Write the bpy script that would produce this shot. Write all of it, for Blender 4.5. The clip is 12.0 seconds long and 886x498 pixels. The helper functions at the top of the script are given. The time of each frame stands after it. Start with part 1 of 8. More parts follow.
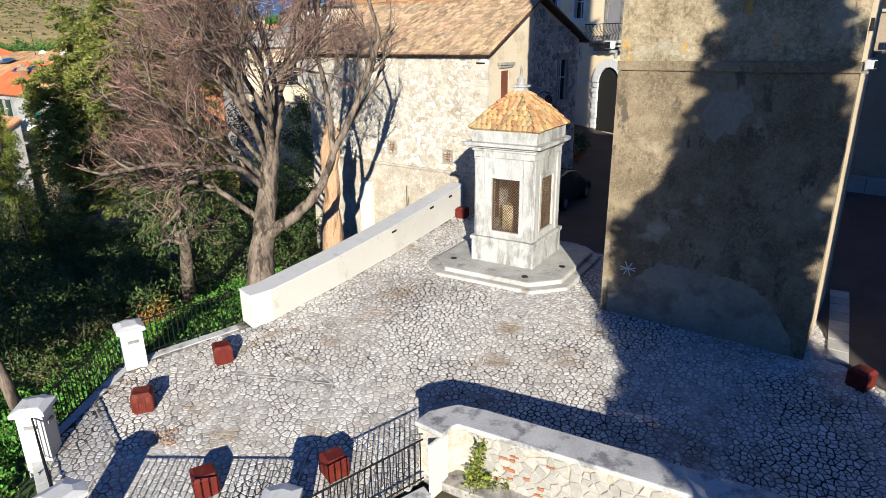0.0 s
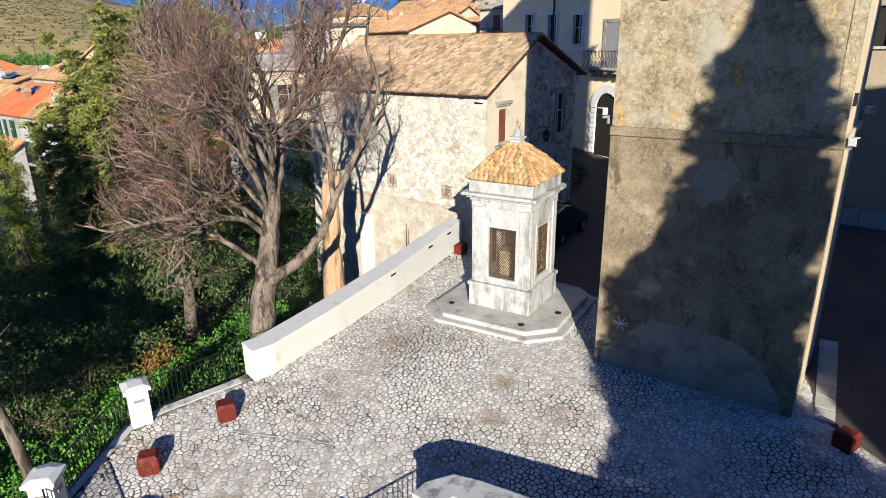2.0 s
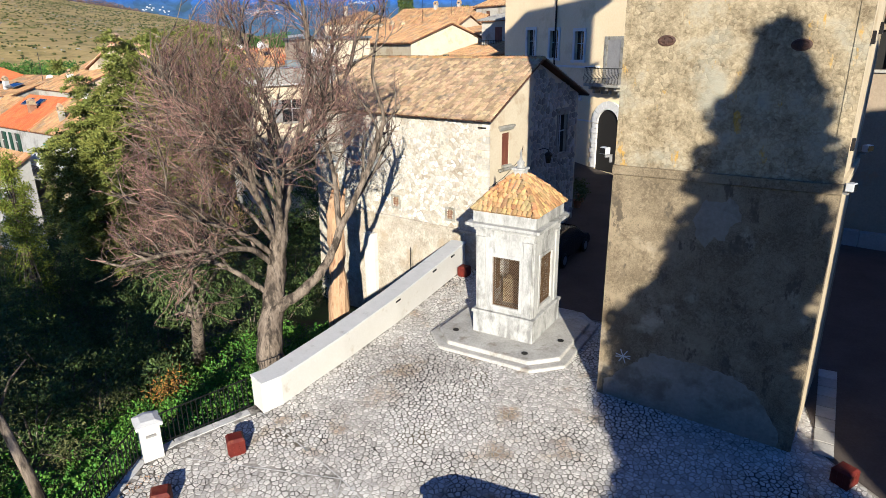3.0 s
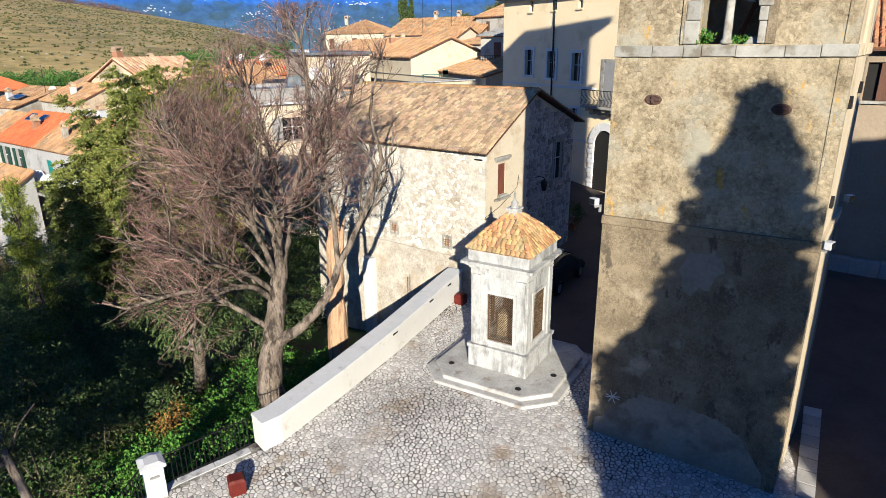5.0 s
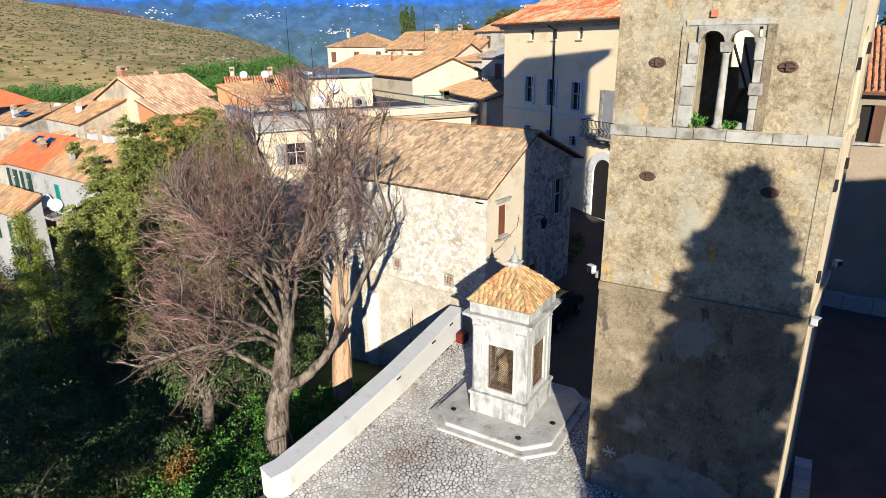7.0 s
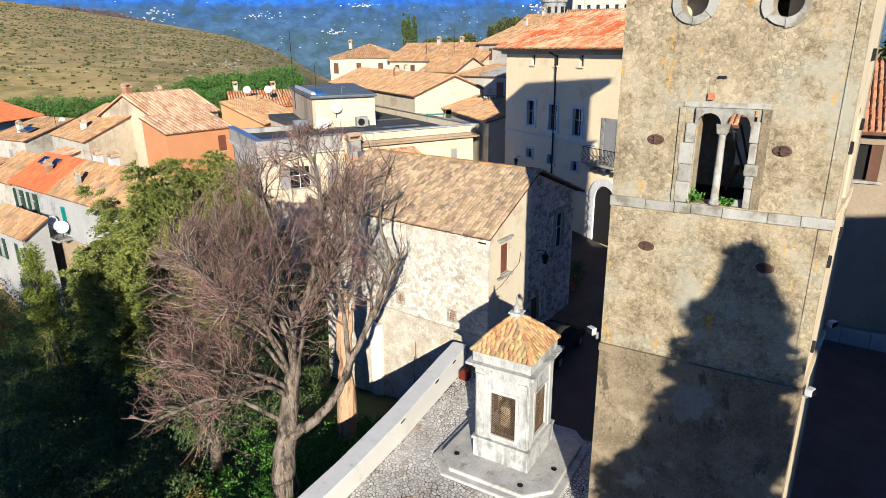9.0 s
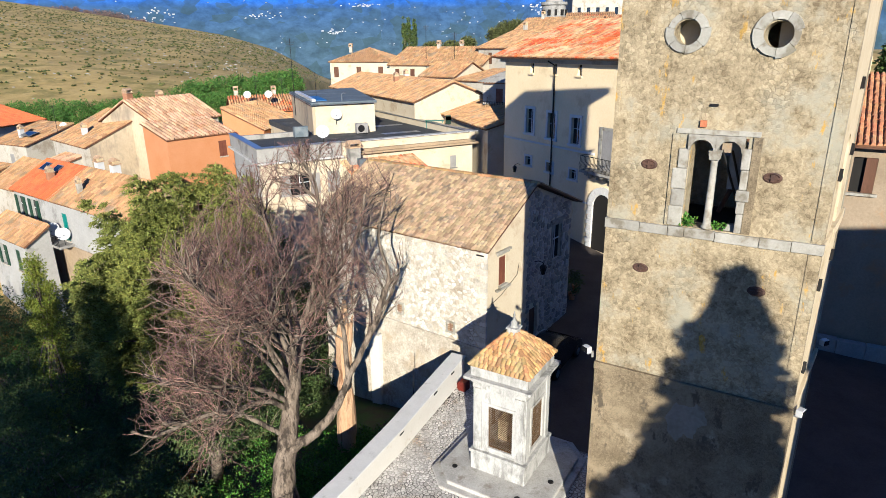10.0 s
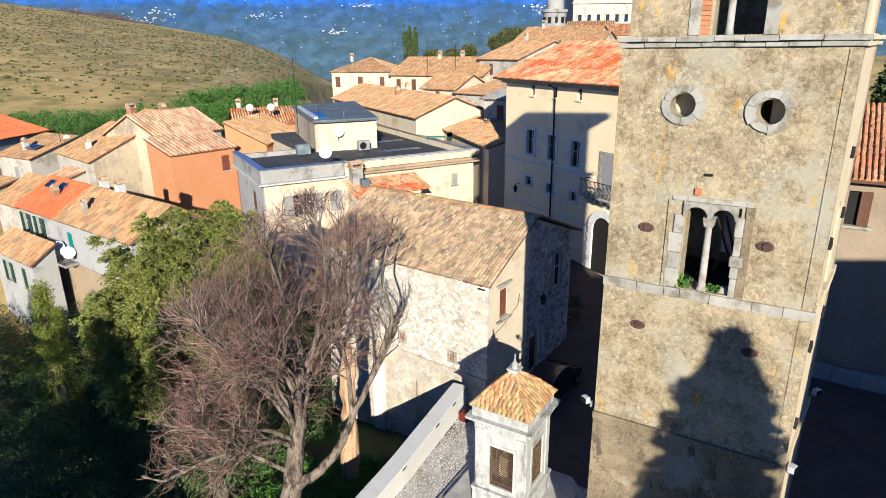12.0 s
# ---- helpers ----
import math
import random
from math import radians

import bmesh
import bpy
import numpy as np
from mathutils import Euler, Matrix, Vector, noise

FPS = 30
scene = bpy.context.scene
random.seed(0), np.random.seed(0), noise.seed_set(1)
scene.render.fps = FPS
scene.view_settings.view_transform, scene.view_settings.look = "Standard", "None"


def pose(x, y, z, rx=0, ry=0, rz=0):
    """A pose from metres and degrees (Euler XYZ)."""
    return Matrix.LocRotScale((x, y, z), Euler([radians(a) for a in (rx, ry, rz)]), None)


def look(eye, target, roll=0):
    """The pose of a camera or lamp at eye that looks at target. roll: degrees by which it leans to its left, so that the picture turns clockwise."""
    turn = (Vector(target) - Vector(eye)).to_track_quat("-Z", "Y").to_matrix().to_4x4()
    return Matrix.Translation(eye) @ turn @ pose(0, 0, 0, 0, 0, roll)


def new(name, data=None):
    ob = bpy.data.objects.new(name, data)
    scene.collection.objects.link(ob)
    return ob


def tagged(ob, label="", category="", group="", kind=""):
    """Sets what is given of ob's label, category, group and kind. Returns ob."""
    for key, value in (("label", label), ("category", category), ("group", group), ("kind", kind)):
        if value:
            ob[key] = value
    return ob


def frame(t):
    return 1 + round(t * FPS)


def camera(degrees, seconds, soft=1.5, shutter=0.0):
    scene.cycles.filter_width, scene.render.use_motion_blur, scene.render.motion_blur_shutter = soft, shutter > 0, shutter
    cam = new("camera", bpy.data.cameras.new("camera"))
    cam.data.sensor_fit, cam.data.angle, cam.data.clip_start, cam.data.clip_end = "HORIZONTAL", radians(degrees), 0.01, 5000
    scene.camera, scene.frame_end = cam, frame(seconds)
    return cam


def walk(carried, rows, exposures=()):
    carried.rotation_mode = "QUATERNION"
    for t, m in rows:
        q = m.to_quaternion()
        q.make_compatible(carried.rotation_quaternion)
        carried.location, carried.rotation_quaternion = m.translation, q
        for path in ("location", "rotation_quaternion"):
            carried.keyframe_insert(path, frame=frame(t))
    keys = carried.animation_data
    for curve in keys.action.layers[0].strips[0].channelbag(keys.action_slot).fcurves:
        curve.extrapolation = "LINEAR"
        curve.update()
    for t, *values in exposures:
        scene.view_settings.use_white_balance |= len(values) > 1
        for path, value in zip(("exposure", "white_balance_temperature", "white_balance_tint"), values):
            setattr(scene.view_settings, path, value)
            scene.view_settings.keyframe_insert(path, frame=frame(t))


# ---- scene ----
cam = camera(71.2, 12.0, soft=0.8)
METRES, EYE, TILT, LEAN, TURN = 9.5, 6.5, -18.6, 0.6, 0.0
ROWS = [
    (0.0, 0.0, 0.0, 0.0, 0.0, 0.0, -0.0),
    (0.5, 0.0046, -0.0063, 0.0322, 0.03, 0.02, 0.03),
    (1.0, 0.0081, -0.0143, 0.0634, 0.05, 0.07, -0.0),
    (1.5, 0.0103, -0.028, 0.1025, 0.07, 0.05, 0.03),
    (2.0, 0.0095, -0.0432, 0.151, 0.09, 0.09, 0.01),
    (2.5, 0.004, -0.0589, 0.2004, 0.12, 0.18, 0.02),
    (3.0, -0.0027, -0.0745, 0.2429, 0.17, 0.21, 0.0),
    (5.0, 0.0136, -0.1296, 0.3671, 0.23, 0.27, -0.1),
    (5.5, 0.012, -0.1469, 0.4075, 0.25, 0.31, -0.11),
    (6.0, 0.0086, -0.1638, 0.4505, 0.27, 0.33, -0.11),
    (6.5, 0.0094, -0.1814, 0.496, 0.28, 0.35, -0.12),
    (7.0, 0.0086, -0.1951, 0.544, 0.31, 0.38, -0.11),
    (9.0, 0.0013, -0.2407, 0.7232, 0.45, 0.35, -0.09),
    (9.5, 0.0024, -0.2558, 0.7517, 0.46, 0.34, -0.11),
    (10.0, 0.0089, -0.2685, 0.7812, 0.47, 0.33, -0.12),
    (10.5, 0.0129, -0.2792, 0.8188, 0.47, 0.33, -0.12),
    (11.0, 0.0081, -0.2912, 0.8623, 0.49, 0.32, -0.12),
    (11.5, 0.0038, -0.305, 0.9038, 0.51, 0.31, -0.14),
    (12.0, 0.0024, -0.32, 0.9395, 0.52, 0.3, -0.16),
]
walk(cam, [(t, pose(0, 0, EYE, TILT, LEAN, TURN) @ pose(METRES * x, METRES * y, METRES * z, 90 + pitch, roll, yaw)) for t, x, y, z, yaw, pitch, roll in ROWS], [(0.0, 1.45, 4560, 8), (12.0, 1.45, 4560, 8)])

# ---- world, sun, exposure ----
SUN_EL, SUN_AZ = 18.5, -2.5
world = bpy.data.worlds.new("world")
scene.world = world
world.use_nodes = True
wn = world.node_tree
sky = wn.nodes.new("ShaderNodeTexSky")
sky.sky_type = "NISHITA"
sky.sun_disc = False
sky.sun_elevation = radians(SUN_EL)
sky.sun_rotation = radians(180 + SUN_AZ)
sky.altitude = 2000
sky.air_density = 0.85
sky.ozone_density = 6.0
sky.dust_density = 0.05
wn.links.new(sky.outputs[0], wn.nodes["Background"].inputs[0])
wn.nodes["Background"].inputs[1].default_value = 0.05
sun = new("sun", bpy.data.lights.new("sun", "SUN"))
sun.data.energy = 5.0
sun.data.angle = radians(0.5)
sun.data.color = (1.0, 0.73, 0.415)
_d = Vector((math.sin(radians(SUN_AZ)) * math.cos(radians(SUN_EL)), math.cos(radians(SUN_AZ)) * math.cos(radians(SUN_EL)), -math.sin(radians(SUN_EL))))
sun.matrix_world = look((0, 0, 60), Vector((0, 0, 60)) + _d)


# ---- materials ----
ALBEDO_SCALE = 0.56  # lowers every base colour, so less light bounces into the shade


def mat(name, c1, c2, c3=None, s1=1.5, s2=22.0, s3=0.6, rough=0.85, bump=0.4, dist=0.01, rnd="", amt=0.3, metal=0.0, lo=0.35, hi=0.65, t3=0.58, spec=0.3, stretch=(1, 1, 1), local=False, rubble=0.0, c4=None, t4=0.66, joint_dark=0.55, warp=0.0, band4=1.0):
    """A weathered surface: two colours mixed by a broad and a fine noise, a third in patches, a relief, and a tint by piece."""
    c1, c2, c3, c4 = (tuple(ALBEDO_SCALE * v for v in c) if c else None for c in (c1, c2, c3, c4))
    m = bpy.data.materials.new(name)
    m.use_nodes = True
    nt = m.node_tree
    N, L = nt.nodes, nt.links
    bsdf = N["Principled BSDF"]
    geo = N.new("ShaderNodeNewGeometry")
    co = geo.outputs["Position"]
    if local:
        co = N.new("ShaderNodeTexCoord").outputs["Object"]
    if stretch != (1, 1, 1):
        mp = N.new("ShaderNodeMapping")
        mp.inputs["Scale"].default_value = stretch
        L.new(co, mp.inputs["Vector"])
        co = mp.outputs["Vector"]

    def noise_tex(scale, detail=6.0, ro=0.6):
        n = N.new("ShaderNodeTexNoise")
        n.inputs["Scale"].default_value = scale
        n.inputs["Detail"].default_value = detail
        n.inputs["Roughness"].default_value = ro
        L.new(co, n.inputs["Vector"])
        return n.outputs["Fac"]

    def ramp(src, a, b):
        r = N.new("ShaderNodeMapRange")
        r.inputs["From Min"].default_value, r.inputs["From Max"].default_value = a, b
        L.new(src, r.inputs["Value"])
        return r.outputs["Result"]

    def mix(fac, a, b):
        x = N.new("ShaderNodeMix")
        x.data_type = "RGBA"
        for sock, val in ((x.inputs["Factor"], fac), (x.inputs["A"], a), (x.inputs["B"], b)):
            if hasattr(val, "links"):
                L.new(val, sock)
            elif isinstance(val, tuple):
                sock.default_value = (*val, 1)
            else:
                sock.default_value = val
        return x.outputs["Result"]

    broad, fine = noise_tex(s1), noise_tex(s2, 4.0, 0.7)
    fine.node.inputs["Distortion"].default_value = warp
    avg = N.new("ShaderNodeMath")
    avg.operation = "MULTIPLY_ADD"
    avg.inputs[1].default_value, avg.inputs[2].default_value = 0.45, 0.0
    L.new(fine, avg.inputs[0])
    add = N.new("ShaderNodeMath")
    add.operation = "MULTIPLY_ADD"
    add.inputs[1].default_value = 0.55
    L.new(broad, add.inputs[0])
    L.new(avg.outputs[0], add.inputs[2])
    col = mix(ramp(add.outputs[0], lo, hi), c1, c2)
    if c3:
        col = mix(ramp(noise_tex(s3, 8.0, 0.65), t3 - 0.05, t3 + 0.06), col, c3)
    if c4:
        streak = noise_tex(2.6, 10.0, 0.7)
        mp4 = N.new("ShaderNodeMapping")
        mp4.inputs["Scale"].default_value = (1, 1, band4)
        L.new(co, mp4.inputs["Vector"])
        L.new(mp4.outputs["Vector"], streak.node.inputs["Vector"])
        col = mix(ramp(streak, t4, t4 + 0.05), col, c4)
    height = add.outputs[0]
    if rubble:
        wob = N.new("ShaderNodeMix")
        wob.data_type = "RGBA"
        wob.inputs["Factor"].default_value = 0.12
        nc = N.new("ShaderNodeTexNoise")
        nc.inputs["Scale"].default_value = 9.0
        nc.inputs["Detail"].default_value = 5.0
        L.new(co, nc.inputs["Vector"])
        L.new(co, wob.inputs["A"])
        L.new(nc.outputs["Color"], wob.inputs["B"])
        vo = N.new("ShaderNodeTexVoronoi")
        vo.feature = "DISTANCE_TO_EDGE"
        vo.inputs["Scale"].default_value = rubble
        L.new(wob.outputs["Result"], vo.inputs["Vector"])
        joint = ramp(vo.outputs["Distance"], 0.0, 0.16)
        show = ramp(noise_tex(0.9, 8.0, 0.7), 0.40, 0.64)
        cell = N.new("ShaderNodeTexVoronoi")
        cell.inputs["Scale"].default_value = rubble
        L.new(wob.outputs["Result"], cell.inputs["Vector"])
        bw_ = N.new("ShaderNodeRGBToBW")
        L.new(cell.outputs["Color"], bw_.inputs["Color"])
        scab = N.new("ShaderNodeMath")
        scab.operation = "MULTIPLY"
        L.new(show, scab.inputs[0])
        scab.inputs[1].default_value = 0.42
        col = mix(scab.outputs[0], col, mix(ramp(bw_.outputs["Val"], 0.25, 0.75), tuple(v * 0.8 for v in c1), tuple(v * 1.12 for v in c2)))
        keep = N.new("ShaderNodeMath")
        keep.operation = "MULTIPLY_ADD"
        inv = N.new("ShaderNodeMath")
        inv.operation = "SUBTRACT"
        inv.inputs[0].default_value = 1.0
        L.new(joint, inv.inputs[1])
        L.new(inv.outputs[0], keep.inputs[0])
        L.new(show, keep.inputs[1])
        keep.inputs[2].default_value = 0.0
        fade = N.new("ShaderNodeMath")
        fade.operation = "MULTIPLY"
        fade.inputs[1].default_value = joint_dark
        L.new(keep.outputs[0], fade.inputs[0])
        col = mix(fade.outputs[0], col, tuple(v * 0.5 for v in c1))
        hh = N.new("ShaderNodeMath")
        hh.operation = "SUBTRACT"
        L.new(add.outputs[0], hh.inputs[0])
        L.new(fade.outputs[0], hh.inputs[1])
        height = hh.outputs[0]
    if rnd:
        r = geo.outputs["Random Per Island"] if rnd == "island" else N.new("ShaderNodeObjectInfo").outputs["Random"]
        hsv = N.new("ShaderNodeHueSaturation")
        v = N.new("ShaderNodeMapRange")
        v.inputs["To Min"].default_value, v.inputs["To Max"].default_value = 1 - amt, 1 + amt
        L.new(r, v.inputs["Value"])
        L.new(v.outputs["Result"], hsv.inputs["Value"])
        h = N.new("ShaderNodeMapRange")
        h.inputs["To Min"].default_value, h.inputs["To Max"].default_value = 0.5 - amt * 0.04, 0.5 + amt * 0.04
        fr = N.new("ShaderNodeMath")
        fr.operation = "FRACT"
        ml = N.new("ShaderNodeMath")
        ml.operation = "MULTIPLY"
        ml.inputs[1].default_value = 7.31
        L.new(r, ml.inputs[0])
        L.new(ml.outputs[0], fr.inputs[0])
        L.new(fr.outputs[0], h.inputs["Value"])
        L.new(h.outputs["Result"], hsv.inputs["Hue"])
        L.new(col, hsv.inputs["Color"])
        col = hsv.outputs["Color"]
    L.new(col, bsdf.inputs["Base Color"])
    bsdf.inputs["Roughness"].default_value = rough
    bsdf.inputs["Metallic"].default_value = metal
    bsdf.inputs["Specular IOR Level"].default_value = spec
    if bump:
        b = N.new("ShaderNodeBump")
        b.inputs["Strength"].default_value, b.inputs["Distance"].default_value = bump, dist
        L.new(height, b.inputs["Height"])
        L.new(b.outputs["Normal"], bsdf.inputs["Normal"])
    return m


M_COBBLE = mat("cobble", (0.58, 0.54, 0.485), (0.97, 0.945, 0.90), (0.50, 0.40, 0.28), s1=0.5, s2=14, s3=0.8, t3=0.60, rnd="island", amt=0.27, rough=0.7)
M_COBBLE_ONE = mat("cobble_piece", (0.58, 0.54, 0.485), (0.97, 0.945, 0.90), (0.50, 0.40, 0.28), s1=0.5, s2=14, s3=0.8, t3=0.60, rnd="object", amt=0.27, rough=0.7)
M_MORTAR = mat("mortar_bed", (0.038, 0.031, 0.024), (0.63, 0.59, 0.53), (0.12, 0.094, 0.055), s1=0.35, s2=4, s3=0.5, t3=0.59, lo=0.40, hi=0.59, bump=0.5, dist=0.01)
# brown setts taken nearly black: the lane's shade is in the colour
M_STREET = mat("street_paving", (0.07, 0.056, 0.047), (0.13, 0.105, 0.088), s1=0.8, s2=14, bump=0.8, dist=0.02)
M_WHITE = mat("white_plaster", (0.84, 0.80, 0.72), (0.93, 0.90, 0.83), (0.68, 0.60, 0.47), s1=0.8, s2=16, s3=1.3, t3=0.65, bump=0.3)
M_COPING = mat("white_coping", (0.80, 0.79, 0.77), (0.95, 0.94, 0.92), (0.60, 0.58, 0.55), s1=2.0, s2=20, s3=1.6, t3=0.64)
M_GREYCOPE = mat("grey_coping", (0.52, 0.51, 0.50), (0.80, 0.79, 0.76), (0.28, 0.28, 0.29), s1=1.6, s2=22, s3=2.2, t3=0.57)
M_TOWER = mat("tower_render", (0.195, 0.148, 0.080), (0.60, 0.50, 0.315), (0.45, 0.42, 0.315), s1=1.5, s2=10.0, s3=0.75, t3=0.55, bump=1.0, dist=0.025, lo=0.38, hi=0.58, rubble=11.0, joint_dark=0.36, warp=1.0, c4=(0.66, 0.40, 0.05), t4=0.612, band4=0.4)
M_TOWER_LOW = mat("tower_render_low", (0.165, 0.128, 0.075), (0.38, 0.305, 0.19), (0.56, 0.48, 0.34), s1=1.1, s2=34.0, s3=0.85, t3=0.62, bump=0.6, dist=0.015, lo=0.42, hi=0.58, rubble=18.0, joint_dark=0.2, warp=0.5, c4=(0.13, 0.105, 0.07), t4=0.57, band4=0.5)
# lighter cream: the flank's grazing sunlight is painted into this render
M_SUNLIT_CREAM = mat("sunlit_cream_render", (0.70, 0.57, 0.36), (0.86, 0.74, 0.50), (0.56, 0.43, 0.23), s1=1.2, s2=10.0, s3=1.0, t3=0.6, bump=0.5, dist=0.02)
M_TRAV = mat("pale_travertine", (0.36, 0.345, 0.295), (0.52, 0.50, 0.44), (0.27, 0.24, 0.18), s1=3.0, s2=20.0, s3=2.5, t3=0.55, rnd="object", amt=0.14, bump=0.7)
M_SHRINE = mat("shrine_limestone", (0.46, 0.455, 0.435), (0.78, 0.77, 0.735), (0.32, 0.315, 0.30), s1=2.2, s2=18.0, s3=1.7, t3=0.56, stretch=(1, 1, 0.4))
M_PLINTH = mat("worn_plinth_stone", (0.46, 0.44, 0.40), (0.80, 0.78, 0.73), (0.40, 0.36, 0.30), s1=1.6, s2=16.0, s3=1.8, t3=0.59, bump=0.9, dist=0.02)
M_PLASTERPATCH = mat("grey_cement_patch", (0.29, 0.25, 0.19), (0.46, 0.405, 0.32), (0.24, 0.20, 0.145), s1=1.2, s2=10, s3=1.0, t3=0.58, bump=0.4)
M_RUBBLE = mat("rubble_stone", (0.58, 0.53, 0.44), (0.93, 0.89, 0.80), s1=0.9, s2=12.0, rnd="island", amt=0.24, bump=0.6)
M_RUBBLE_ONE = mat("rubble_piece", (0.58, 0.53, 0.44), (0.93, 0.89, 0.80), s1=0.9, s2=12.0, rnd="object", amt=0.24, bump=0.6)
M_GABLESTONE = mat("grey_gable_stone", (0.30, 0.28, 0.25), (0.56, 0.53, 0.47), s1=0.9, s2=12.0, rnd="island", amt=0.4, bump=0.6)
M_GABLESTONE_ONE = mat("grey_gable_piece", (0.30, 0.28, 0.25), (0.56, 0.53, 0.47), s1=0.9, s2=12.0, rnd="object", amt=0.4, bump=0.6)
M_LOWSTONE = mat("grey_rubble", (0.42, 0.40, 0.36), (0.60, 0.58, 0.53), s1=0.9, s2=12.0, rnd="object", amt=0.15, bump=0.6)
M_WALLMORTAR = mat("wall_mortar", (0.44, 0.37, 0.27), (0.80, 0.74, 0.62), (0.56, 0.45, 0.30), s1=1.4, s2=12.0, s3=0.6, t3=0.61, lo=0.36, hi=0.58, bump=0.8, dist=0.02, rubble=7.0, joint_dark=0.4)
M_CREAM = mat("cream_plaster", (0.70, 0.59, 0.41), (0.84, 0.745, 0.55), (0.58, 0.46, 0.30), s1=0.7, s2=12.0, s3=0.8, t3=0.60, bump=0.25)
M_PALACE = mat("ochre_plaster", (1.02, 0.83, 0.50), (1.18, 0.99, 0.64), (0.88, 0.70, 0.42), s1=0.4, s2=9.0, s3=0.5, t3=0.62, bump=0.2)
M_TILE = mat("roof_tile", (0.41, 0.275, 0.15), (0.71, 0.53, 0.32), (0.33, 0.265, 0.19), s1=1.0, s2=9.0, s3=2.2, t3=0.57, rnd="island", amt=0.36, rough=0.9)
M_TILE_ONE = mat("roof_tile_piece", (0.50, 0.25, 0.09), (0.76, 0.50, 0.22), (0.44, 0.33, 0.16), s1=2.0, s2=9.0, s3=1.6, t3=0.54, rnd="object", amt=0.40, rough=0.9)
M_TILE_RED = mat("red_roof_tile", (0.82, 0.15, 0.025), (0.74, 0.42, 0.19), (0.78, 0.55, 0.30), s1=0.5, s2=2.2, s3=0.7, t3=0.54, lo=0.44, hi=0.53, rnd="island", amt=0.32, rough=0.9)
M_TILE_NEW = mat("orange_roof_tile", (0.66, 0.16, 0.04), (0.72, 0.24, 0.08), s1=0.8, s2=9.0, rnd="island", amt=0.15, rough=0.85)
M_TILE_TOWN = mat("town_roof_tile", (0.47, 0.25, 0.10), (0.72, 0.46, 0.22), (0.42, 0.31, 0.19), s1=0.9, s2=9.0, s3=0.8, t3=0.57, rnd="island", amt=0.26, rough=0.9)
M_TILE_ORANGE = mat("warm_orange_tile", (0.60, 0.24, 0.09), (0.80, 0.48, 0.25), (0.70, 0.30, 0.12), s1=0.9, s2=9.0, s3=0.8, t3=0.55, rnd="island", amt=0.25, rough=0.9)
# beige plaster darkened, with some of the street's shade in the colour
M_STREETWALL = mat("street_plaster", (0.32, 0.25, 0.165), (0.48, 0.385, 0.265), (0.46, 0.30, 0.16), s1=0.6, s2=10, s3=0.7, t3=0.6, bump=0.3)
# dark brown channel tiles, with the shade between tile rows painted in
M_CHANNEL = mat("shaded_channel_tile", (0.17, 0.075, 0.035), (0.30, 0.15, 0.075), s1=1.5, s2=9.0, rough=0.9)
M_CORTEN = mat("rust_red_steel", (0.11, 0.013, 0.009), (0.18, 0.026, 0.014), (0.20, 0.05, 0.022), s1=3, s2=30, s3=4, rough=0.6, bump=0.15, spec=0.2)
M_IRON = mat("dark_iron", (0.02, 0.02, 0.022), (0.045, 0.042, 0.04), s1=4, s2=40, rough=0.5, bump=0.1, metal=0.6)
M_WOOD = mat("brown_wood", (0.10, 0.045, 0.022), (0.18, 0.085, 0.045), s1=3, s2=30, rough=0.7, stretch=(1, 1, 0.15))
M_RUST = mat("rusted_iron", (0.055, 0.035, 0.03), (0.16, 0.085, 0.055), s1=6, s2=40, rough=0.8, bump=0.4)
# near-black: darkness of unlit insides as colour; also real rubber and cable
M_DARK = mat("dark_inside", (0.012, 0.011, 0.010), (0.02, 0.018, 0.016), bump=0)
M_SOIL = mat("garden_soil", (0.05, 0.045, 0.022), (0.10, 0.085, 0.04), (0.06, 0.11, 0.02), s1=0.4, s2=6, s3=0.3, t3=0.5, bump=0.8, dist=0.05)
M_BARK = mat("bark", (0.10, 0.074, 0.052), (0.40, 0.325, 0.25), (0.055, 0.042, 0.03), s1=3, s2=18, s3=5, t3=0.53, stretch=(1, 1, 0.25), bump=1.0, dist=0.06)
M_TWIG = mat("twig", (0.145, 0.078, 0.064), (0.43, 0.275, 0.215), s1=2, s2=10, bump=0, rnd="island", amt=0.6)
M_WOODS = mat("leafless_wood", (0.10, 0.064, 0.055), (0.28, 0.195, 0.16), s1=2, s2=10, bump=0, rnd="island", amt=0.5)
M_STUMP = mat("stripped_wood", (0.46, 0.27, 0.13), (0.74, 0.52, 0.32), (0.30, 0.15, 0.07), s1=2, s2=12, s3=2, stretch=(2, 2, 0.25), bump=0.9, dist=0.05)


def leafmat(name, c1, c2, amt=0.5):
    m = mat(name, c1, c2, s1=0.8, s2=6.0, bump=0, rnd="island", amt=amt, rough=0.65, spec=0.25)
    return m


M_LEAF_CEDAR = leafmat("cedar_needles", (0.15, 0.18, 0.028), (0.37, 0.39, 0.075), 0.35)
M_LEAF_DARK = leafmat("laurel_leaves", (0.055, 0.09, 0.018), (0.13, 0.18, 0.042))
M_LEAF_IVY = leafmat("ivy_leaves", (0.075, 0.19, 0.012), (0.16, 0.33, 0.03))
M_LEAF_OLIVE = leafmat("olive_leaves", (0.07, 0.085, 0.02), (0.15, 0.16, 0.05))
M_LEAF_GOLD = leafmat("autumn_leaves", (0.30, 0.14, 0.02), (0.42, 0.24, 0.04))
M_LEAF_WEED = leafmat("weed_leaves", (0.16, 0.20, 0.012), (0.30, 0.34, 0.03))
M_LEAF_PINE = leafmat("pine_leaves", (0.07, 0.16, 0.015), (0.13, 0.25, 0.04))


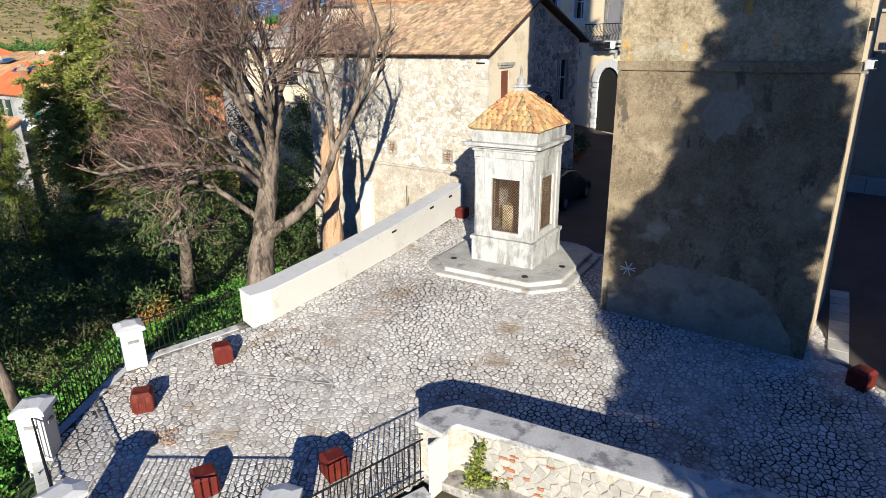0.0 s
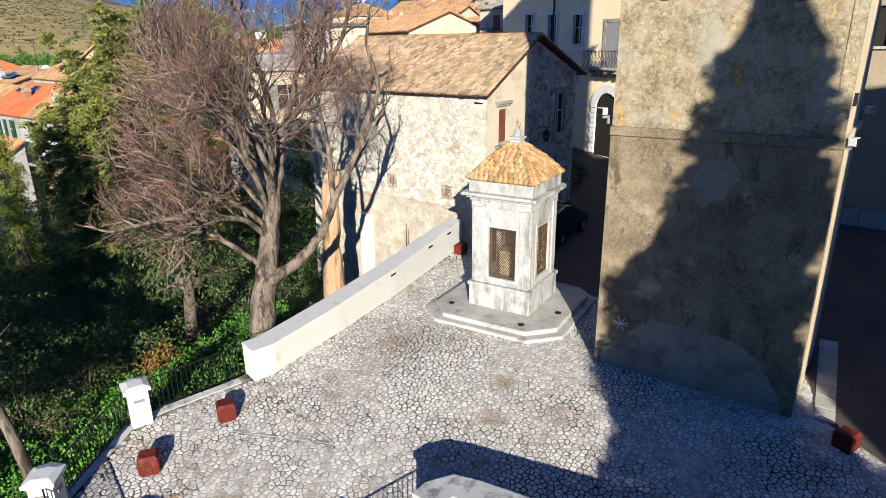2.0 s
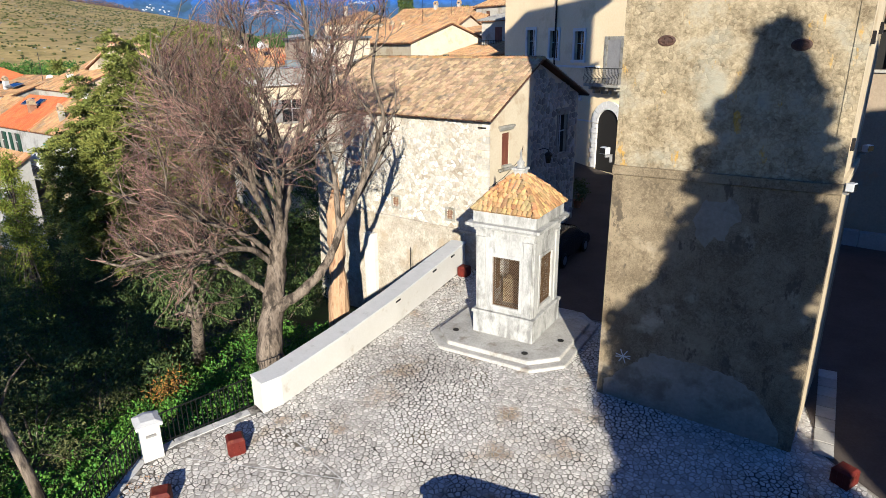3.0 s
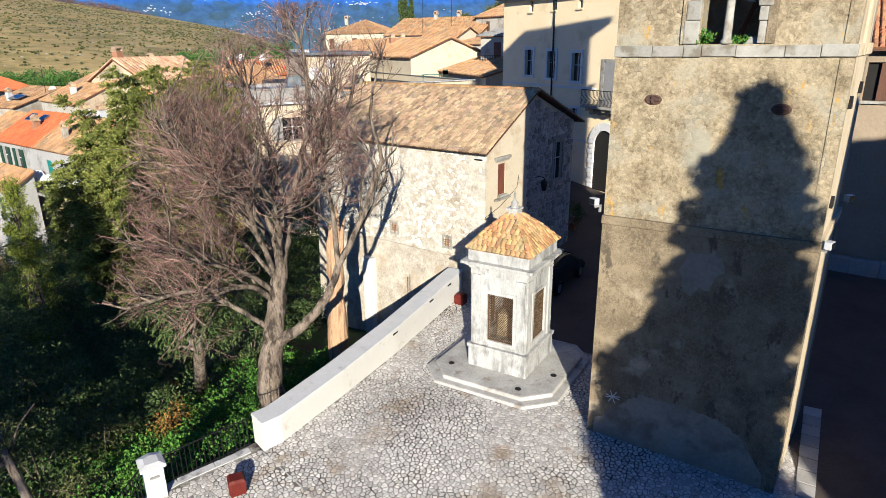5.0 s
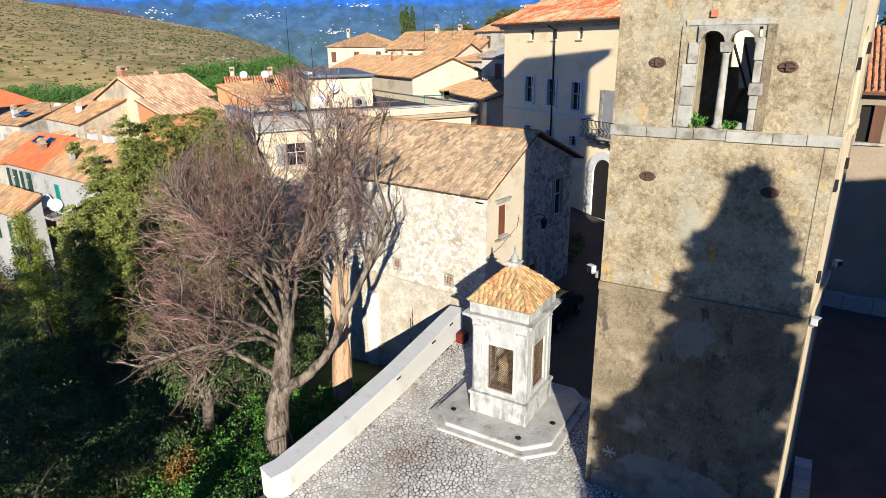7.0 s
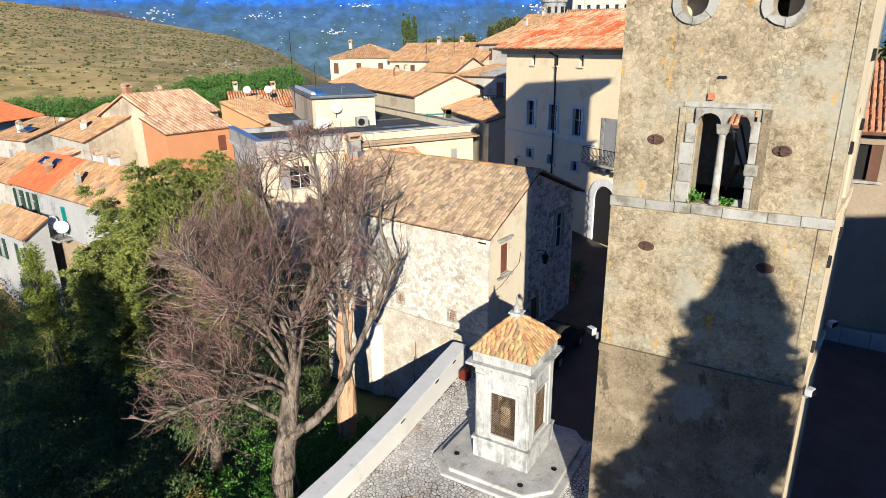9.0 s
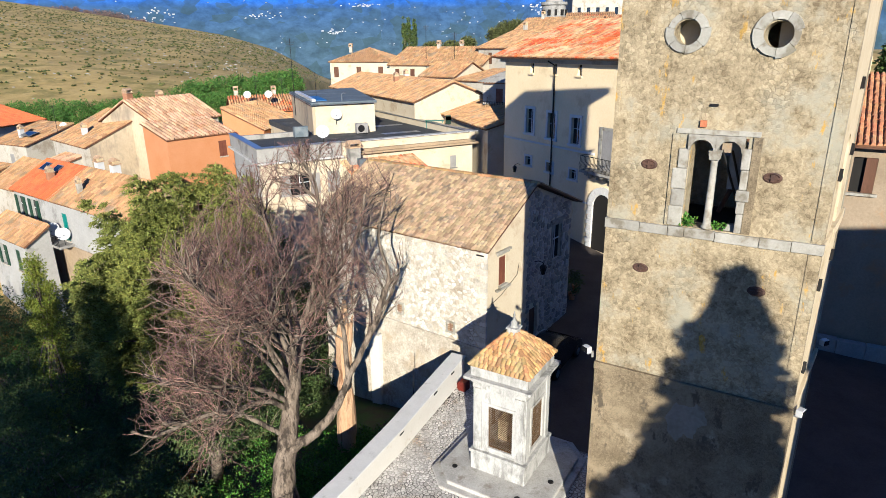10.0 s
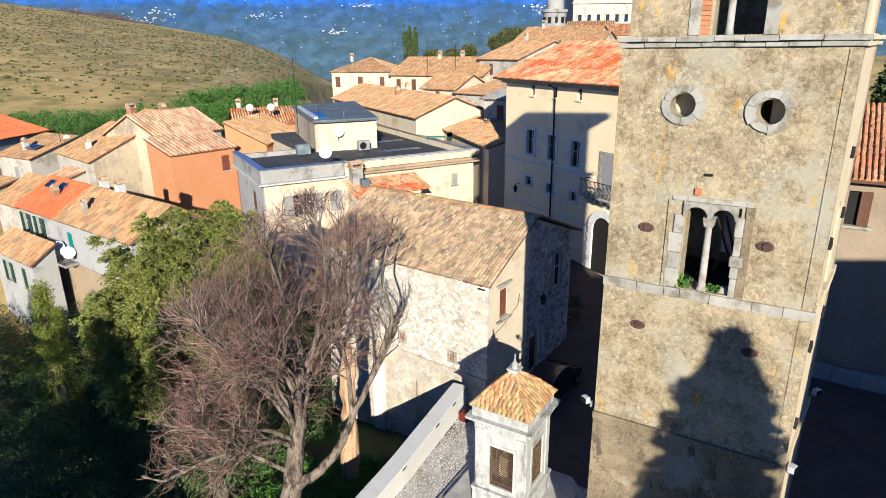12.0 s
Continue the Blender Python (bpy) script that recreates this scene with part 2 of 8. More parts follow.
# ---- mesh helpers ----
class Acc:
    """Vertices and faces of one mesh."""

    def __init__(self):
        self.v, self.f = [], []

    def add(self, verts, faces, m=None):
        n = len(self.v)
        self.v += [tuple(m @ Vector(p)) if m else tuple(p) for p in verts]
        self.f += [tuple(i + n for i in f) for f in faces]
        return self

    def box(self, x0, x1, y0, y1, z0, z1, m=None):
        return self.add([(x0, y0, z0), (x1, y0, z0), (x1, y1, z0), (x0, y1, z0), (x0, y0, z1), (x1, y0, z1), (x1, y1, z1), (x0, y1, z1)],
                        [(0, 3, 2, 1), (4, 5, 6, 7), (0, 1, 5, 4), (1, 2, 6, 5), (2, 3, 7, 6), (3, 0, 4, 7)], m)

    def prism(self, poly, z0, z1, m=None, top=None):
        """A polygon in plan (anticlockwise), raised from z0 to z1; top: another polygon for the upper end."""
        n = len(poly)
        low = [(x, y, z0(x, y) if callable(z0) else z0) for x, y in poly]
        upp = [(x, y, z1(x, y) if callable(z1) else z1) for x, y in (top or poly)]
        return self.add(low + upp, [tuple(range(n - 1, -1, -1)), tuple(range(n, 2 * n))] + [(i, (i + 1) % n, n + (i + 1) % n, n + i) for i in range(n)], m)

    def tube(self, pts, radii, sides=6, cap=True):
        rings, prev = [], None
        base = len(self.v)
        for i, p in enumerate(pts):
            p = Vector(p)
            t = (Vector(pts[min(i + 1, len(pts) - 1)]) - Vector(pts[max(i - 1, 0)]))
            t = t.normalized() if t.length > 1e-9 else Vector((0, 0, 1))
            if prev is None:
                prev = t.orthogonal().normalized()
            a = (prev - t * prev.dot(t))
            a = a.normalized() if a.length > 1e-6 else t.orthogonal().normalized()
            prev, b, r = a, t.cross(a), radii[i]
            self.v += [tuple(p + (a * math.cos(6.28319 * k / sides) + b * math.sin(6.28319 * k / sides)) * r) for k in range(sides)]
        for i in range(len(pts) - 1):
            for k in range(sides):
                q = base + i * sides
                self.f.append((q + k, q + (k + 1) % sides, q + sides + (k + 1) % sides, q + sides + k))
        if cap:
            self.f.append(tuple(base + k for k in range(sides - 1, -1, -1)))
            self.f.append(tuple(base + (len(pts) - 1) * sides + k for k in range(sides)))
        return self

    def lathe(self, prof, sides=16, m=None):
        v, f = [], []
        for r, z in prof:
            v += [(r * math.cos(6.28319 * k / sides), r * math.sin(6.28319 * k / sides), z) for k in range(sides)]
        for i in range(len(prof) - 1):
            f += [(i * sides + k, i * sides + (k + 1) % sides, (i + 1) * sides + (k + 1) % sides, (i + 1) * sides + k) for k in range(sides)]
        f += [tuple(range(sides - 1, -1, -1)), tuple((len(prof) - 1) * sides + k for k in range(sides))]
        return self.add(v, f, m)


def to_mesh(name, acc, material, bevel=0.0, smooth=False):
    me = bpy.data.meshes.new(name)
    me.from_pydata(acc.v, [], acc.f)
    if bevel:
        bm = bmesh.new()
        bm.from_mesh(me)
        bmesh.ops.remove_doubles(bm, verts=bm.verts, dist=1e-5)
        bmesh.ops.recalc_face_normals(bm, faces=bm.faces)
        bmesh.ops.bevel(bm, geom=[e for e in bm.edges if len(e.link_faces) == 2 and e.calc_face_angle() > 0.5], offset=bevel, segments=2, profile=0.6, affect="EDGES", clamp_overlap=True)
        bm.to_mesh(me)
        bm.free()
    if smooth:
        me.polygons.foreach_set("use_smooth", [True] * len(me.polygons))
    me.materials.append(material)
    return me


def thing(name, m, label, category, group="", kind=""):
    """An Empty at the base of a thing, for its parts."""
    ob = new(name)
    ob.matrix_basis = m
    ob.empty_display_size = 0.2
    return tagged(ob, label, category, group, kind)


def part(name, acc, material, parent=None, label="", bevel=0.0, smooth=False):
    ob = new(name, to_mesh(name, acc, material, bevel, smooth))
    ob.parent = parent
    return tagged(ob, label) if label else ob


def solid(name, acc, material, label, category, m=None, bevel=0.0, smooth=False, kind="", group=""):
    """A thing that is one mesh."""
    ob = new(name, to_mesh(name, acc, material, bevel, smooth))
    if m:
        ob.matrix_basis = m
    return tagged(ob, label, category, group, kind)


def base(x, y, z, deg):
    return Matrix.Translation((x, y, z)) @ Matrix.Rotation(radians(deg), 4, "Z")


def panel(acc, w, h0, h1, t, holes=(), m=None, edge=True):
    """A wall w long (x), t thick (y from 0 to t), from h0 to h1, with holes through it. A hole: (kind, x0, x1, z0, z1); kind rect, arch or round."""
    whole, acc = acc, Acc()
    xs = sorted({0, w, *(v for h in holes for v in h[1:3])})
    zs = sorted({h0, h1, *(v for h in holes for v in h[3:5])})
    gone = lambda i, k: i < 0 or k < 0 or i >= len(xs) - 1 or k >= len(zs) - 1 or any(h[1] - 1e-6 <= xs[i] and xs[i + 1] <= h[2] + 1e-6 and h[3] - 1e-6 <= zs[k] and zs[k + 1] <= h[4] + 1e-6 for h in holes)
    for i in range(len(xs) - 1):
        for k in range(len(zs) - 1):
            if gone(i, k):
                continue
            a, b, c, d = xs[i], xs[i + 1], zs[k], zs[k + 1]
            acc.add([(a, 0, c), (b, 0, c), (b, 0, d), (a, 0, d), (a, t, c), (b, t, c), (b, t, d), (a, t, d)],
                    [(0, 1, 2, 3), (5, 4, 7, 6)] + [q for q, i2, k2 in (((0, 3, 7, 4), i - 1, k), ((1, 5, 6, 2), i + 1, k), ((0, 4, 5, 1), i, k - 1), ((3, 2, 6, 7), i, k + 1)) if gone(i2, k2) and (edge or (0 <= i2 < len(xs) - 1 and 0 <= k2 < len(zs) - 1))], m)
    for kind, x0, x1, z0, z1 in holes:
        if kind == "rect":
            continue
        cx, r = (x0 + x1) / 2, (x1 - x0) / 2
        if kind == "round":
            cz = (z0 + z1) / 2
            ang = [6.28319 * k / 32 for k in range(33)]
        else:
            cz = z1 - r
            ang = [math.pi * k / 16 for k in range(17)]
        inner = [(cx + r * math.cos(a), cz + r * math.sin(a)) for a in ang]
        outer = []
        for a in ang:
            c, s = math.cos(a), math.sin(a)
            q = r / max(abs(c), abs(s))
            outer.append((cx + q * c, cz + q * s))
        n = len(ang)
        v = [(x, y, z) for y in (0, t) for ring in (inner, outer) for x, z in ring]
        f = []
        for i in range(n - 1):
            f += [(i, n + i, n + i + 1, i + 1), (2 * n + i, 2 * n + i + 1, 3 * n + i + 1, 3 * n + i), (i, i + 1, 2 * n + i + 1, 2 * n + i)]
        acc.add(v, f, m)
    seen, idx = {}, []
    for p in acc.v:
        idx.append(seen.setdefault(tuple(round(c, 4) for c in p), len(seen)))
    return whole.add(list(seen), [g for g in (tuple(dict.fromkeys(idx[i] for i in f)) for f in acc.f) if len(g) > 2])


def stones(w, h, size, seed=0, gap=0.018, jitter=0.42, aspect=1.0):
    """Irregular stones over a w x h field: polygons (2D), from the cells of jittered points."""
    rg = np.random.RandomState(seed)
    nx, ny = max(2, int(w / (size * aspect))), max(2, int(h / size))
    sx, sy = w / nx, h / ny
    P = {}
    for i in range(-1, nx + 1):
        for j in range(-1, ny + 1):
            P[i, j] = ((i + 0.5 + (0.5 if j % 2 else 0.0) + rg.uniform(-jitter, jitter)) * sx, (j + 0.5 + rg.uniform(-jitter, jitter)) * sy)
    out = []
    for i in range(nx):
        for j in range(ny):
            cx, cy = P[i, j]
            poly = [(cx - 2 * sx, cy - 2 * sy), (cx + 2 * sx, cy - 2 * sy), (cx + 2 * sx, cy + 2 * sy), (cx - 2 * sx, cy + 2 * sy)]
            for di in (-2, -1, 0, 1, 2):
                for dj in (-2, -1, 0, 1, 2):
                    q = P.get((i + di, j + dj))
                    if q is None or (di == 0 and dj == 0):
                        continue
                    nxv, nyv = q[0] - cx, q[1] - cy
                    ln = math.hypot(nxv, nyv)
                    if ln < 1e-6:
                        continue
                    nxv, nyv = nxv / ln, nyv / ln
                    lim = ln / 2 - gap / 2
                    res = []
                    for a in range(len(poly)):
                        p, r = poly[a], poly[(a + 1) % len(poly)]
                        dp = (p[0] - cx) * nxv + (p[1] - cy) * nyv - lim
                        dr = (r[0] - cx) * nxv + (r[1] - cy) * nyv - lim
                        if dp <= 0:
                            res.append(p)
                        if dp * dr < 0:
                            k = dp / (dp - dr)
                            res.append((p[0] + (r[0] - p[0]) * k, p[1] + (r[1] - p[1]) * k))
                    poly = res
                    if len(poly) < 3:
                        break
                if len(poly) < 3:
                    break
            if len(poly) >= 3:
                out.append(((cx, cy), poly))
    return out


def stone(acc, c, poly, z0, z1, m=None, shrink=0.82):
    """A stone with a rounded top on its polygon."""
    n = len(poly)
    mid = [(c[0] + (x - c[0]) * 0.94, c[1] + (y - c[1]) * 0.94) for x, y in poly]
    top = [(c[0] + (x - c[0]) * shrink, c[1] + (y - c[1]) * shrink) for x, y in poly]
    v = [(x, y, z0) for x, y in poly] + [(x, y, z0 + (z1 - z0) * 0.72) for x, y in mid] + [(x, y, z1) for x, y in top]
    f = [tuple(range(2 * n, 3 * n))]
    for i in range(n):
        j = (i + 1) % n
        f += [(i, j, n + j, n + i), (n + i, n + j, 2 * n + j, 2 * n + i)]
    acc.add(v, f, m)


def tile_rows(acc, w, l, m, pitch=0.21, step=0.36, seed=0, segs=4, rise=0.055, cover=0.53):
    """Overlapping half-round tiles over a plane w wide (x) and l long up the slope (y), in the frame m."""
    rg = random.Random(seed)
    n, k = max(2, int(w / pitch)), max(2, int(l / step))
    px, py = w / n, l / k
    for i in range(n):
        for j in range(k):
            one_tile(acc, (i + 0.5) * px + rg.uniform(-0.012, 0.012), j * py + rg.uniform(-0.03, 0.02), px * cover, py * 1.12, rise, m, segs, rg.uniform(-0.02, 0.02), rg.uniform(0, 0.012))
    return acc


def one_tile(acc, x, y, r, l, rise, m, segs=4, skew=0.0, lift=0.0):
    v = []
    for yy, rr, zz in ((0, r, 0.022 + lift), (l, r * 0.86, lift)):
        v += [(x + skew * yy / l - rr * math.cos(math.pi * a / segs), y + yy, zz + rise * math.sin(math.pi * a / segs) + 0.004) for a in range(segs + 1)]
    s = segs + 1
    f = [(a, a + 1, s + a + 1, s + a) for a in range(segs)]
    v += [(x - r, y, -0.02), (x + r, y, -0.02)]
    f.append(tuple(range(segs, -1, -1)) + (2 * s, 2 * s + 1))
    return acc.add(v, f, m)


# ---- ground ----
def square_z(x, y):
    """Height of the paved square and of the street that climbs from it."""
    u = (15.0 - y) / 0.6
    return -0.35 - 0.115 * 0.6 * math.log1p(math.exp(min(u, 40))) + 0.09 * max(0.0, y - 27.0)


def smooth(a, b, x):
    k = min(1.0, max(0.0, (x - a) / (b - a)))
    return k * k * (3 - 2 * k)


CREST = ((-600, -400, -285, -250, -215, -179, -144, -115, -92, -80, -60), (60, 52, 44, 39, 33, 28, 22, 13, 1, -8, -20))


def land_z(x, y):
    """Height of the open land: garden slope, town shelf, hill and valley."""
    z = -1.25 - 0.20 * max(0.0, min(y, 30) - 15.5) + 0.30 * max(min(0.0, x + 7.5), -9.0)
    if y < 9:
        z -= 0.35 * (9 - max(y, -6))
    z += smooth(42, 64, y) * 5.0
    k = smooth(-30, -10, x) * smooth(60, 150, y)
    z = z * (1 - k) + 12.0 * k
    if y > 85:
        far = float(np.interp(x * 420 / max(y, 150), CREST[0], CREST[1]))
        h = min(1.0, max(0.0, (y - 95) / 325.0))
        hill = 1.0 + (far - 1.0) * h ** 0.9 + 1.5 * noise.noise(Vector((x * 0.02, y * 0.02, 0.3))) * h
        w = smooth(85, 110, y) * (1 - smooth(-30, -12, x * 120 / max(y, 60)))
        z = z * (1 - w) + hill * w
    if y > 420 or (x > -60 and y > 165):
        z -= 300.0 * smooth(420 if x < -90 else 165, 1000, y)
    return z


def axis(stops):
    out = []
    for a, b, s in stops:
        n = max(1, int(round((b - a) / s)))
        out += [a + (b - a) * i / n for i in range(n)]
    return out + [stops[-1][1]]


gx = axis([(-2400, -400, 80), (-400, -60, 8), (-60, 60, 4), (60, 400, 20), (400, 2400, 100)])
gy = axis([(-300, -10, 20), (-10, 120, 3), (120, 520, 8), (520, 2600, 80)])
land = Acc()
land.v = [(x, y, land_z(x, y) - (0.9 if -33 < x < 1 and 4 < y < 47 else 0)) for y in gy for x in gx]
nx = len(gx)
land.f = [(j * nx + i, j * nx + i + 1, (j + 1) * nx + i + 1, (j + 1) * nx + i) for j in range(len(gy) - 1) for i in range(nx - 1)]
M_LAND = mat("dry_grass_land", (0.36, 0.262, 0.075), (0.66, 0.495, 0.175), (0.29, 0.245, 0.06), s1=0.06, s2=0.45, s3=0.10, t3=0.55, lo=0.38, hi=0.60, bump=0.8, dist=0.6, c4=(0.62, 0.55, 0.40), t4=0.70)
solid("ground", land, M_LAND, "dry grassy hillside and open land", "ground", kind="structure", smooth=True)
gardenland = Acc()
ggx, ggy = axis([(-34, 1.6, 0.8)]), axis([(3, 48, 0.9)])
gardenland.v = [(x, y, land_z(x, y) + 0.06 + 0.12 * noise.noise(Vector((x * 0.7, y * 0.7, 2)))) for y in ggy for x in ggx]
nx = len(ggx)
gardenland.f = [(j * nx + i, j * nx + i + 1, (j + 1) * nx + i + 1, (j + 1) * nx + i) for j in range(len(ggy) - 1) for i in range(nx - 1)]
# unseen dark sheet added behind, so less sunlight bounces onto the tower
back_slope = Acc()
bsx, bsy = axis([(-90, 90, 6)]), axis([(-110, 3, 6)])
back_slope.v = [(x, y, land_z(x, y) + 0.15) for y in bsy for x in bsx]
nx = len(bsx)
back_slope.f = [(j * nx + i, j * nx + i + 1, (j + 1) * nx + i + 1, (j + 1) * nx + i) for j in range(len(bsy) - 1) for i in range(nx - 1)]
solid("wooded_ground", back_slope, M_SOIL, "unseen dark sheet added behind the square to cut bounced light", "ground", kind="structure", smooth=True)
solid("garden_ground", gardenland, M_SOIL, "dark leaf-littered garden soil below the terrace", "ground", kind="structure", smooth=True)

# paved square: bed of mortar on a terrace of masonry
RIM = [(-0.45, 9.35), (4.6, 7.0), (11.5, 3.4), (34, 3.4), (34, 60), (-2.0, 60), (2.6, 30.0), (1.7, 25.3), (0.62, 25.0), (-1.85, 20.0), (-4.1, 16.0), (-5.2, 14.85), (-6.9, 13.3), (-7.6, 12.8), (-8.05, 10.1), (-6.2, 7.6), (-2.5, 7.55)]


def inside(x, y, poly):
    ok = False
    for (x0, y0), (x1, y1) in zip(poly, poly[1:] + poly[:1]):
        if (y0 > y) != (y1 > y) and x < (x1 - x0) * (y - y0) / (y1 - y0) + x0:
            ok = not ok
    return ok


def slab(poly, dz, skirt, cell=0.75):
    """A sheet over a polygon that follows the square's height, with a skirt down to a level."""
    bm = bmesh.new()
    vs = [bm.verts.new((x, y, 0)) for x, y in poly]
    bm.faces.new(vs)
    ys = [p[1] for p in poly]
    y = math.ceil(min(ys) / cell) * cell
    while y < min(max(ys), 32):
        bmesh.ops.bisect_plane(bm, geom=bm.verts[:] + bm.edges[:] + bm.faces[:], plane_co=(0, y, 0), plane_no=(0, 1, 0), dist=1e-4)
        y += cell
    for v in bm.verts:
        v.co.z = square_z(v.co.x, v.co.y) + dz
    if skirt is not None:
        ext = bmesh.ops.extrude_edge_only(bm, edges=[e for e in bm.edges if len(e.link_faces) == 1])
        for v in ext["geom"]:
            if isinstance(v, bmesh.types.BMVert):
                v.co.z = skirt
    bmesh.ops.triangulate(bm, faces=bm.faces[:])
    a = Acc()
    bm.verts.index_update()
    a.v = [tuple(v.co) for v in bm.verts]
    a.f = [tuple(v.index for v in f.verts) for f in bm.faces]
    bm.free()
    return a


pavement = solid("pavement", slab(RIM, 0.0, -7.0), M_MORTAR, "cobbled square of pale river stones set in dark mortar", "pavement", kind="structure")
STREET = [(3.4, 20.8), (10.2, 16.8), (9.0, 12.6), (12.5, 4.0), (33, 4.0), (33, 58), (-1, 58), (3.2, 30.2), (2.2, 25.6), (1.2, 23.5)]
street = solid("road", slab(STREET, 0.035, None), M_STREET, "street of brown stone setts with shade put into the colour", "road", kind="structure")

# ---- bell tower ----
TD = math.degrees(math.atan2(-0.5136, 0.858))
TOWER = Matrix.Translation((4.17, 15.25, 0)) @ Matrix.Rotation(radians(TD), 4, "Z")
TW, TDP, FLARE = 4.78, 4.0, 0.0205
tower = thing("bell_tower", TOWER, "tall stone bell tower with worn beige render and twin-arched belfry windows", "bell tower")


def flared(acc):
    """The tower's plan widens a little towards the back."""
    acc.v = [(x * (1 + FLARE * y), y, z) for x, y, z in acc.v]
    return acc


def four_walls(name, z0, z1, inset, t, material, holes=((), (), (), ())):
    """Front, right, back and left walls of a tower stage."""
    w, d = TW - 2 * inset, TDP - 2 * inset - 2 * t
    frames = (Matrix.Translation((inset, inset, 0)), Matrix.Translation((TW - inset, inset + t, 0)) @ Matrix.Rotation(math.pi / 2, 4, "Z"),
              Matrix.Translation((TW - inset, TDP - inset, 0)) @ Matrix.Rotation(math.pi, 4, "Z"), Matrix.Translation((inset, TDP - inset - t, 0)) @ Matrix.Rotation(-math.pi / 2, 4, "Z"))
    # right wall gets the lighter render with sunlight in its colour
    mats = (material, M_SUNLIT_CREAM, material, material)
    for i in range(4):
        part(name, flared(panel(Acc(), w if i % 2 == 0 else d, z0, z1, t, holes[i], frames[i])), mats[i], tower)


BIF = (("rect", 1.80, 3.00, 10.13, 12.3),)
OCU = (("round", 1.18, 1.74, 14.25, 14.81), ("round", 2.99, 3.55, 14.18, 14.74))
BIS = (("arch", 0.9, 1.7, 10.13, 12.3),)
UP = (("rect", 1.80, 3.0, 16.06, 18.3), )
UPS = (("arch", 0.9, 1.8, 16.06, 18.3), )
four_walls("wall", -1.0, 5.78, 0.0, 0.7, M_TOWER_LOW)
four_walls("wall", 5.78, 9.9, 0.03, 0.65, M_TOWER)
BACK = (("rect", 1.5, 2.9, 11.35, 12.3),)
four_walls("wall", 9.9, 15.8, 0.03, 0.55, M_TOWER, (BIF + OCU, BIS, BACK, BIS))
four_walls("wall", 15.8, 19.3, 0.12, 0.55, M_TOWER, (UP, UPS, (), UPS))
# floors painted black so the belfry inside looks unlit
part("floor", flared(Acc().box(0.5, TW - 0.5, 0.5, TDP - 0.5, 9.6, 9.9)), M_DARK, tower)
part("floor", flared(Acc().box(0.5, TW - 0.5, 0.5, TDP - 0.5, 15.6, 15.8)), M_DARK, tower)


def band(z0, z1, out, material, pieces, seed, label):
    """A string course of separate stones round the tower."""
    rg = random.Random(seed)
    for side in range(4):
        ln = TW if side % 2 == 0 else TDP
        fr = (Matrix(), Matrix.Translation((TW, 0, 0)) @ Matrix.Rotation(math.pi / 2, 4, "Z"), Matrix.Translation((TW, TDP, 0)) @ Matrix.Rotation(math.pi, 4, "Z"), Matrix.Translation((0, TDP, 0)) @ Matrix.Rotation(-math.pi / 2, 4, "Z"))[side]
        cuts = [-out if side % 2 == 0 else 0.1] + sorted(ln * (k + rg.uniform(-0.25, 0.25)) / pieces for k in range(1, pieces)) + [ln + out if side % 2 == 0 else ln - 0.1]
        for a, b in zip(cuts, cuts[1:]):
            part("band_stone", flared(Acc().box(a + 0.006, b - 0.006, -out + rg.uniform(-0.012, 0.012), 0.1, z0 + rg.uniform(0, 0.02), z1 + rg.uniform(-0.03, 0.0), fr)), M_SUNLIT_CREAM if side == 1 else material, tower, label if a < 0 else "", bevel=0.012)


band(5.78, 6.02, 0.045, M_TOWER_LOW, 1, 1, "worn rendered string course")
band(9.86, 10.13, 0.035, M_TRAV, 7, 2, "pale stone window ledge course")
band(15.80, 15.92, 0.06, M_TRAV, 8, 3, "pale stone cornice course")
band(15.92, 16.05, 0.11, M_TRAV, 7, 4, "pale stone cornice course")
band(19.3, 19.7, 0.42, M_TRAV, 7, 5, "projecting top cornice")
roof = Acc()
roof.add([(-0.4, -0.4, 19.72), (TW + 0.4, -0.4, 19.72), (TW + 0.8, TDP + 0.4, 19.72), (-0.4, TDP + 0.4, 19.72), (TW / 2, TDP / 2, 21.7)], [(3, 2, 1, 0), (0, 1, 4), (1, 2, 4), (2, 3, 4), (3, 0, 4)])
part("roof", roof, M_TILE, tower, "low tiled pyramid roof")
for x0, x1 in ((-0.02, 0.13), (TW - 0.26, TW + 0.015)):
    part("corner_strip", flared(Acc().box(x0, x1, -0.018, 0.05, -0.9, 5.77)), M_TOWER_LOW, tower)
    part("corner_strip", flared(Acc().box(x0 + 0.01, x1 - 0.01, 0.01, 0.08, 6.03, 9.855)), M_TOWER, tower)
    part("corner_strip", flared(Acc().box(x0 + 0.02, x1 - 0.02, 0.008, 0.08, 10.14, 15.79)), M_TOWER, tower)

# ---- shrine ----
SHRINE = Matrix.Translation((1.785, 18.24, 0)) @ Matrix.Rotation(radians(TD), 4, "Z")
SW, SDP = 1.92, 2.1
shrine = thing("shrine", SHRINE, "square pale limestone shrine with grilled windows and tiled roof", "shrine")
M_GRILLE = mat("bronze_grille", (0.16, 0.10, 0.05), (0.26, 0.17, 0.09), s1=4, s2=30, rough=0.5, metal=0.5, bump=0.1)
X0, X1 = -SW / 2, SW / 2


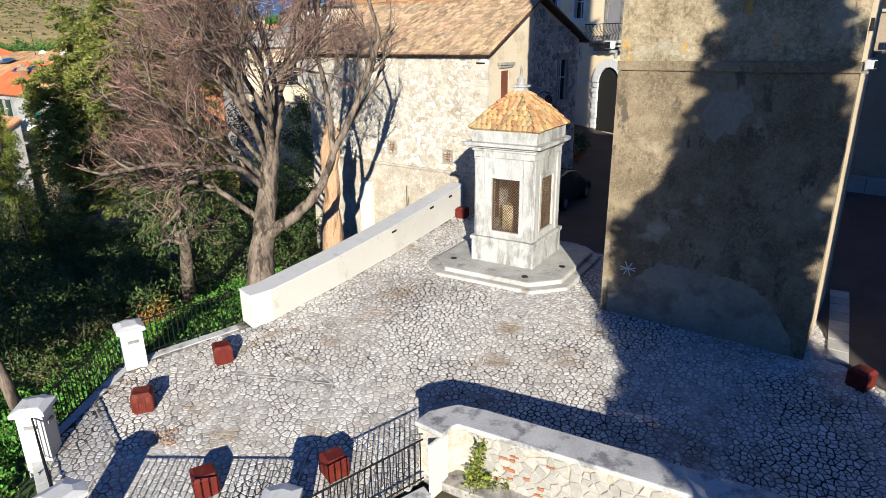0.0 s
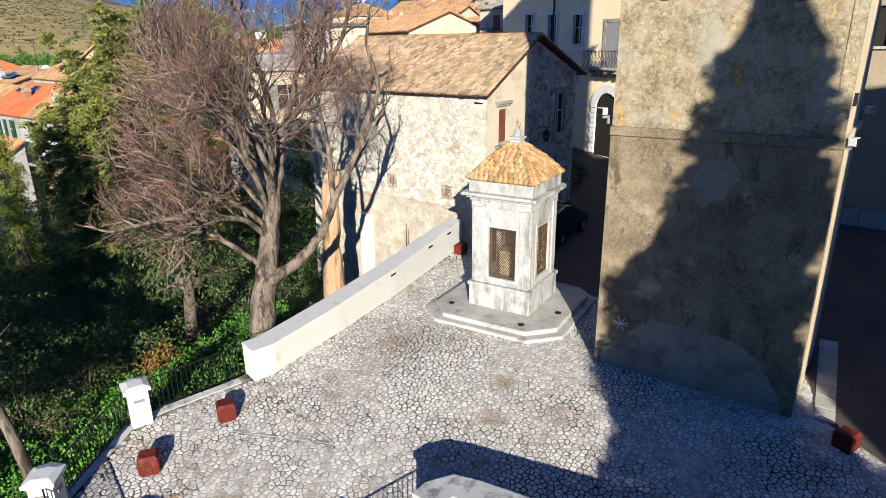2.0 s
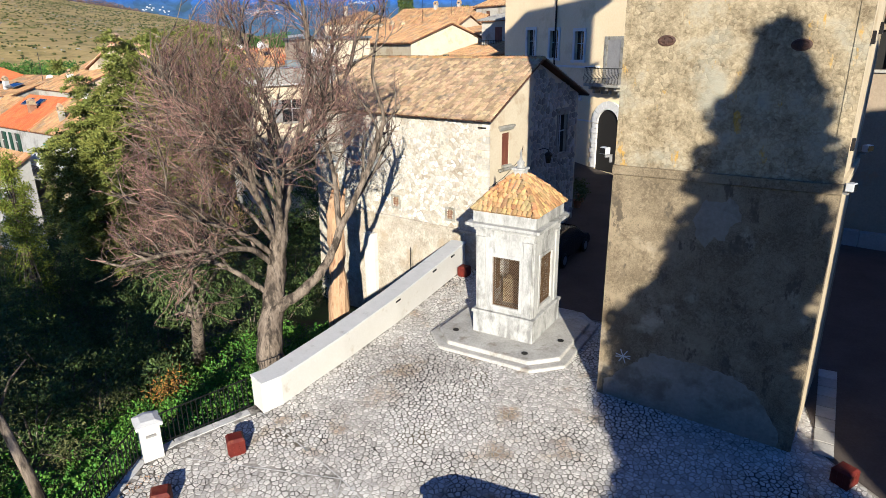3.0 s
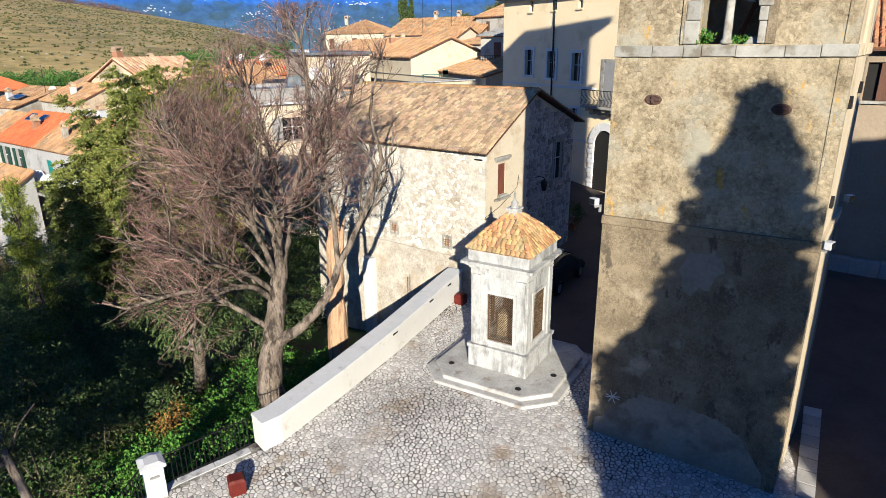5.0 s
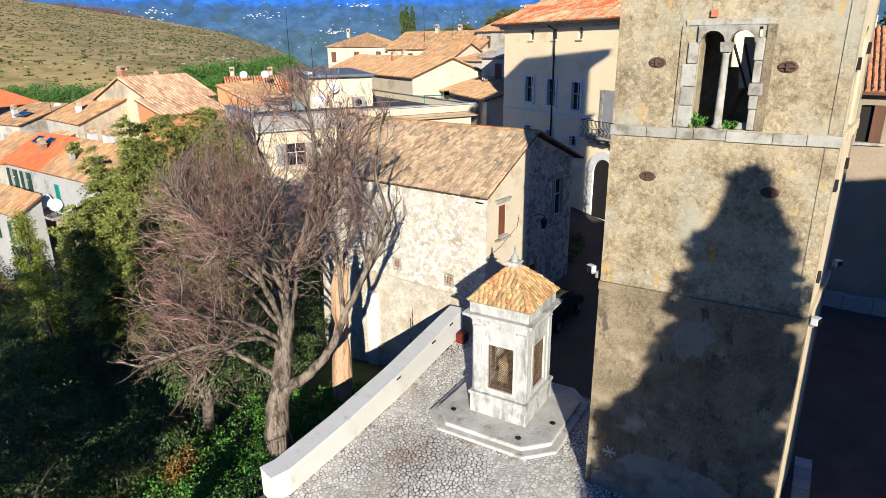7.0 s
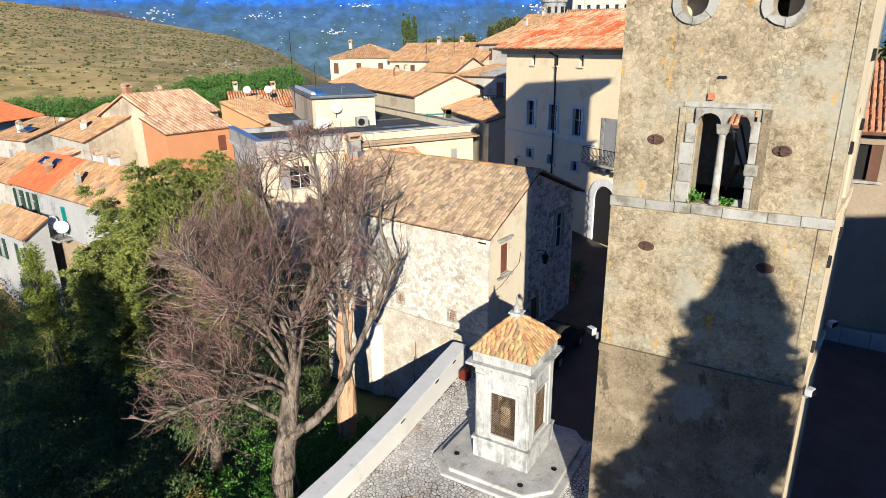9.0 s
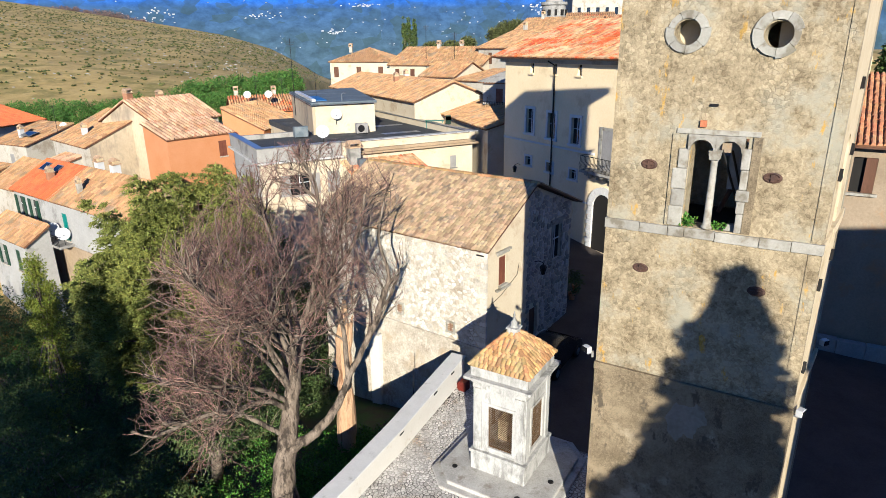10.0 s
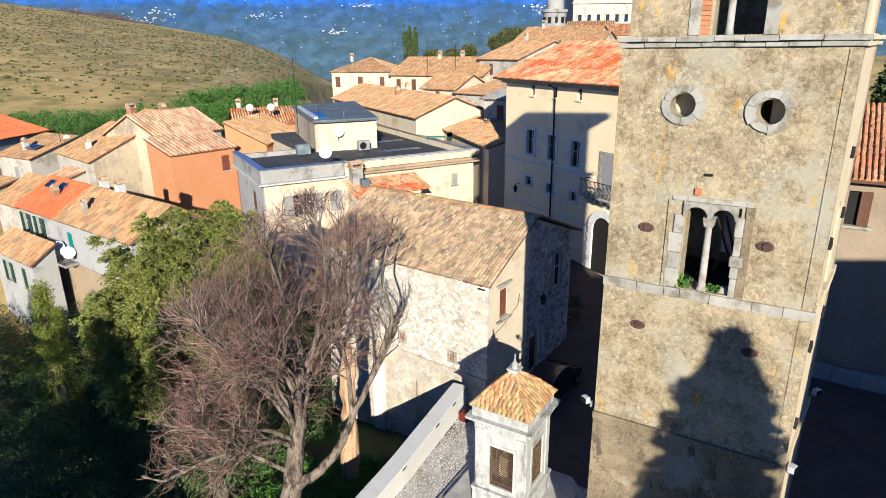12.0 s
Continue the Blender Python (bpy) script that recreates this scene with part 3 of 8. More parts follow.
def lattice(w, h, step, r, m):
    """Crossed diagonal bars over a rectangle w x h."""
    a = Acc()
    for sgn in (1, -1):
        k = -h
        while k < w:
            p = []
            for x, z in ((k, 0.0), (k + h, h)):
                p.append((x, z))
            (xa, za), (xb, zb) = p
            ta, tb_ = max(0.0, (0 - xa) / h), min(1.0, (w - xa) / h)
            if tb_ > ta:
                q = [(xa + h * ta, h * ta), (xa + h * tb_, h * tb_)]
                if sgn < 0:
                    q = [(w - x, z) for x, z in q]
                a.tube([m @ Vector((x, 0.006 * sgn, z)) for x, z in q], [r, r], 4, cap=False)
            k += step
    return a


for i in range(4):
    ln = SW if i % 2 == 0 else SDP
    fr = (Matrix.Translation((X0, 0, 0)), Matrix.Translation((X1, 0, 0)) @ Matrix.Rotation(math.pi / 2, 4, "Z"), Matrix.Translation((X1, SDP, 0)) @ Matrix.Rotation(math.pi, 4, "Z"), Matrix.Translation((X0, SDP, 0)) @ Matrix.Rotation(-math.pi / 2, 4, "Z"))[i]
    a0, a1 = (0.56, 1.48) if i % 2 == 0 else (0.60, 1.56)
    cut = 0.0 if i % 2 == 0 else 0.25
    part("wall", panel(Acc(), ln - 2 * cut, 0.68, 3.36, 0.25, (("rect", a0 - cut, a1 - cut, 0.9, 2.54),), fr @ Matrix.Translation((cut, 0, 0))), M_SHRINE, shrine)
    part("grille", lattice(a1 - a0, 1.64, 0.085, 0.009, fr @ Matrix.Translation((a0, 0.07, 0.9))), M_GRILLE, shrine, "diagonal bronze lattice grille")
    part("grille_frame", Acc().box(a0, a0 + 0.03, 0.05, 0.09, 0.9, 2.54, fr).box(a1 - 0.03, a1, 0.05, 0.09, 0.9, 2.54, fr).box(a0 + 0.03, a1 - 0.03, 0.05, 0.09, 0.9, 0.93, fr).box(a0 + 0.03, a1 - 0.03, 0.05, 0.09, 2.51, 2.54, fr), M_GRILLE, shrine)
    for x in (0.03, ln - 0.31):
        part("pilaster", Acc().box(x, x + 0.28, -0.045, 0.02, 0.69, 3.1, fr).box(x - 0.02, x + 0.30, -0.06, 0.02, 3.1, 3.16, fr), M_SHRINE, shrine, bevel=0.008)
    part("window_surround", Acc().box(a0 - 0.12, a0 - 0.004, -0.025, 0.02, 0.78, 2.66, fr).box(a1 + 0.004, a1 + 0.12, -0.025, 0.02, 0.78, 2.66, fr).box(a0 - 0.004, a1 + 0.004, -0.025, 0.02, 2.545, 2.66, fr).box(a0 - 0.004, a1 + 0.004, -0.025, 0.02, 0.78, 0.895, fr), M_SHRINE, shrine, bevel=0.006)
    part("frieze", Acc().box(-0.03 if i % 2 == 0 else 0.02, ln + (0.03 if i % 2 == 0 else -0.02), -0.04, 0.1, 3.17, 3.36, fr), M_SHRINE, shrine, bevel=0.008)
part("pedestal", Acc().box(X0 - 0.09, X1 + 0.09, -0.09, SDP + 0.09, -0.35, 0.56).box(X0 - 0.13, X1 + 0.13, -0.13, SDP + 0.13, 0.56, 0.68), M_SHRINE, shrine, bevel=0.02)
part("cornice", Acc().box(X0 - 0.08, X1 + 0.08, -0.08, SDP + 0.08, 3.36, 3.45).box(X0 - 0.16, X1 + 0.16, -0.16, SDP + 0.16, 3.45, 3.53).box(X0 - 0.29, X1 + 0.29, -0.29, SDP + 0.29, 3.53, 3.63), M_SHRINE, shrine, "weathered grey projecting cornice", bevel=0.015)
part("attic", Acc().box(X0 - 0.10, X1 + 0.10, -0.10, SDP + 0.10, 3.63, 3.98), M_SHRINE, shrine, bevel=0.02)
part("altar", Acc().box(-0.45, 0.45, 0.9, 1.7, 0.68, 1.5).box(-0.22, 0.22, 1.1, 1.5, 1.5, 2.3), M_SUNLIT_CREAM, shrine, "plain tan block inside the grilles")
part("altar_back", Acc().box(X0 + 0.3, X1 - 0.3, SDP - 0.33, SDP - 0.27, 0.7, 3.3), M_SUNLIT_CREAM, shrine)


EV = 0.14
core = Acc()
hx, hy = SW / 2 + EV, SDP / 2 + EV
ring = lambda q, z: [(-hx * q, SDP / 2 - hy * q, z), (hx * q, SDP / 2 - hy * q, z), (hx * q, SDP / 2 + hy * q, z), (-hx * q, SDP / 2 + hy * q, z)]
core.add(ring(0.98, 3.98) + ring(0.60, 4.50) + ring(0.14, 4.98), [(3, 2, 1, 0), (8, 9, 10, 11)] + [(r * 4 + i, r * 4 + (i + 1) % 4, r * 4 + 4 + (i + 1) % 4, r * 4 + 4 + i) for r in (0, 1) for i in range(4)])
part("roof_core", core, M_TILE, shrine)
tile_mesh = to_mesh("tile", one_tile(Acc(), 0, 0, 0.074, 0.25, 0.042, Matrix(), 5), M_TILE_ONE)
rgs = random.Random(6)
for k in range(4):
    wd, dp = (2 * hx, 2 * hy) if k % 2 == 0 else (2 * hy, 2 * hx)
    fr = Matrix.Translation((0, SDP / 2, 0)) @ Matrix.Rotation(k * math.pi / 2, 4, "Z")
    rows = 8
    for r in range(rows):
        q0 = r / rows
        qs, zs = np.interp(q0, (0, 0.5, 1), (1.0, 0.60, 0.14)), np.interp(q0, (0, 0.5, 1), (3.99, 4.51, 4.99))
        q1 = (r + 1) / rows
        qe, ze = np.interp(q1, (0, 0.5, 1), (1.0, 0.60, 0.14)), np.interp(q1, (0, 0.5, 1), (3.99, 4.51, 4.99))
        slope = math.atan2(ze - zs, dp / 2 * (qs - qe))
        half = wd / 2 * qs - 0.03
        n = max(1, int(2 * half / 0.155))
        for c in range(n):
            x = -half + (c + 0.5) * 2 * half / n
            t = new("tile", tile_mesh)
            t.parent = shrine
            t.matrix_basis = fr @ Matrix.Translation((x + rgs.uniform(-0.012, 0.012), -dp / 2 * qs + rgs.uniform(-0.015, 0.015), zs + 0.01)) @ Matrix.Rotation(slope + rgs.uniform(-0.03, 0.05), 4, "X") @ Matrix.Rotation(rgs.uniform(-0.06, 0.06), 4, "Z")
for sx, sy in ((1, 1), (1, -1), (-1, 1), (-1, -1)):
    for r in range(6):
        q = r / 6
        qs, zs = np.interp(q, (0, 0.5, 1), (1.0, 0.60, 0.14)), np.interp(q, (0, 0.5, 1), (4.02, 4.54, 5.02))
        qe, ze = np.interp(q + 1 / 6, (0, 0.5, 1), (1.0, 0.60, 0.14)), np.interp(q + 1 / 6, (0, 0.5, 1), (4.02, 4.54, 5.02))
        a, b = Vector((sx * hx * qs, SDP / 2 + sy * hy * qs, zs)), Vector((sx * hx * qe, SDP / 2 + sy * hy * qe, ze))
        y_ = (b - a).normalized()
        x_ = y_.cross(Vector((0, 0, 1))).normalized()
        z_ = x_.cross(y_)
        t = new("tile", tile_mesh)
        t.parent = shrine
        t.matrix_basis = Matrix.Translation(a) @ Matrix((x_, y_, z_)).transposed().to_4x4() @ Matrix.Diagonal((1.15, 1.1, 1.3, 1))
part("finial_block", Acc().box(-0.17, 0.17, SDP / 2 - 0.17, SDP / 2 + 0.17, 4.95, 5.16).box(-0.22, 0.22, SDP / 2 - 0.22, SDP / 2 + 0.22, 5.16, 5.22), M_SHRINE, shrine, bevel=0.015)
part("finial", Acc().lathe([(0.16, 5.22), (0.10, 5.30), (0.13, 5.38), (0.05, 5.46), (0.03, 5.60), (0.045, 5.64), (0.01, 5.78)], 12, Matrix.Translation((0, SDP / 2, 0))), M_SHRINE, shrine, smooth=True)
octo = lambda s, c, y0: [(-s + c, y0 - s), (s - c, y0 - s), (s, y0 - s + c), (s, y0 + s - c), (s - c, y0 + s), (-s + c, y0 + s), (-s, y0 + s - c), (-s, y0 - s + c)]
part("plinth", Acc().prism(octo(2.37, 0.8, 0.96), -0.9, -0.25), M_PLINTH, shrine, "stepped octagonal stone plinth", bevel=0.05)
part("plinth_step", Acc().prism(octo(2.12, 0.72, 0.96), -0.3, -0.12), M_PLINTH, shrine, bevel=0.05)
for x, y in ((-1.55, -0.35), (1.1, -0.75), (1.75, 0.6)):
    part("floor_lamp", Acc().lathe([(0.10, -0.13), (0.10, -0.105), (0.07, -0.105), (0.065, -0.115)], 14, Matrix.Translation((x, y, 0))), M_IRON, shrine, "flush round floor light")

# ---- stone house ----
HC = (1.73, 25.18)
HG = math.degrees(math.atan2(0.799, 0.602))
HOUSE = Matrix.Translation((HC[0], HC[1], 0)) @ Matrix.Rotation(radians(HG), 4, "Z")
HL, HW = 10.5, 8.1
house = thing("stone_house", HOUSE, "old rubble-stone house with cream gable and tiled roof", "house")
# local x runs along the gable, local y to the left along the front
skew = 0.075
GH = (("rect", 1.02, 1.59, 3.98, 5.32), ("rect", 6.05, 6.95, 3.75, 5.6), ("rect", 3.9, 4.75, -0.4, 1.75))
part("gable_wall", panel(Acc(), HW, -4.6, 6.1, 0.5, GH), M_CREAM, house, "cream plastered gable wall")
gt = [(0, 6.1), (HW, 6.1), (HW, 6.5), (3.7, 8.15), (0.02, 6.12)]
n = len(gt)
part("gable_top", Acc().add([(x, 0, z) for x, z in gt] + [(x, 0.5, z) for x, z in gt], [tuple(range(n)), tuple(range(2 * n - 1, n - 1, -1))] + [(i, n + i, n + (i + 1) % n, (i + 1) % n) for i in range(n)]), M_CREAM, house)
front = Acc().box(0.0, 0.5, 0.5, HL, -4.6, 6.15)
part("front_wall", front, M_WALLMORTAR, house)
part("back_wall", Acc().box(HW - 0.5, HW, 0.5, HL, -4.6, 6.5).box(0.5, HW - 0.5, HL - 0.5, HL, -4.6, 6.5), M_WALLMORTAR, house)
sl1 = math.atan2(8.32 - 6.12, 3.75 + 0.35)
R1 = Matrix.Translation((-0.4, -0.35, 6.0)) @ Matrix((( 0, math.cos(sl1), -math.sin(sl1), 0), (1, 0, 0, 0), (0, math.sin(sl1), math.cos(sl1), 0), (0, 0, 0, 1)))
part("roof_deck", Acc().box(0, HL + 0.4, 0, 4.72, -0.06, 0.0, R1), M_WOOD, house)
sl2 = math.atan2(8.3 - 6.4, HW + 0.5 - 3.75)
R2 = Matrix.Translation((HW + 0.5, -0.35, 6.4)) @ Matrix(((0, -math.cos(sl2), math.sin(sl2), 0), (1, 0, 0, 0), (0, math.sin(sl2), math.cos(sl2), 0), (0, 0, 0, 1)))
part("roof_deck", Acc().box(0, HL + 0.4, 0, 5.2, -0.06, 0.0, R2), M_WOOD, house)
part("roof_tiles", tile_rows(Acc(), HL + 0.4, 4.7, R1, pitch=0.175, step=0.29, seed=3), M_TILE, house)
part("roof_tiles", tile_rows(Acc(), HL + 0.4, 5.2, R2, pitch=0.175, step=0.29, seed=4), M_TILE, house)
ridge_mesh = to_mesh("ridge_tile", one_tile(Acc(), 0, 0, 0.13, 0.42, 0.09, Matrix(), 5), M_TILE_ONE)
rgr = random.Random(77)
for k in range(29):
    rt_ = new("ridge_tile", ridge_mesh)
    rt_.parent = house
    rt_.matrix_basis = Matrix.Translation((3.76 + rgr.uniform(-0.03, 0.03), -0.35 + 0.372 * k, 8.21 + rgr.uniform(0, 0.03))) @ Matrix.Rotation(rgr.uniform(-0.05, 0.05), 4, "Z")

# ---- palace ----
PD = math.degrees(math.atan2(-0.867, 0.498))
PALACE = Matrix.Translation((4.58, 49.85, 0)) @ Matrix.Rotation(radians(PD), 4, "Z")
PL = 20.0
palace = thing("palace", PALACE, "tall ochre-plastered palace with pale window frames and tiled roof", "palace")
wins, lows, atts = [], [], []
for k in range(3):
    x = 2.85 + 2.57 * k
    wins.append(("rect", x, x + 0.85, 7.98 - 0.1 * k, 9.75 - 0.1 * k))
    lows.append(("rect", x + 0.05, x + 0.75, 5.55 - 0.1 * k, 6.2 - 0.1 * k))
    atts.append(("rect", x + 0.3, x + 0.75, 12.3, 13.0))
part("wall", panel(Acc(), PL, -1.0, 13.4, 0.6, tuple(wins + lows + atts)), M_PALACE, palace)
part("side_wall", Acc().box(0, 0.6, 0.6, 12, -1.0, 13.4), M_PALACE, palace)
part("side_wall", Acc().box(PL - 0.6, PL, 0.6, 12, -1, 13.4), M_PALACE, palace)
part("back_wall", Acc().box(0, PL, 12, 12.6, -1, 13.4), M_PALACE, palace)
sl3 = radians(20)
RP = Matrix.Translation((-0.8, -0.8, 13.45)) @ Matrix.Rotation(sl3, 4, "X")
part("roof_deck", Acc().box(0, PL + 1.6, 0, 7.6, -0.12, 0.0, RP), M_WOOD, palace)
part("roof_tiles", tile_rows(Acc(), PL + 1.6, 7.6, RP, pitch=0.3, step=0.5, seed=8, segs=3, rise=0.07), M_TILE_RED, palace)

# ---- right-hand building ----
rb = thing("street_house", Matrix.Translation((12.39, 32.27, 0)) @ Matrix.Rotation(radians(TD), 4, "Z"), "brown plastered street house with red tiled roof", "house")
part("wall", panel(Acc(), 26, -1.0, 9.9, 0.6, (("rect", 7.45, 8.4, 7.6, 9.25),)), M_STREETWALL, rb)
# black sheet painted in for the unlit room
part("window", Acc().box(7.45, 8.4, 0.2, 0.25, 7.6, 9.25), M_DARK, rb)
part("shutter", Acc().box(7.95, 8.4, 0.02, 0.07, 7.62, 9.23), M_WOOD, rb, "brown wooden shutter")
part("sill", Acc().box(7.2, 8.6, -0.15, 0.1, 7.48, 7.598), M_TRAV, rb)
part("eave_board", Acc().box(-0.1, 26, -0.55, -0.45, 9.72, 9.86), M_WOOD, rb)
RR = Matrix.Translation((-0.1, -0.6, 9.9)) @ Matrix.Rotation(radians(20), 4, "X")
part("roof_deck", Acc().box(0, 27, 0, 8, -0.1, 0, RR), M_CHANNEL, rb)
part("roof_tiles", tile_rows(Acc(), 27, 8, RR, pitch=0.25, step=0.42, seed=9, segs=3, rise=0.09, cover=0.4), M_TILE_ORANGE, rb)

for k in range(14):
    part("kerb_stone", Acc().box(1.0 + 1.2 * k, 2.18 + 1.2 * k, -0.75, -0.35, -0.4, 0.42 + 0.02 * (k % 3)), M_LOWSTONE, rb, bevel=0.03)

# ---- parapet ----
wall_pts = [(-5.14, 14.62), (-4.74, 14.98), (-4.4, 15.55), (-3.42, 17.25), (-1.95, 20.1), (0.03, 24.4), (0.52, 25.45)]


def swept(acc, pts, half, z0, z1):
    """A wall along a plan line; z0 and z1 are functions of the share of its length."""
    d = [0]
    for a, b in zip(pts, pts[1:]):
        d.append(d[-1] + math.dist(a, b))
    n = len(pts)
    v = []
    for i, p in enumerate(pts):
        a, b = pts[max(0, i - 1)], pts[min(n - 1, i + 1)]
        l = math.dist(a, b)
        nx_, ny_ = -(b[1] - a[1]) / l, (b[0] - a[0]) / l
        k = d[i] / d[-1]
        for s, z in ((1, z0), (-1, z0), (-1, z1), (1, z1)):
            v.append((p[0] + nx_ * half * s, p[1] + ny_ * half * s, z(k)))
    f = [(0, 1, 2, 3), tuple(4 * (n - 1) + q for q in (3, 2, 1, 0))]
    for i in range(n - 1):
        for q in range(4):
            f.append((4 * i + q, 4 * (i + 1) + q, 4 * (i + 1) + (q + 1) % 4, 4 * i + (q + 1) % 4))
    return acc.add(v, f)


parapet = thing("parapet_wall", Matrix(), "long white plastered parapet wall with flat coping", "wall")
part("wall_body", swept(Acc(), wall_pts, 0.29, lambda k: -3.6, lambda k: 0.40 + 0.38 * k), M_WHITE, parapet, bevel=0.01)
part("coping", swept(Acc(), wall_pts, 0.35, lambda k: 0.40 + 0.38 * k, lambda k: 0.47 + 0.38 * k), M_COPING, parapet, bevel=0.015)

low = thing("low_wall", Matrix(), "low rubble wall with rounded grey coping beside the railing", "wall")
low_pts = [(-0.33, 9.33), (-0.12, 9.60), (0.2, 9.74), (0.58, 9.58), (2.8, 8.38), (5.6, 6.85), (11.0, 3.9)]
part("wall_body", swept(Acc(), low_pts, 0.23, lambda k: -4.5, lambda k: -0.05), M_WALLMORTAR, low)
part("coping", swept(Acc(), low_pts, 0.32, lambda k: -0.05, lambda k: 0.05), M_GREYCOPE, low, bevel=0.02)


def pier(x, y, z0, z1, deg):
    p = thing("pier", base(x, y, z0, deg), "white plastered railing pier with pointed cap", "pier", "railing piers")
    hgt = z1 - z0
    part("shaft", Acc().box(-0.23, 0.23, -0.23, 0.23, -0.4, hgt - 0.1), M_WHITE, p, bevel=0.012)
    part("cap", Acc().prism([(-0.3, -0.3), (0.3, -0.3), (0.3, 0.3), (0.0, 0.42), (-0.3, 0.3)], hgt - 0.1, hgt - 0.02, None).prism([(-0.3, -0.3), (0.3, -0.3), (0.3, 0.3), (0.0, 0.42), (-0.3, 0.3)], hgt - 0.02, hgt + 0.03, None, [(-0.16, -0.16), (0.16, -0.16), (0.16, 0.16), (0.0, 0.22), (-0.16, 0.16)]), M_COPING, p, bevel=0.01)
    return p


PIERS = [(-7.28, 12.9, -0.68, 0.40, 35), (-7.72, 10.0, -0.95, 0.15, 10), (-5.95, 7.75, -1.2, 0.0, -30), (-2.55, 7.65, -1.2, -0.05, 0)]
for q in PIERS:
    pier(*q)


def planter(x, y, deg, s=0.42):
    p = thing("planter_box", base(x, y, square_z(x, y) + 0.02, deg), "rust-red steel planter cube standing on the cobbles", "planter", "planter boxes")
    h = s / 2
    part("body", Acc().box(-h + 0.02, h - 0.02, -h + 0.02, h - 0.02, 0.02, s - 0.07), M_CORTEN, p)
    for k in range(4):
        fr = Matrix.Rotation(k * math.pi / 2, 4, "Z")
        for j in range(3):
            w = (s - 0.02) / 3
            part("side_slat", Acc().box(-h + 0.01 + j * w + 0.0025, -h + 0.01 + (j + 1) * w - 0.0025, -h, -h + 0.019, 0.03, s - 0.07, fr), M_CORTEN, p)
    part("lid", Acc().prism([(-h - 0.005, -h - 0.005), (h + 0.005, -h - 0.005), (h + 0.005, h + 0.005), (-h - 0.005, h + 0.005)], s - 0.07, s, None, [(-h + 0.05, -h + 0.05), (h - 0.05, -h + 0.05), (h - 0.05, h - 0.05), (-h + 0.05, h - 0.05)]), M_CORTEN, p, bevel=0.006)
    part("foot", Acc().box(-h + 0.03, h - 0.03, -h + 0.03, h - 0.03, -0.06, 0.02), M_CORTEN, p)
    return p


for q in ((-5.24, 12.98, 25), (-6.37, 11.3, 20), (-2.06, 9.42, 35), (-4.28, 9.05, 30), (8.98, 11.8, 30), (0.72, 24.35, 60)):
    planter(*q)

# ---- unseen blocks added behind to shade the square ----
church = thing("church", Matrix(), "unseen plain block added behind the square to cast shade", "church")
part("wall", Acc().box(13.0, 46, -16, -4, -3, 16.7), M_CREAM, church)
part("side_chapel", Acc().box(10.8, 13.0, -16, -4, -3, 15.4), M_CREAM, church)

# ---- far town ----
M_ORANGEWALL = mat("orange_plaster", (0.62, 0.27, 0.10), (0.70, 0.34, 0.15), s1=0.6, s2=8, bump=0.2)
M_BROWNWALL = mat("brown_old_plaster", (0.38, 0.28, 0.17), (0.54, 0.42, 0.27), (0.28, 0.22, 0.15), s1=0.35, s2=5, s3=0.3, t3=0.55, bump=0.3)
M_PALEWALL = mat("pale_plaster", (0.52, 0.48, 0.40), (0.70, 0.655, 0.56), (0.42, 0.36, 0.27), s1=0.4, s2=7, s3=0.7, t3=0.56, bump=0.25)
M_VILLA = mat("faded_white_plaster", (0.42, 0.41, 0.39), (0.58, 0.57, 0.54), (0.30, 0.29, 0.27), s1=0.5, s2=7, s3=0.6, t3=0.6, bump=0.25)
M_GREYWALL = mat("grey_old_plaster", (0.36, 0.35, 0.33), (0.52, 0.50, 0.46), (0.24, 0.23, 0.21), s1=0.5, s2=7, s3=0.6, t3=0.57, bump=0.3)
M_BITUMEN = mat("black_roofing_felt", (0.045, 0.048, 0.052), (0.10, 0.105, 0.11), (0.19, 0.19, 0.19), s1=0.4, s2=5, s3=0.35, t3=0.62, bump=0.2)
M_SLATEFELT = mat("blue_grey_felt", (0.12, 0.15, 0.18), (0.20, 0.24, 0.27), (0.28, 0.31, 0.33), s1=0.5, s2=6, s3=0.5, t3=0.6, bump=0.2)
M_BLUEFILM = mat("blue_sheet", (0.03, 0.10, 0.28), (0.06, 0.17, 0.40), s1=1, s2=5, rough=0.4, bump=0.1)
M_GREENPAINT = mat("dark_green_paint", (0.012, 0.05, 0.032), (0.03, 0.085, 0.055), s1=2, s2=15, rough=0.5, bump=0.1)
M_TEALPAINT = mat("teal_paint", (0.02, 0.22, 0.19), (0.04, 0.28, 0.24), s1=2, s2=15, rough=0.5, bump=0.1)
M_REDPAINT = mat("red_brown_paint", (0.15, 0.05, 0.03), (0.24, 0.09, 0.05), s1=2, s2=15, rough=0.6, bump=0.1)
M_GREYPAINT = mat("grey_paint", (0.30, 0.29, 0.28), (0.42, 0.41, 0.40), s1=2, s2=15, rough=0.6, bump=0.1)
M_DISH = mat("white_enamel", (0.70, 0.70, 0.70), (0.80, 0.80, 0.80), s1=2, s2=12, rough=0.4, bump=0.05)
M_ZINC = mat("zinc_sheet", (0.30, 0.33, 0.37), (0.45, 0.48, 0.52), s1=1, s2=8, rough=0.35, metal=0.7, bump=0.1)
M_GLASS = mat("dark_window_glass", (0.012, 0.014, 0.018), (0.025, 0.028, 0.033), s1=1, s2=4, rough=0.12, bump=0.0, spec=0.6)


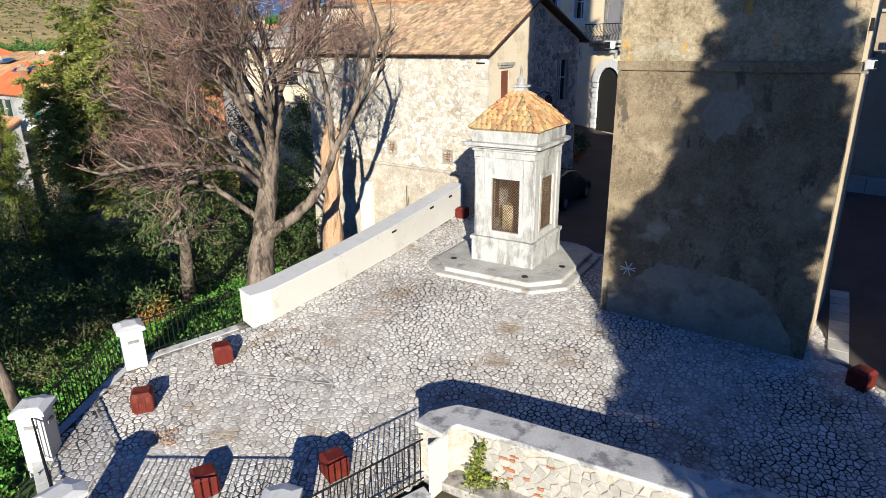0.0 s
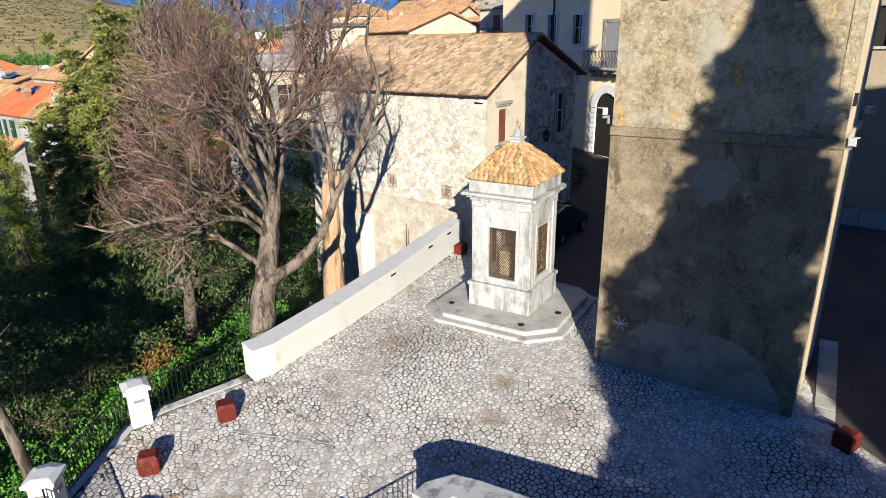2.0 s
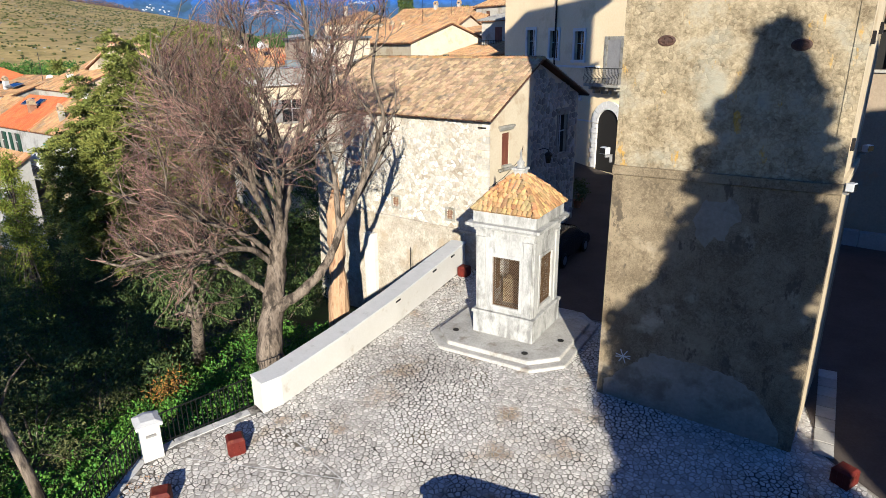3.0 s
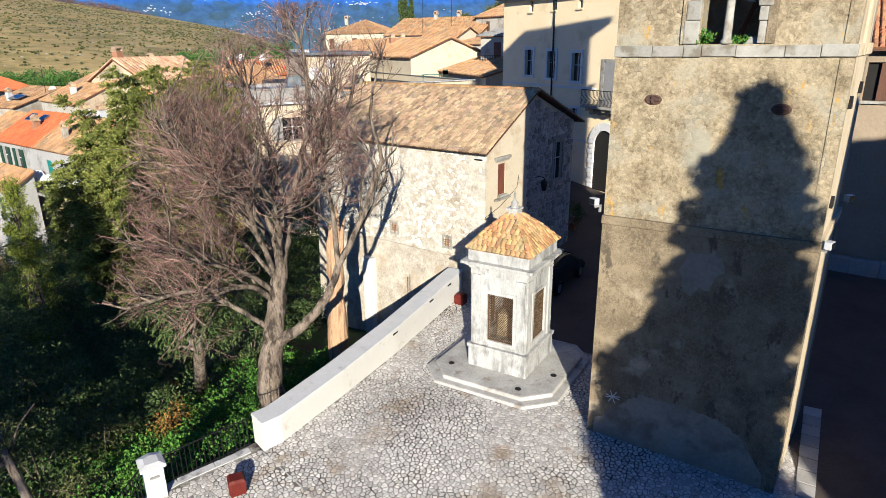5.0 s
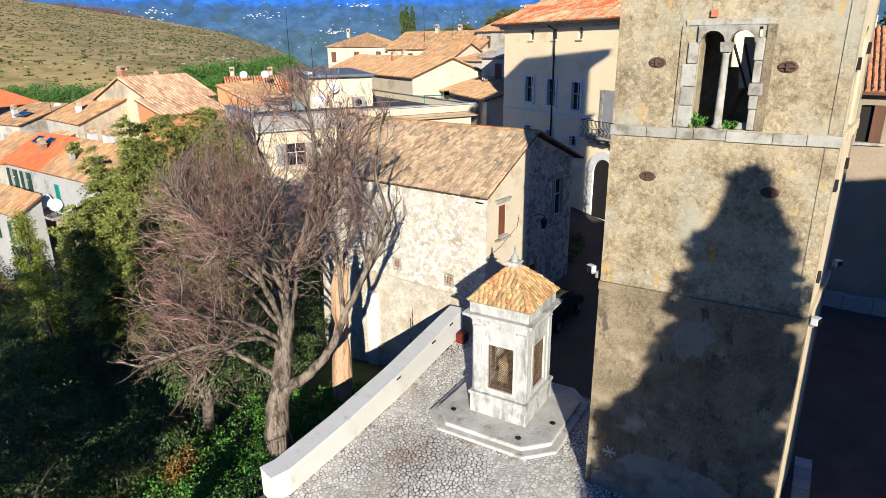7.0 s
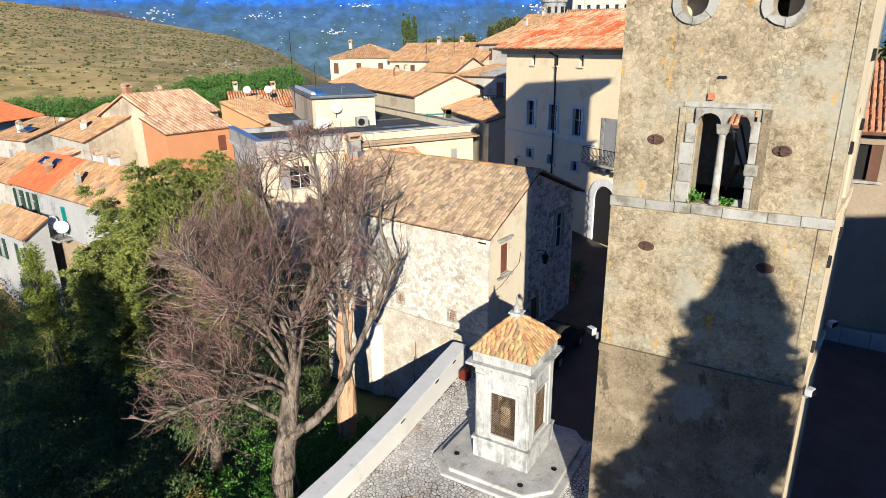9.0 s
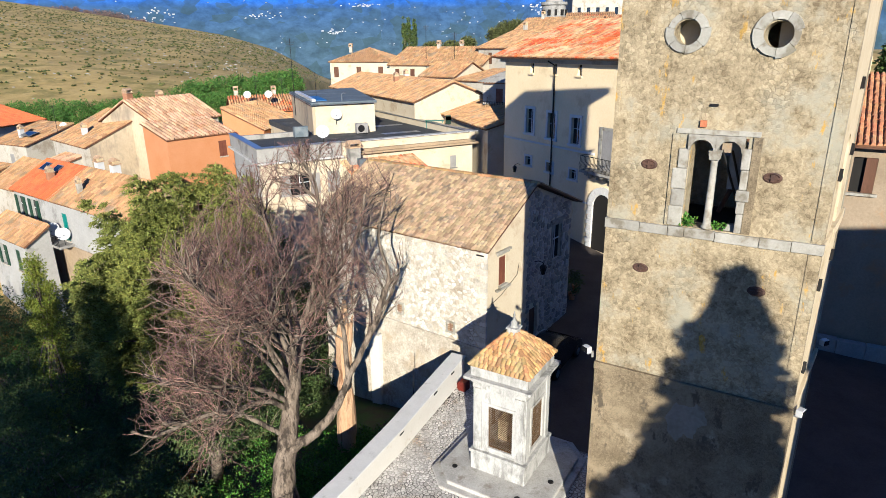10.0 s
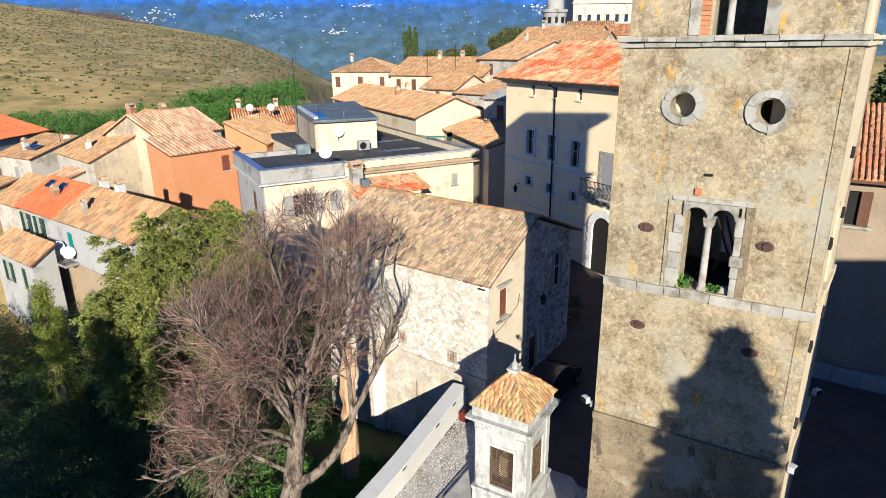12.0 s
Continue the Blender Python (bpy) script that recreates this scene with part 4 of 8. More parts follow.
def window(parent, m, x0, x1, z0, z1, frame_mat, shutter=None, opened=False, deep=0.18, border=0.0):
    """A window in a hole of a wall: pane with glazing bar, surround, sill and shutters, as parts of one window."""
    w = part("window", Acc().box(x0, x1, deep, deep + 0.03, z0, z1, m), M_GLASS, parent)
    part("glazing_bar", Acc().box((x0 + x1) / 2 - 0.03, (x0 + x1) / 2 + 0.03, deep - 0.03, deep - 0.001, z0, z1, m).box(x0, x1, deep - 0.03, deep - 0.002, (z0 + z1) / 2 + 0.1, (z0 + z1) / 2 + 0.15, m), M_DISH, w)
    if border:
        b = border
        part("surround", Acc().box(x0 - b, x0, -0.05, 0.05, z0 - b, z1 + b, m).box(x1, x1 + b, -0.05, 0.05, z0 - b, z1 + b, m).box(x0, x1, -0.05, 0.05, z1, z1 + b, m), frame_mat, w)
    part("sill", Acc().box(x0 - border - 0.05, x1 + border + 0.05, -0.12, 0.06, z0 - 0.1 - border * 0.3, z0 - 0.002, m), frame_mat, w)
    if shutter:
        wd = (x1 - x0) / 2
        if opened:
            part("shutter", Acc().box(x0 - wd - 0.02, x0 - 0.03, -0.07, -0.02, z0, z1, m), shutter, w)
            part("shutter", Acc().box(x1 + 0.03, x1 + wd + 0.02, -0.07, -0.02, z0, z1, m), shutter, w)
        else:
            part("shutter", Acc().box(x0, x0 + wd - 0.01, 0.03, 0.07, z0, z1, m), shutter, w)
            part("shutter", Acc().box(x0 + wd + 0.01, x1, 0.03, 0.07, z0, z1, m), shutter, w)
    return w


def chimney(parent, x, y, z, h, material=None, w=0.5):
    c = part("chimney", Acc().box(x - w / 2, x + w / 2, y - w / 2, y + w / 2, z, z + h), material or M_PALEWALL, parent)
    a = Acc()
    a.box(x - w * 0.62, x + w * 0.62, y - w * 0.62, y + w * 0.62, z + h, z + h + 0.08)
    part("chimney_cap", a, M_TILE, c)
    s = Acc()
    s.add([(x - w * 0.6, y - w * 0.55, z + h + 0.3), (x + w * 0.6, y - w * 0.55, z + h + 0.3), (x + w * 0.6, y + w * 0.55, z + h + 0.3), (x - w * 0.6, y + w * 0.55, z + h + 0.3), (x - w * 0.6, y, z + h + 0.55), (x + w * 0.6, y, z + h + 0.55)],
          [(0, 1, 5, 4), (2, 3, 4, 5), (0, 4, 3), (1, 2, 5), (3, 2, 1, 0)])
    for q in (-1, 1):
        s.box(x + q * w * 0.5 - 0.05, x + q * w * 0.5 + 0.05, y - w * 0.45, y + w * 0.45, z + h + 0.08, z + h + 0.3)
    part("chimney_hood", s, M_TILE, c)
    return c


def town_house(a, b, depth, z0, z1, ridge, roof="gable", walls=M_PALEWALL, tiles=M_TILE_TOWN, wins=(), label="", side=None, seed=0, pitch=0.32, over=0.35, chims=(), sidewins=()):
    """A house whose front eave runs from a to b in plan. roof: gable (ridge along the front), shed (rises to the back), hip or cross (gable over the front)."""
    w = math.dist(a, b)
    M = Matrix.Translation((a[0], a[1], 0)) @ Matrix.Rotation(math.atan2(b[1] - a[1], b[0] - a[0]), 4, "Z")
    h = thing("town_house", M, label, "house", "town houses")
    hol = tuple(("rect", x, x + ww, zz, zz + hh) for x, zz, ww, hh, sh, op in wins)
    part("front_wall", panel(Acc(), w, z0, z1, 0.4, hol), walls, h)
    for x, zz, ww, hh, sh, op in wins:
        window(h, None, x, x + ww, zz, zz + hh, M_PALEWALL, sh, op)
    side = side or walls
    for q, name in ((0, "side_wall"), (1, "side_wall")):
        x0, x1 = (0, 0.4) if q == 0 else (w - 0.4, w)
        if roof == "gable":
            prof = [(0.4, z0), (depth, z0), (depth, z1), (depth / 2, ridge), (0.4, z1 + (ridge - z1) * 0.8 / depth)]
        elif roof == "shed":
            prof = [(0.4, z0), (depth, z0), (depth, ridge), (0.4, z1 + (ridge - z1) * 0.4 / depth)]
        else:
            prof = [(0.4, z0), (depth, z0), (depth, z1), (0.4, z1)]
        n = len(prof)
        g = Acc().add([(x0, y, z) for y, z in prof] + [(x1, y, z) for y, z in prof], [tuple(range(n)), tuple(range(2 * n - 1, n - 1, -1))] + [(i, n + i, n + (i + 1) % n, (i + 1) % n) for i in range(n)])
        part(name, g, side, h)
    part("back_wall", Acc().box(0.4, w - 0.4, depth - 0.4, depth, z0, z1 if roof != "shed" else ridge - 0.1), walls, h)
    o = over
    if roof in ("gable", "shed"):
        run = depth / 2 if roof == "gable" else depth
        sl = math.atan2(ridge - z1, run)
        ln = (run + o) / math.cos(sl)
        F = Matrix.Translation((-o, -o, z1 - o * math.tan(sl) + 0.02)) @ Matrix.Rotation(sl, 4, "X")
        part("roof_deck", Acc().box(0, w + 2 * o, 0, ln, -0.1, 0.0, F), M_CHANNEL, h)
        part("roof_tiles", tile_rows(Acc(), w + 2 * o, ln, F, pitch=pitch, step=pitch * 1.7, seed=seed, segs=3, rise=pitch * 0.42, cover=0.37), tiles, h)
        if roof == "gable":
            F2 = Matrix.Translation((w + o, depth + o, z1 - o * math.tan(sl) + 0.02)) @ Matrix.Rotation(math.pi, 4, "Z") @ Matrix.Rotation(sl, 4, "X")
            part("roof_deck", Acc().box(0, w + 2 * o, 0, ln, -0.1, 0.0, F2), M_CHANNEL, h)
            part("roof_tiles", tile_rows(Acc(), w + 2 * o, ln, F2, pitch=pitch, step=pitch * 1.7, seed=seed + 1, segs=3, rise=pitch * 0.42, cover=0.37), tiles, h)
    elif roof == "hip":
        cx, cy = w / 2, depth / 2
        for i in range(4):
            ww, dd = (w, depth) if i % 2 == 0 else (depth, w)
            C = Matrix.Translation((cx, cy, 0)) @ Matrix.Rotation(i * math.pi / 2, 4, "Z") @ Matrix.Translation((-ww / 2, -dd / 2, 0))
            sl = math.atan2(ridge - z1, dd / 2)
            F = C @ Matrix.Translation((-o, -o, z1 - o * math.tan(sl) + 0.02)) @ Matrix.Rotation(sl, 4, "X")
            ln = (dd / 2 + o) / math.cos(sl)
            t = Acc()
            rg = random.Random(seed + i)
            rows = int(ln / 0.55)
            for r in range(rows):
                k = (r + 0.6) / rows
                x0, x1 = (ww / 2 + o) * k, (ww + 2 * o) - (ww / 2 + o) * k
                n = max(1, int((x1 - x0) / 0.32))
                for c in range(n):
                    one_tile(t, x0 + (c + 0.5) * (x1 - x0) / n, r * ln / rows, 0.125, ln / rows * 1.1, 0.10, F, 3, rg.uniform(-0.02, 0.02))
            part("roof_tiles", t, tiles, h)
            d = Acc().add([(0, 0, -0.02), (ww + 2 * o, 0, -0.02), (ww / 2 + o, ln, -0.02)], [(0, 1, 2)], F)
            part("roof_deck", d, M_CHANNEL, h)
    for c in chims:
        chimney(h, *c)
    return h


M_TANWALL = mat("tan_stained_plaster", (0.50, 0.40, 0.26), (0.74, 0.62, 0.43), (0.36, 0.30, 0.22), s1=0.28, s2=5, s3=0.35, t3=0.56, bump=0.3, stretch=(1, 1, 0.5))
M_BRICKWALL = mat("old_brickwork", (0.38, 0.17, 0.09), (0.52, 0.28, 0.15), s1=2, s2=16, bump=0.5)
M_TILE_STRIPE = mat("striped_roof_tile", (0.58, 0.35, 0.21), (0.80, 0.55, 0.34), (0.52, 0.27, 0.13), s1=0.7, s2=9.0, s3=0.8, t3=0.56, rnd="island", amt=0.3, rough=0.9)
G_, T_, R_ = M_GREENPAINT, M_TEALPAINT, M_REDPAINT
A_, B_ = Vector((-37.5, 52.0)), Vector((-22.2, 40.9))  # long eave of the row with the cedar before it
split = A_.lerp(B_, 0.39)
town_house(tuple(A_), tuple(split), 6.4, -6, 3.05, 5.0, "gable", M_VILLA, M_TILE_NEW, ((0.55, 0.75, 1.0, 1.75, G_, True), (3.2, 0.75, 1.0, 1.75, G_, True)), "white house with green shutters and new orange tiles", seed=14, chims=((4.2, 1.5, 3.9, 0.7, M_BRICKWALL),), over=0.25)
teal = town_house(tuple(split), tuple(B_), 6.4, -6, 3.05, 5.0, "gable", M_VILLA, M_TILE_TOWN, ((1.3, -0.1, 0.85, 2.2, T_, False),), "pale house with teal shutters and weathered tiles beside the cedar", M_BROWNWALL, seed=15, chims=((1.2, 3.6, 4.5, 1.1, M_DISH, 0.55), (4.2, 3.4, 4.6, 1.1, M_DISH, 0.6), (3.0, 1.0, 3.5, 1.0, M_PALEWALL, 0.35)), over=0.25)
part("balcony", Acc().box(-2.2, 2.6, -1.1, 0.0, -0.45, -0.25), M_GREYWALL, teal)
lr = Acc().box(-2.2, 2.6, -1.1, -1.06, 0.55, 0.6)
for k in range(20):
    lr.box(-2.2 + 0.249 * k, -2.175 + 0.249 * k, -1.1, -1.07, -0.25, 0.55)
part("balcony_railing", lr, M_IRON, teal)
part("lower_wall", Acc().box(0.05, 11.4, -0.06, -0.004, -6, -0.5), M_BROWNWALL, teal, "rough brown lower wall")
town_house((-41.6, 54.9), (-37.6, 52.1), 6.4, -6, 2.85, 4.7, "gable", M_PALEWALL, M_TILE_TOWN, (), "narrow house with sandy weathered tiles", seed=13, over=0.2)
town_house((-38.4, 49.1), (-32.2, 44.6), 1.8, -7, 0.2, 1.35, "shed", M_VILLA, M_TILE_TOWN, ((2.2, -2.3, 0.9, 1.7, G_, True), (5.2, -2.3, 0.8, 1.7, G_, False)), "low white annexe with tiled lean-to roof", seed=16, over=0.25)
town_house((-44.4, 69.5), (-37.1, 63.0), 6.4, -4, 4.8, 7.6, "shed", M_PALEWALL, M_TILE_TOWN, ((3.9, 2.0, 0.9, 1.8, M_GREYPAINT, False),), "pale house with blank tan side wall and shallow tiled roof", M_TANWALL, seed=33, chims=((5.6, 1.6, 5.4, 0.9, M_DISH),), over=0.2)
upper = town_house((-30.5, 65.1), (-26.7, 72.9), 8.4, -3, 6.9, 9.05, "gable", M_PALEWALL, M_TILE_STRIPE, (), "tall cream house with striped red and cream tiles", M_TANWALL, seed=12, chims=((0.8, 4.6, 8.9, 0.9, M_BRICKWALL, 0.7),), over=0.3, pitch=0.46)
town_house((-27.3, 60.2), (-22.8, 65.6), 4.8, -3, 5.9, 7.1, "shed", M_ORANGEWALL, M_TILE_STRIPE, ((5.4, 3.5, 0.9, 1.6, R_, False),), "orange plastered house with striped tile roof", seed=11, over=0.25, pitch=0.46)
town_house((-19.6, 66.4), (-18.2, 75.5), 4.6, -2, 6.0, 8.2, "shed", M_ORANGEWALL, M_TILE_TOWN, (), "orange house with broad sandy tiles", seed=20, over=0.25)
town_house((-25.5, 75.0), (-16.0, 79.0), 8, -2, 7.0, 8.5, "gable", M_ORANGEWALL, M_TILE_RED, (), "red-washed house with weathered tiled roof", seed=19, chims=((0.8, 4.5, 8.0, 1.2), (5.4, 4.5, 8.0, 1.1)))
town_house((-43.0, 77.0), (-36.0, 71.6), 6.0, -3, 5.6, 8.3, "shed", M_PALEWALL, M_TILE_TOWN, (), "pale house with pinkish tile roof behind the tan wall", M_GREYWALL, seed=34, chims=((6.0, 5.0, 7.8, 1.2, M_BRICKWALL, 0.7),))
town_house((-54.4, 73.8), (-48.5, 70.7), 6.0, -3, 3.9, 5.7, "shed", M_PALEWALL, M_TILE_TOWN, ((3.0, 0.9, 0.9, 1.8, M_GREYPAINT, False),), "white house with a roof of mixed tiles", seed=18, chims=((3.4, 1.6, 4.3, 1.1, M_DISH),), over=0.25)
town_house((-58.5, 71.0), (-57.0, 88.0), 14, -3, 5.0, 7.2, "gable", M_VILLA, M_TILE_NEW, (), "white house with bright orange tiled roof", seed=17)
town_house((-55.5, 64.0), (-48.6, 60.2), 5.0, -5, 1.6, 2.8, "shed", M_BROWNWALL, M_TILE_TOWN, ((2.6, -1.2, 0.9, 1.7, M_DARK, False),), "low brown lean-to with old tiles", seed=35)
town_house((-44.0, 62.0), (-41.2, 60.0), 5.0, -4, 2.3, 3.7, "shed", M_PALEWALL, M_TILE_STRIPE, (), "small outhouse with striped tiles", seed=36, over=0.2, pitch=0.42)
lights = thing("roof_window", Matrix.Translation((-49.4, 73.2, 4.72)) @ Matrix.Rotation(math.atan2(-3.1, 5.9), 4, "Z") @ Matrix.Rotation(math.atan2(1.8, 6.0), 4, "X"), "dark flat roof window among the tiles", "window", "roof windows")
part("frame", Acc().box(-1.0, 1.0, -0.6, 0.6, 0.16, 0.24), M_ZINC, lights)
part("pane", Acc().box(-0.9, 0.9, -0.5, 0.5, 0.241, 0.25), M_GLASS, lights)
for u in (1.4, 3.6):
    p = A_ + (B_ - A_).normalized() * u
    rw = thing("roof_window", Matrix.Translation((p.x, p.y, 3.05)) @ Matrix.Rotation(math.atan2(B_.y - A_.y, B_.x - A_.x), 4, "Z") @ Matrix.Rotation(math.atan2(1.95, 3.2), 4, "X") @ Matrix.Translation((0, 2.9, 0)), "dark flat roof window among the tiles", "window", "roof windows")
    part("frame", Acc().box(-0.5, 0.5, -0.5, 0.4, 0.16, 0.24), M_ZINC, rw)
    part("pane", Acc().box(-0.43, 0.43, -0.43, 0.33, 0.241, 0.25), M_GLASS, rw)
town_house((-15.9, 87.5), (-3.25, 62.6), 8.6, -2, 9.1, 10.8, "gable", M_CREAM, M_TILE_TOWN, (), "long cream house with broad tiled gable roof", seed=21, chims=((16.0, 3.0, 10.2, 0.7, M_BRICKWALL), (12.0, 6.0, 9.9, 1.1, M_DISH)), pitch=0.3)
town_house((-2.7, 71.6), (3.4, 52.2), 5.2, -2, 7.7, 9.1, "shed", M_CREAM, M_TILE_TOWN, (), "low house with sandy tiled lean-to roof", seed=22, pitch=0.3, chims=((11.0, 3.6, 8.4, 0.7, M_BROWNWALL),))
town_house((-18.8, 103), (-8.8, 101), 10, 0, 12.0, 14.0, "hip", M_CREAM, M_TILE_TOWN, ((0.6, 9.6, 0.8, 1.6, M_WOOD, False), (4.4, 9.6, 0.8, 1.6, M_WOOD, False), (8.0, 9.6, 0.8, 1.6, M_WOOD, False)), "cream villa with hipped tile roof", seed=23, chims=((2.0, 4.6, 13.3, 0.9),))
town_house((-9.0, 100), (4.8, 92), 11, 0, 11.6, 14.0, "gable", M_CREAM, M_TILE_TOWN, ((1.0, 9.3, 0.8, 1.6, M_WOOD, False), (3.8, 9.3, 0.8, 1.6, M_WOOD, False)), "cream row house with long tiled roof", seed=24, chims=((6, 5, 13.5, 1.0), (9.5, 6, 13.5, 1.0)))
town_house((-3.4, 83.5), (0.8, 80), 7, 0, 10.6, 12.2, "gable", M_CREAM, M_TILE_TOWN, ((2.2, 9.0, 0.7, 1.2, M_WOOD, False),), "small cream house with tiled roof", seed=25)
town_house((0.9, 79.5), (4.6, 76.0), 8, 0, 10.2, 11.2, "shed", M_PALEWALL, M_TILE_TOWN, (), "white walled house with flat tiled roof", seed=26)
town_house((4.6, 96), (9.6, 89.5), 14, 0, 13.9, 16.2, "gable", M_PALEWALL, M_TILE_TOWN, ((2.2, 11.6, 0.8, 1.6, M_WOOD, False),), "white house with golden weathered tiled roof", seed=27, chims=((2.0, 7.5, 16.0, 1.0),))
bal = town_house((3.5, 62.2), (6.6, 59.8), 5, 0, 10.9, 11.7, "shed", M_PALEWALL, M_GREYWALL, ((1.5, 8.3, 0.8, 2.0, M_REDPAINT, False),), "narrow white house with small balcony", seed=28)
part("balcony", Acc().box(0.6, 2.9, -0.9, 0.0, 8.0, 8.2), M_PALEWALL, bal)
rails = Acc()
for k in range(13):
    rails.box(0.62 + 0.185 * k, 0.65 + 0.185 * k, -0.88, -0.85, 8.2, 9.1)
rails.box(0.6, 2.9, -0.89, -0.84, 9.1, 9.14)
part("balcony_railing", rails, M_IRON, bal)
town_house((11.5, 112), (23.0, 105), 11, 0, 16.4, 18.6, "gable", M_PALEWALL, M_TILE_TOWN, (), "pale house with weathered tiled roof", seed=29, chims=((3, 5, 18.2, 1.0),))
town_house((17.5, 100), (22.5, 97), 9, 0, 16.0, 17.6, "gable", M_PALEWALL, M_TILE_TOWN, (), "small pale house with tiled roof", seed=30)
town_house((23.5, 112), (36.0, 112), 10, 0, 17.2, 19.0, "gable", M_CREAM, M_TILE_RED, (), "cream house with reddish tiles below the castle", seed=31)
town_house((22, 122), (30, 120), 9, 0, 18.2, 19.8, "gable", M_PALEWALL, M_TILE_TOWN, (), "pale house with weathered tiles", seed=32)
castle = thing("castle", Matrix.Translation((28.2, 150, 0)), "pale hilltop castle with rows of windows", "castle")
cw = []
for k in range(6):
    cw.append(("rect", 1.2 + 2.1 * k, 2.0 + 2.1 * k, 20.4, 22.0))
    cw.append(("rect", 1.3 + 2.1 * k, 1.9 + 2.1 * k, 25.3, 26.3))
part("wall", panel(Acc(), 14, 8, 29, 0.6, tuple(cw)), M_PALEWALL, castle)
for q in ((0, 0.6, 0.6, 10), (13.4, 14, 0.6, 10), (0, 14, 10, 10.6)):
    part("wall", Acc().box(*q, 8, 29), M_PALEWALL, castle)
part("ledge", Acc().box(-0.3, 14.3, -0.4, 0.0, 24.3, 24.7), M_PALEWALL, castle)
for k, a, b, c, d in cw:
    part("window", Acc().box(a, b, 0.25, 0.3, c, d), M_GLASS, castle)
rt = thing("round_tower", Matrix.Translation((23.6, 147, 0)), "round grey stone tower beside the castle", "tower")
part("shaft", Acc().lathe([(3.0, 8), (2.6, 22.2), (2.9, 22.4), (2.9, 23.0), (1.9, 23.1), (1.9, 27)], 20), M_GREYWALL, rt)
for k in range(5):
    part("window", Acc().box(-0.25, 0.25, -3.05, -2.5, 20.2, 21.4, Matrix.Rotation(radians(-60 + 30 * k), 4, "Z")), M_DARK, rt)

# flat-roofed terrace building with a penthouse
TBA = 29.5
TB = base(-13.6, 44.5, 0, TBA)
tb = thing("terrace_building", TB, "cream building with black felt roof terrace and grey parapet", "building")
tw_ = (("rect", 2.1, 3.6, 3.6, 5.2), ("rect", 5.0, 6.0, 3.7, 5.2), ("rect", 15.9, 16.5, 4.4, 5.4))
part("front_wall", panel(Acc(), 18.1, -4, 6.2, 0.4, tw_), M_CREAM, tb)
for k, a, b, c, d in tw_:
    window(tb, None, a, b, c, d, M_GREYWALL, M_GREYPAINT, a < 3)
part("side_wall", panel(Acc(), 9.1, -4, 6.2, 0.4, (("rect", 5.4, 6.5, 3.6, 5.1),), Matrix.Translation((0, 9.5, 0)) @ Matrix.Rotation(-math.pi / 2, 4, "Z")), M_VILLA, tb, "grey-pink weathered side wall")
sw = Matrix.Translation((0, 9.5, 0)) @ Matrix.Rotation(-math.pi / 2, 4, "Z")
window(tb, sw, 5.4, 6.5, 3.6, 5.1, M_GREYWALL, M_WOOD, False)
part("side_wall", Acc().box(17.7, 18.1, 0.4, 24, -4, 6.2), M_GREYWALL, tb)
part("back_wall", Acc().box(0.4, 6.6, 9.1, 9.5, -4, 6.2).box(6.6, 7.0, 9.1, 24, -4, 6.2).box(6.6, 18.1, 24, 24.4, -4, 6.2), M_CREAM, tb)
part("roof_slab", Acc().prism([(0.3, 0.3), (17.8, 0.3), (17.8, 24.2), (6.7, 24.2), (6.7, 9.3), (0.3, 9.3)], 6.2, 6.75), M_BITUMEN, tb, "black bitumen felt roof")
part("parapet", Acc().box(-0.2, 6.2, -0.2, 0.25, 6.35, 7.35).box(-0.2, 0.25, 0.25, 9.7, 6.35, 7.35).box(0.25, 6.6, 9.3, 9.7, 6.35, 7.15), M_GREYWALL, tb, "streaked grey cement parapet", bevel=0.03)
part("parapet", Acc().box(7.6, 18.3, -0.1, 0.4, 6.7, 7.3).box(17.85, 18.3, 0.4, 24.4, 6.4, 7.3), M_CREAM, tb, bevel=0.03)
part("cornice", Acc().box(-0.4, 6.3, -0.4, 0.0, 6.2, 6.34).box(-0.4, 0.0, 0.0, 9.8, 6.2, 6.34), M_GREYCOPE, tb, bevel=0.02)
part("cornice", Acc().box(7.6, 18.5, -0.45, 0.0, 6.3, 6.45).box(7.6, 18.4, -0.2, 0.0, 6.45, 6.68), M_BROWNWALL, tb, "rough stone cornice under the parapet", bevel=0.03)
part("cornice", Acc().box(7.5, 18.5, -0.3, 0.45, 7.304, 7.36), M_GREYCOPE, tb)
part("parapet_coping", Acc().box(-0.26, 6.25, -0.26, 0.31, 7.35, 7.41).box(-0.26, 0.31, 0.31, 9.75, 7.35, 7.41).box(17.78, 18.38, 0.47, 24.4, 7.304, 7.36), M_ZINC, tb)
part("stair_block", Acc().box(6.3, 7.5, -0.1, 0.5, 6.2, 7.0).box(6.3, 6.9, 0.1, 1.1, 7.0, 7.25), M_CREAM, tb, bevel=0.03)
part("felt_strip", Acc().box(8.0, 17.0, 11.5, 12.4, 6.754, 6.762).box(12.6, 16.2, 6.0, 6.9, 6.754, 6.762), M_ZINC, tb, "pale patched felt strips")
ph = thing("penthouse", Matrix(), "small cream rooftop penthouse with grey felt roof", "penthouse")
PHP = [(-12.0, 56.0), (-6.7, 58.2), (-11.3, 75.5), (-17.2, 70.0)]
for k in range(4):
    p, q = Vector(PHP[k]), Vector(PHP[(k + 1) % 4])
    part("wall", panel(Acc(), (q - p).length, 6.75, 9.45, 0.25, (), Matrix.Translation((p.x, p.y, 0)) @ Matrix.Rotation(math.atan2(q.y - p.y, q.x - p.x), 4, "Z")), M_CREAM if k < 2 else M_TANWALL, ph)
cen = sum((Vector(p) for p in PHP), Vector((0, 0))) / 4
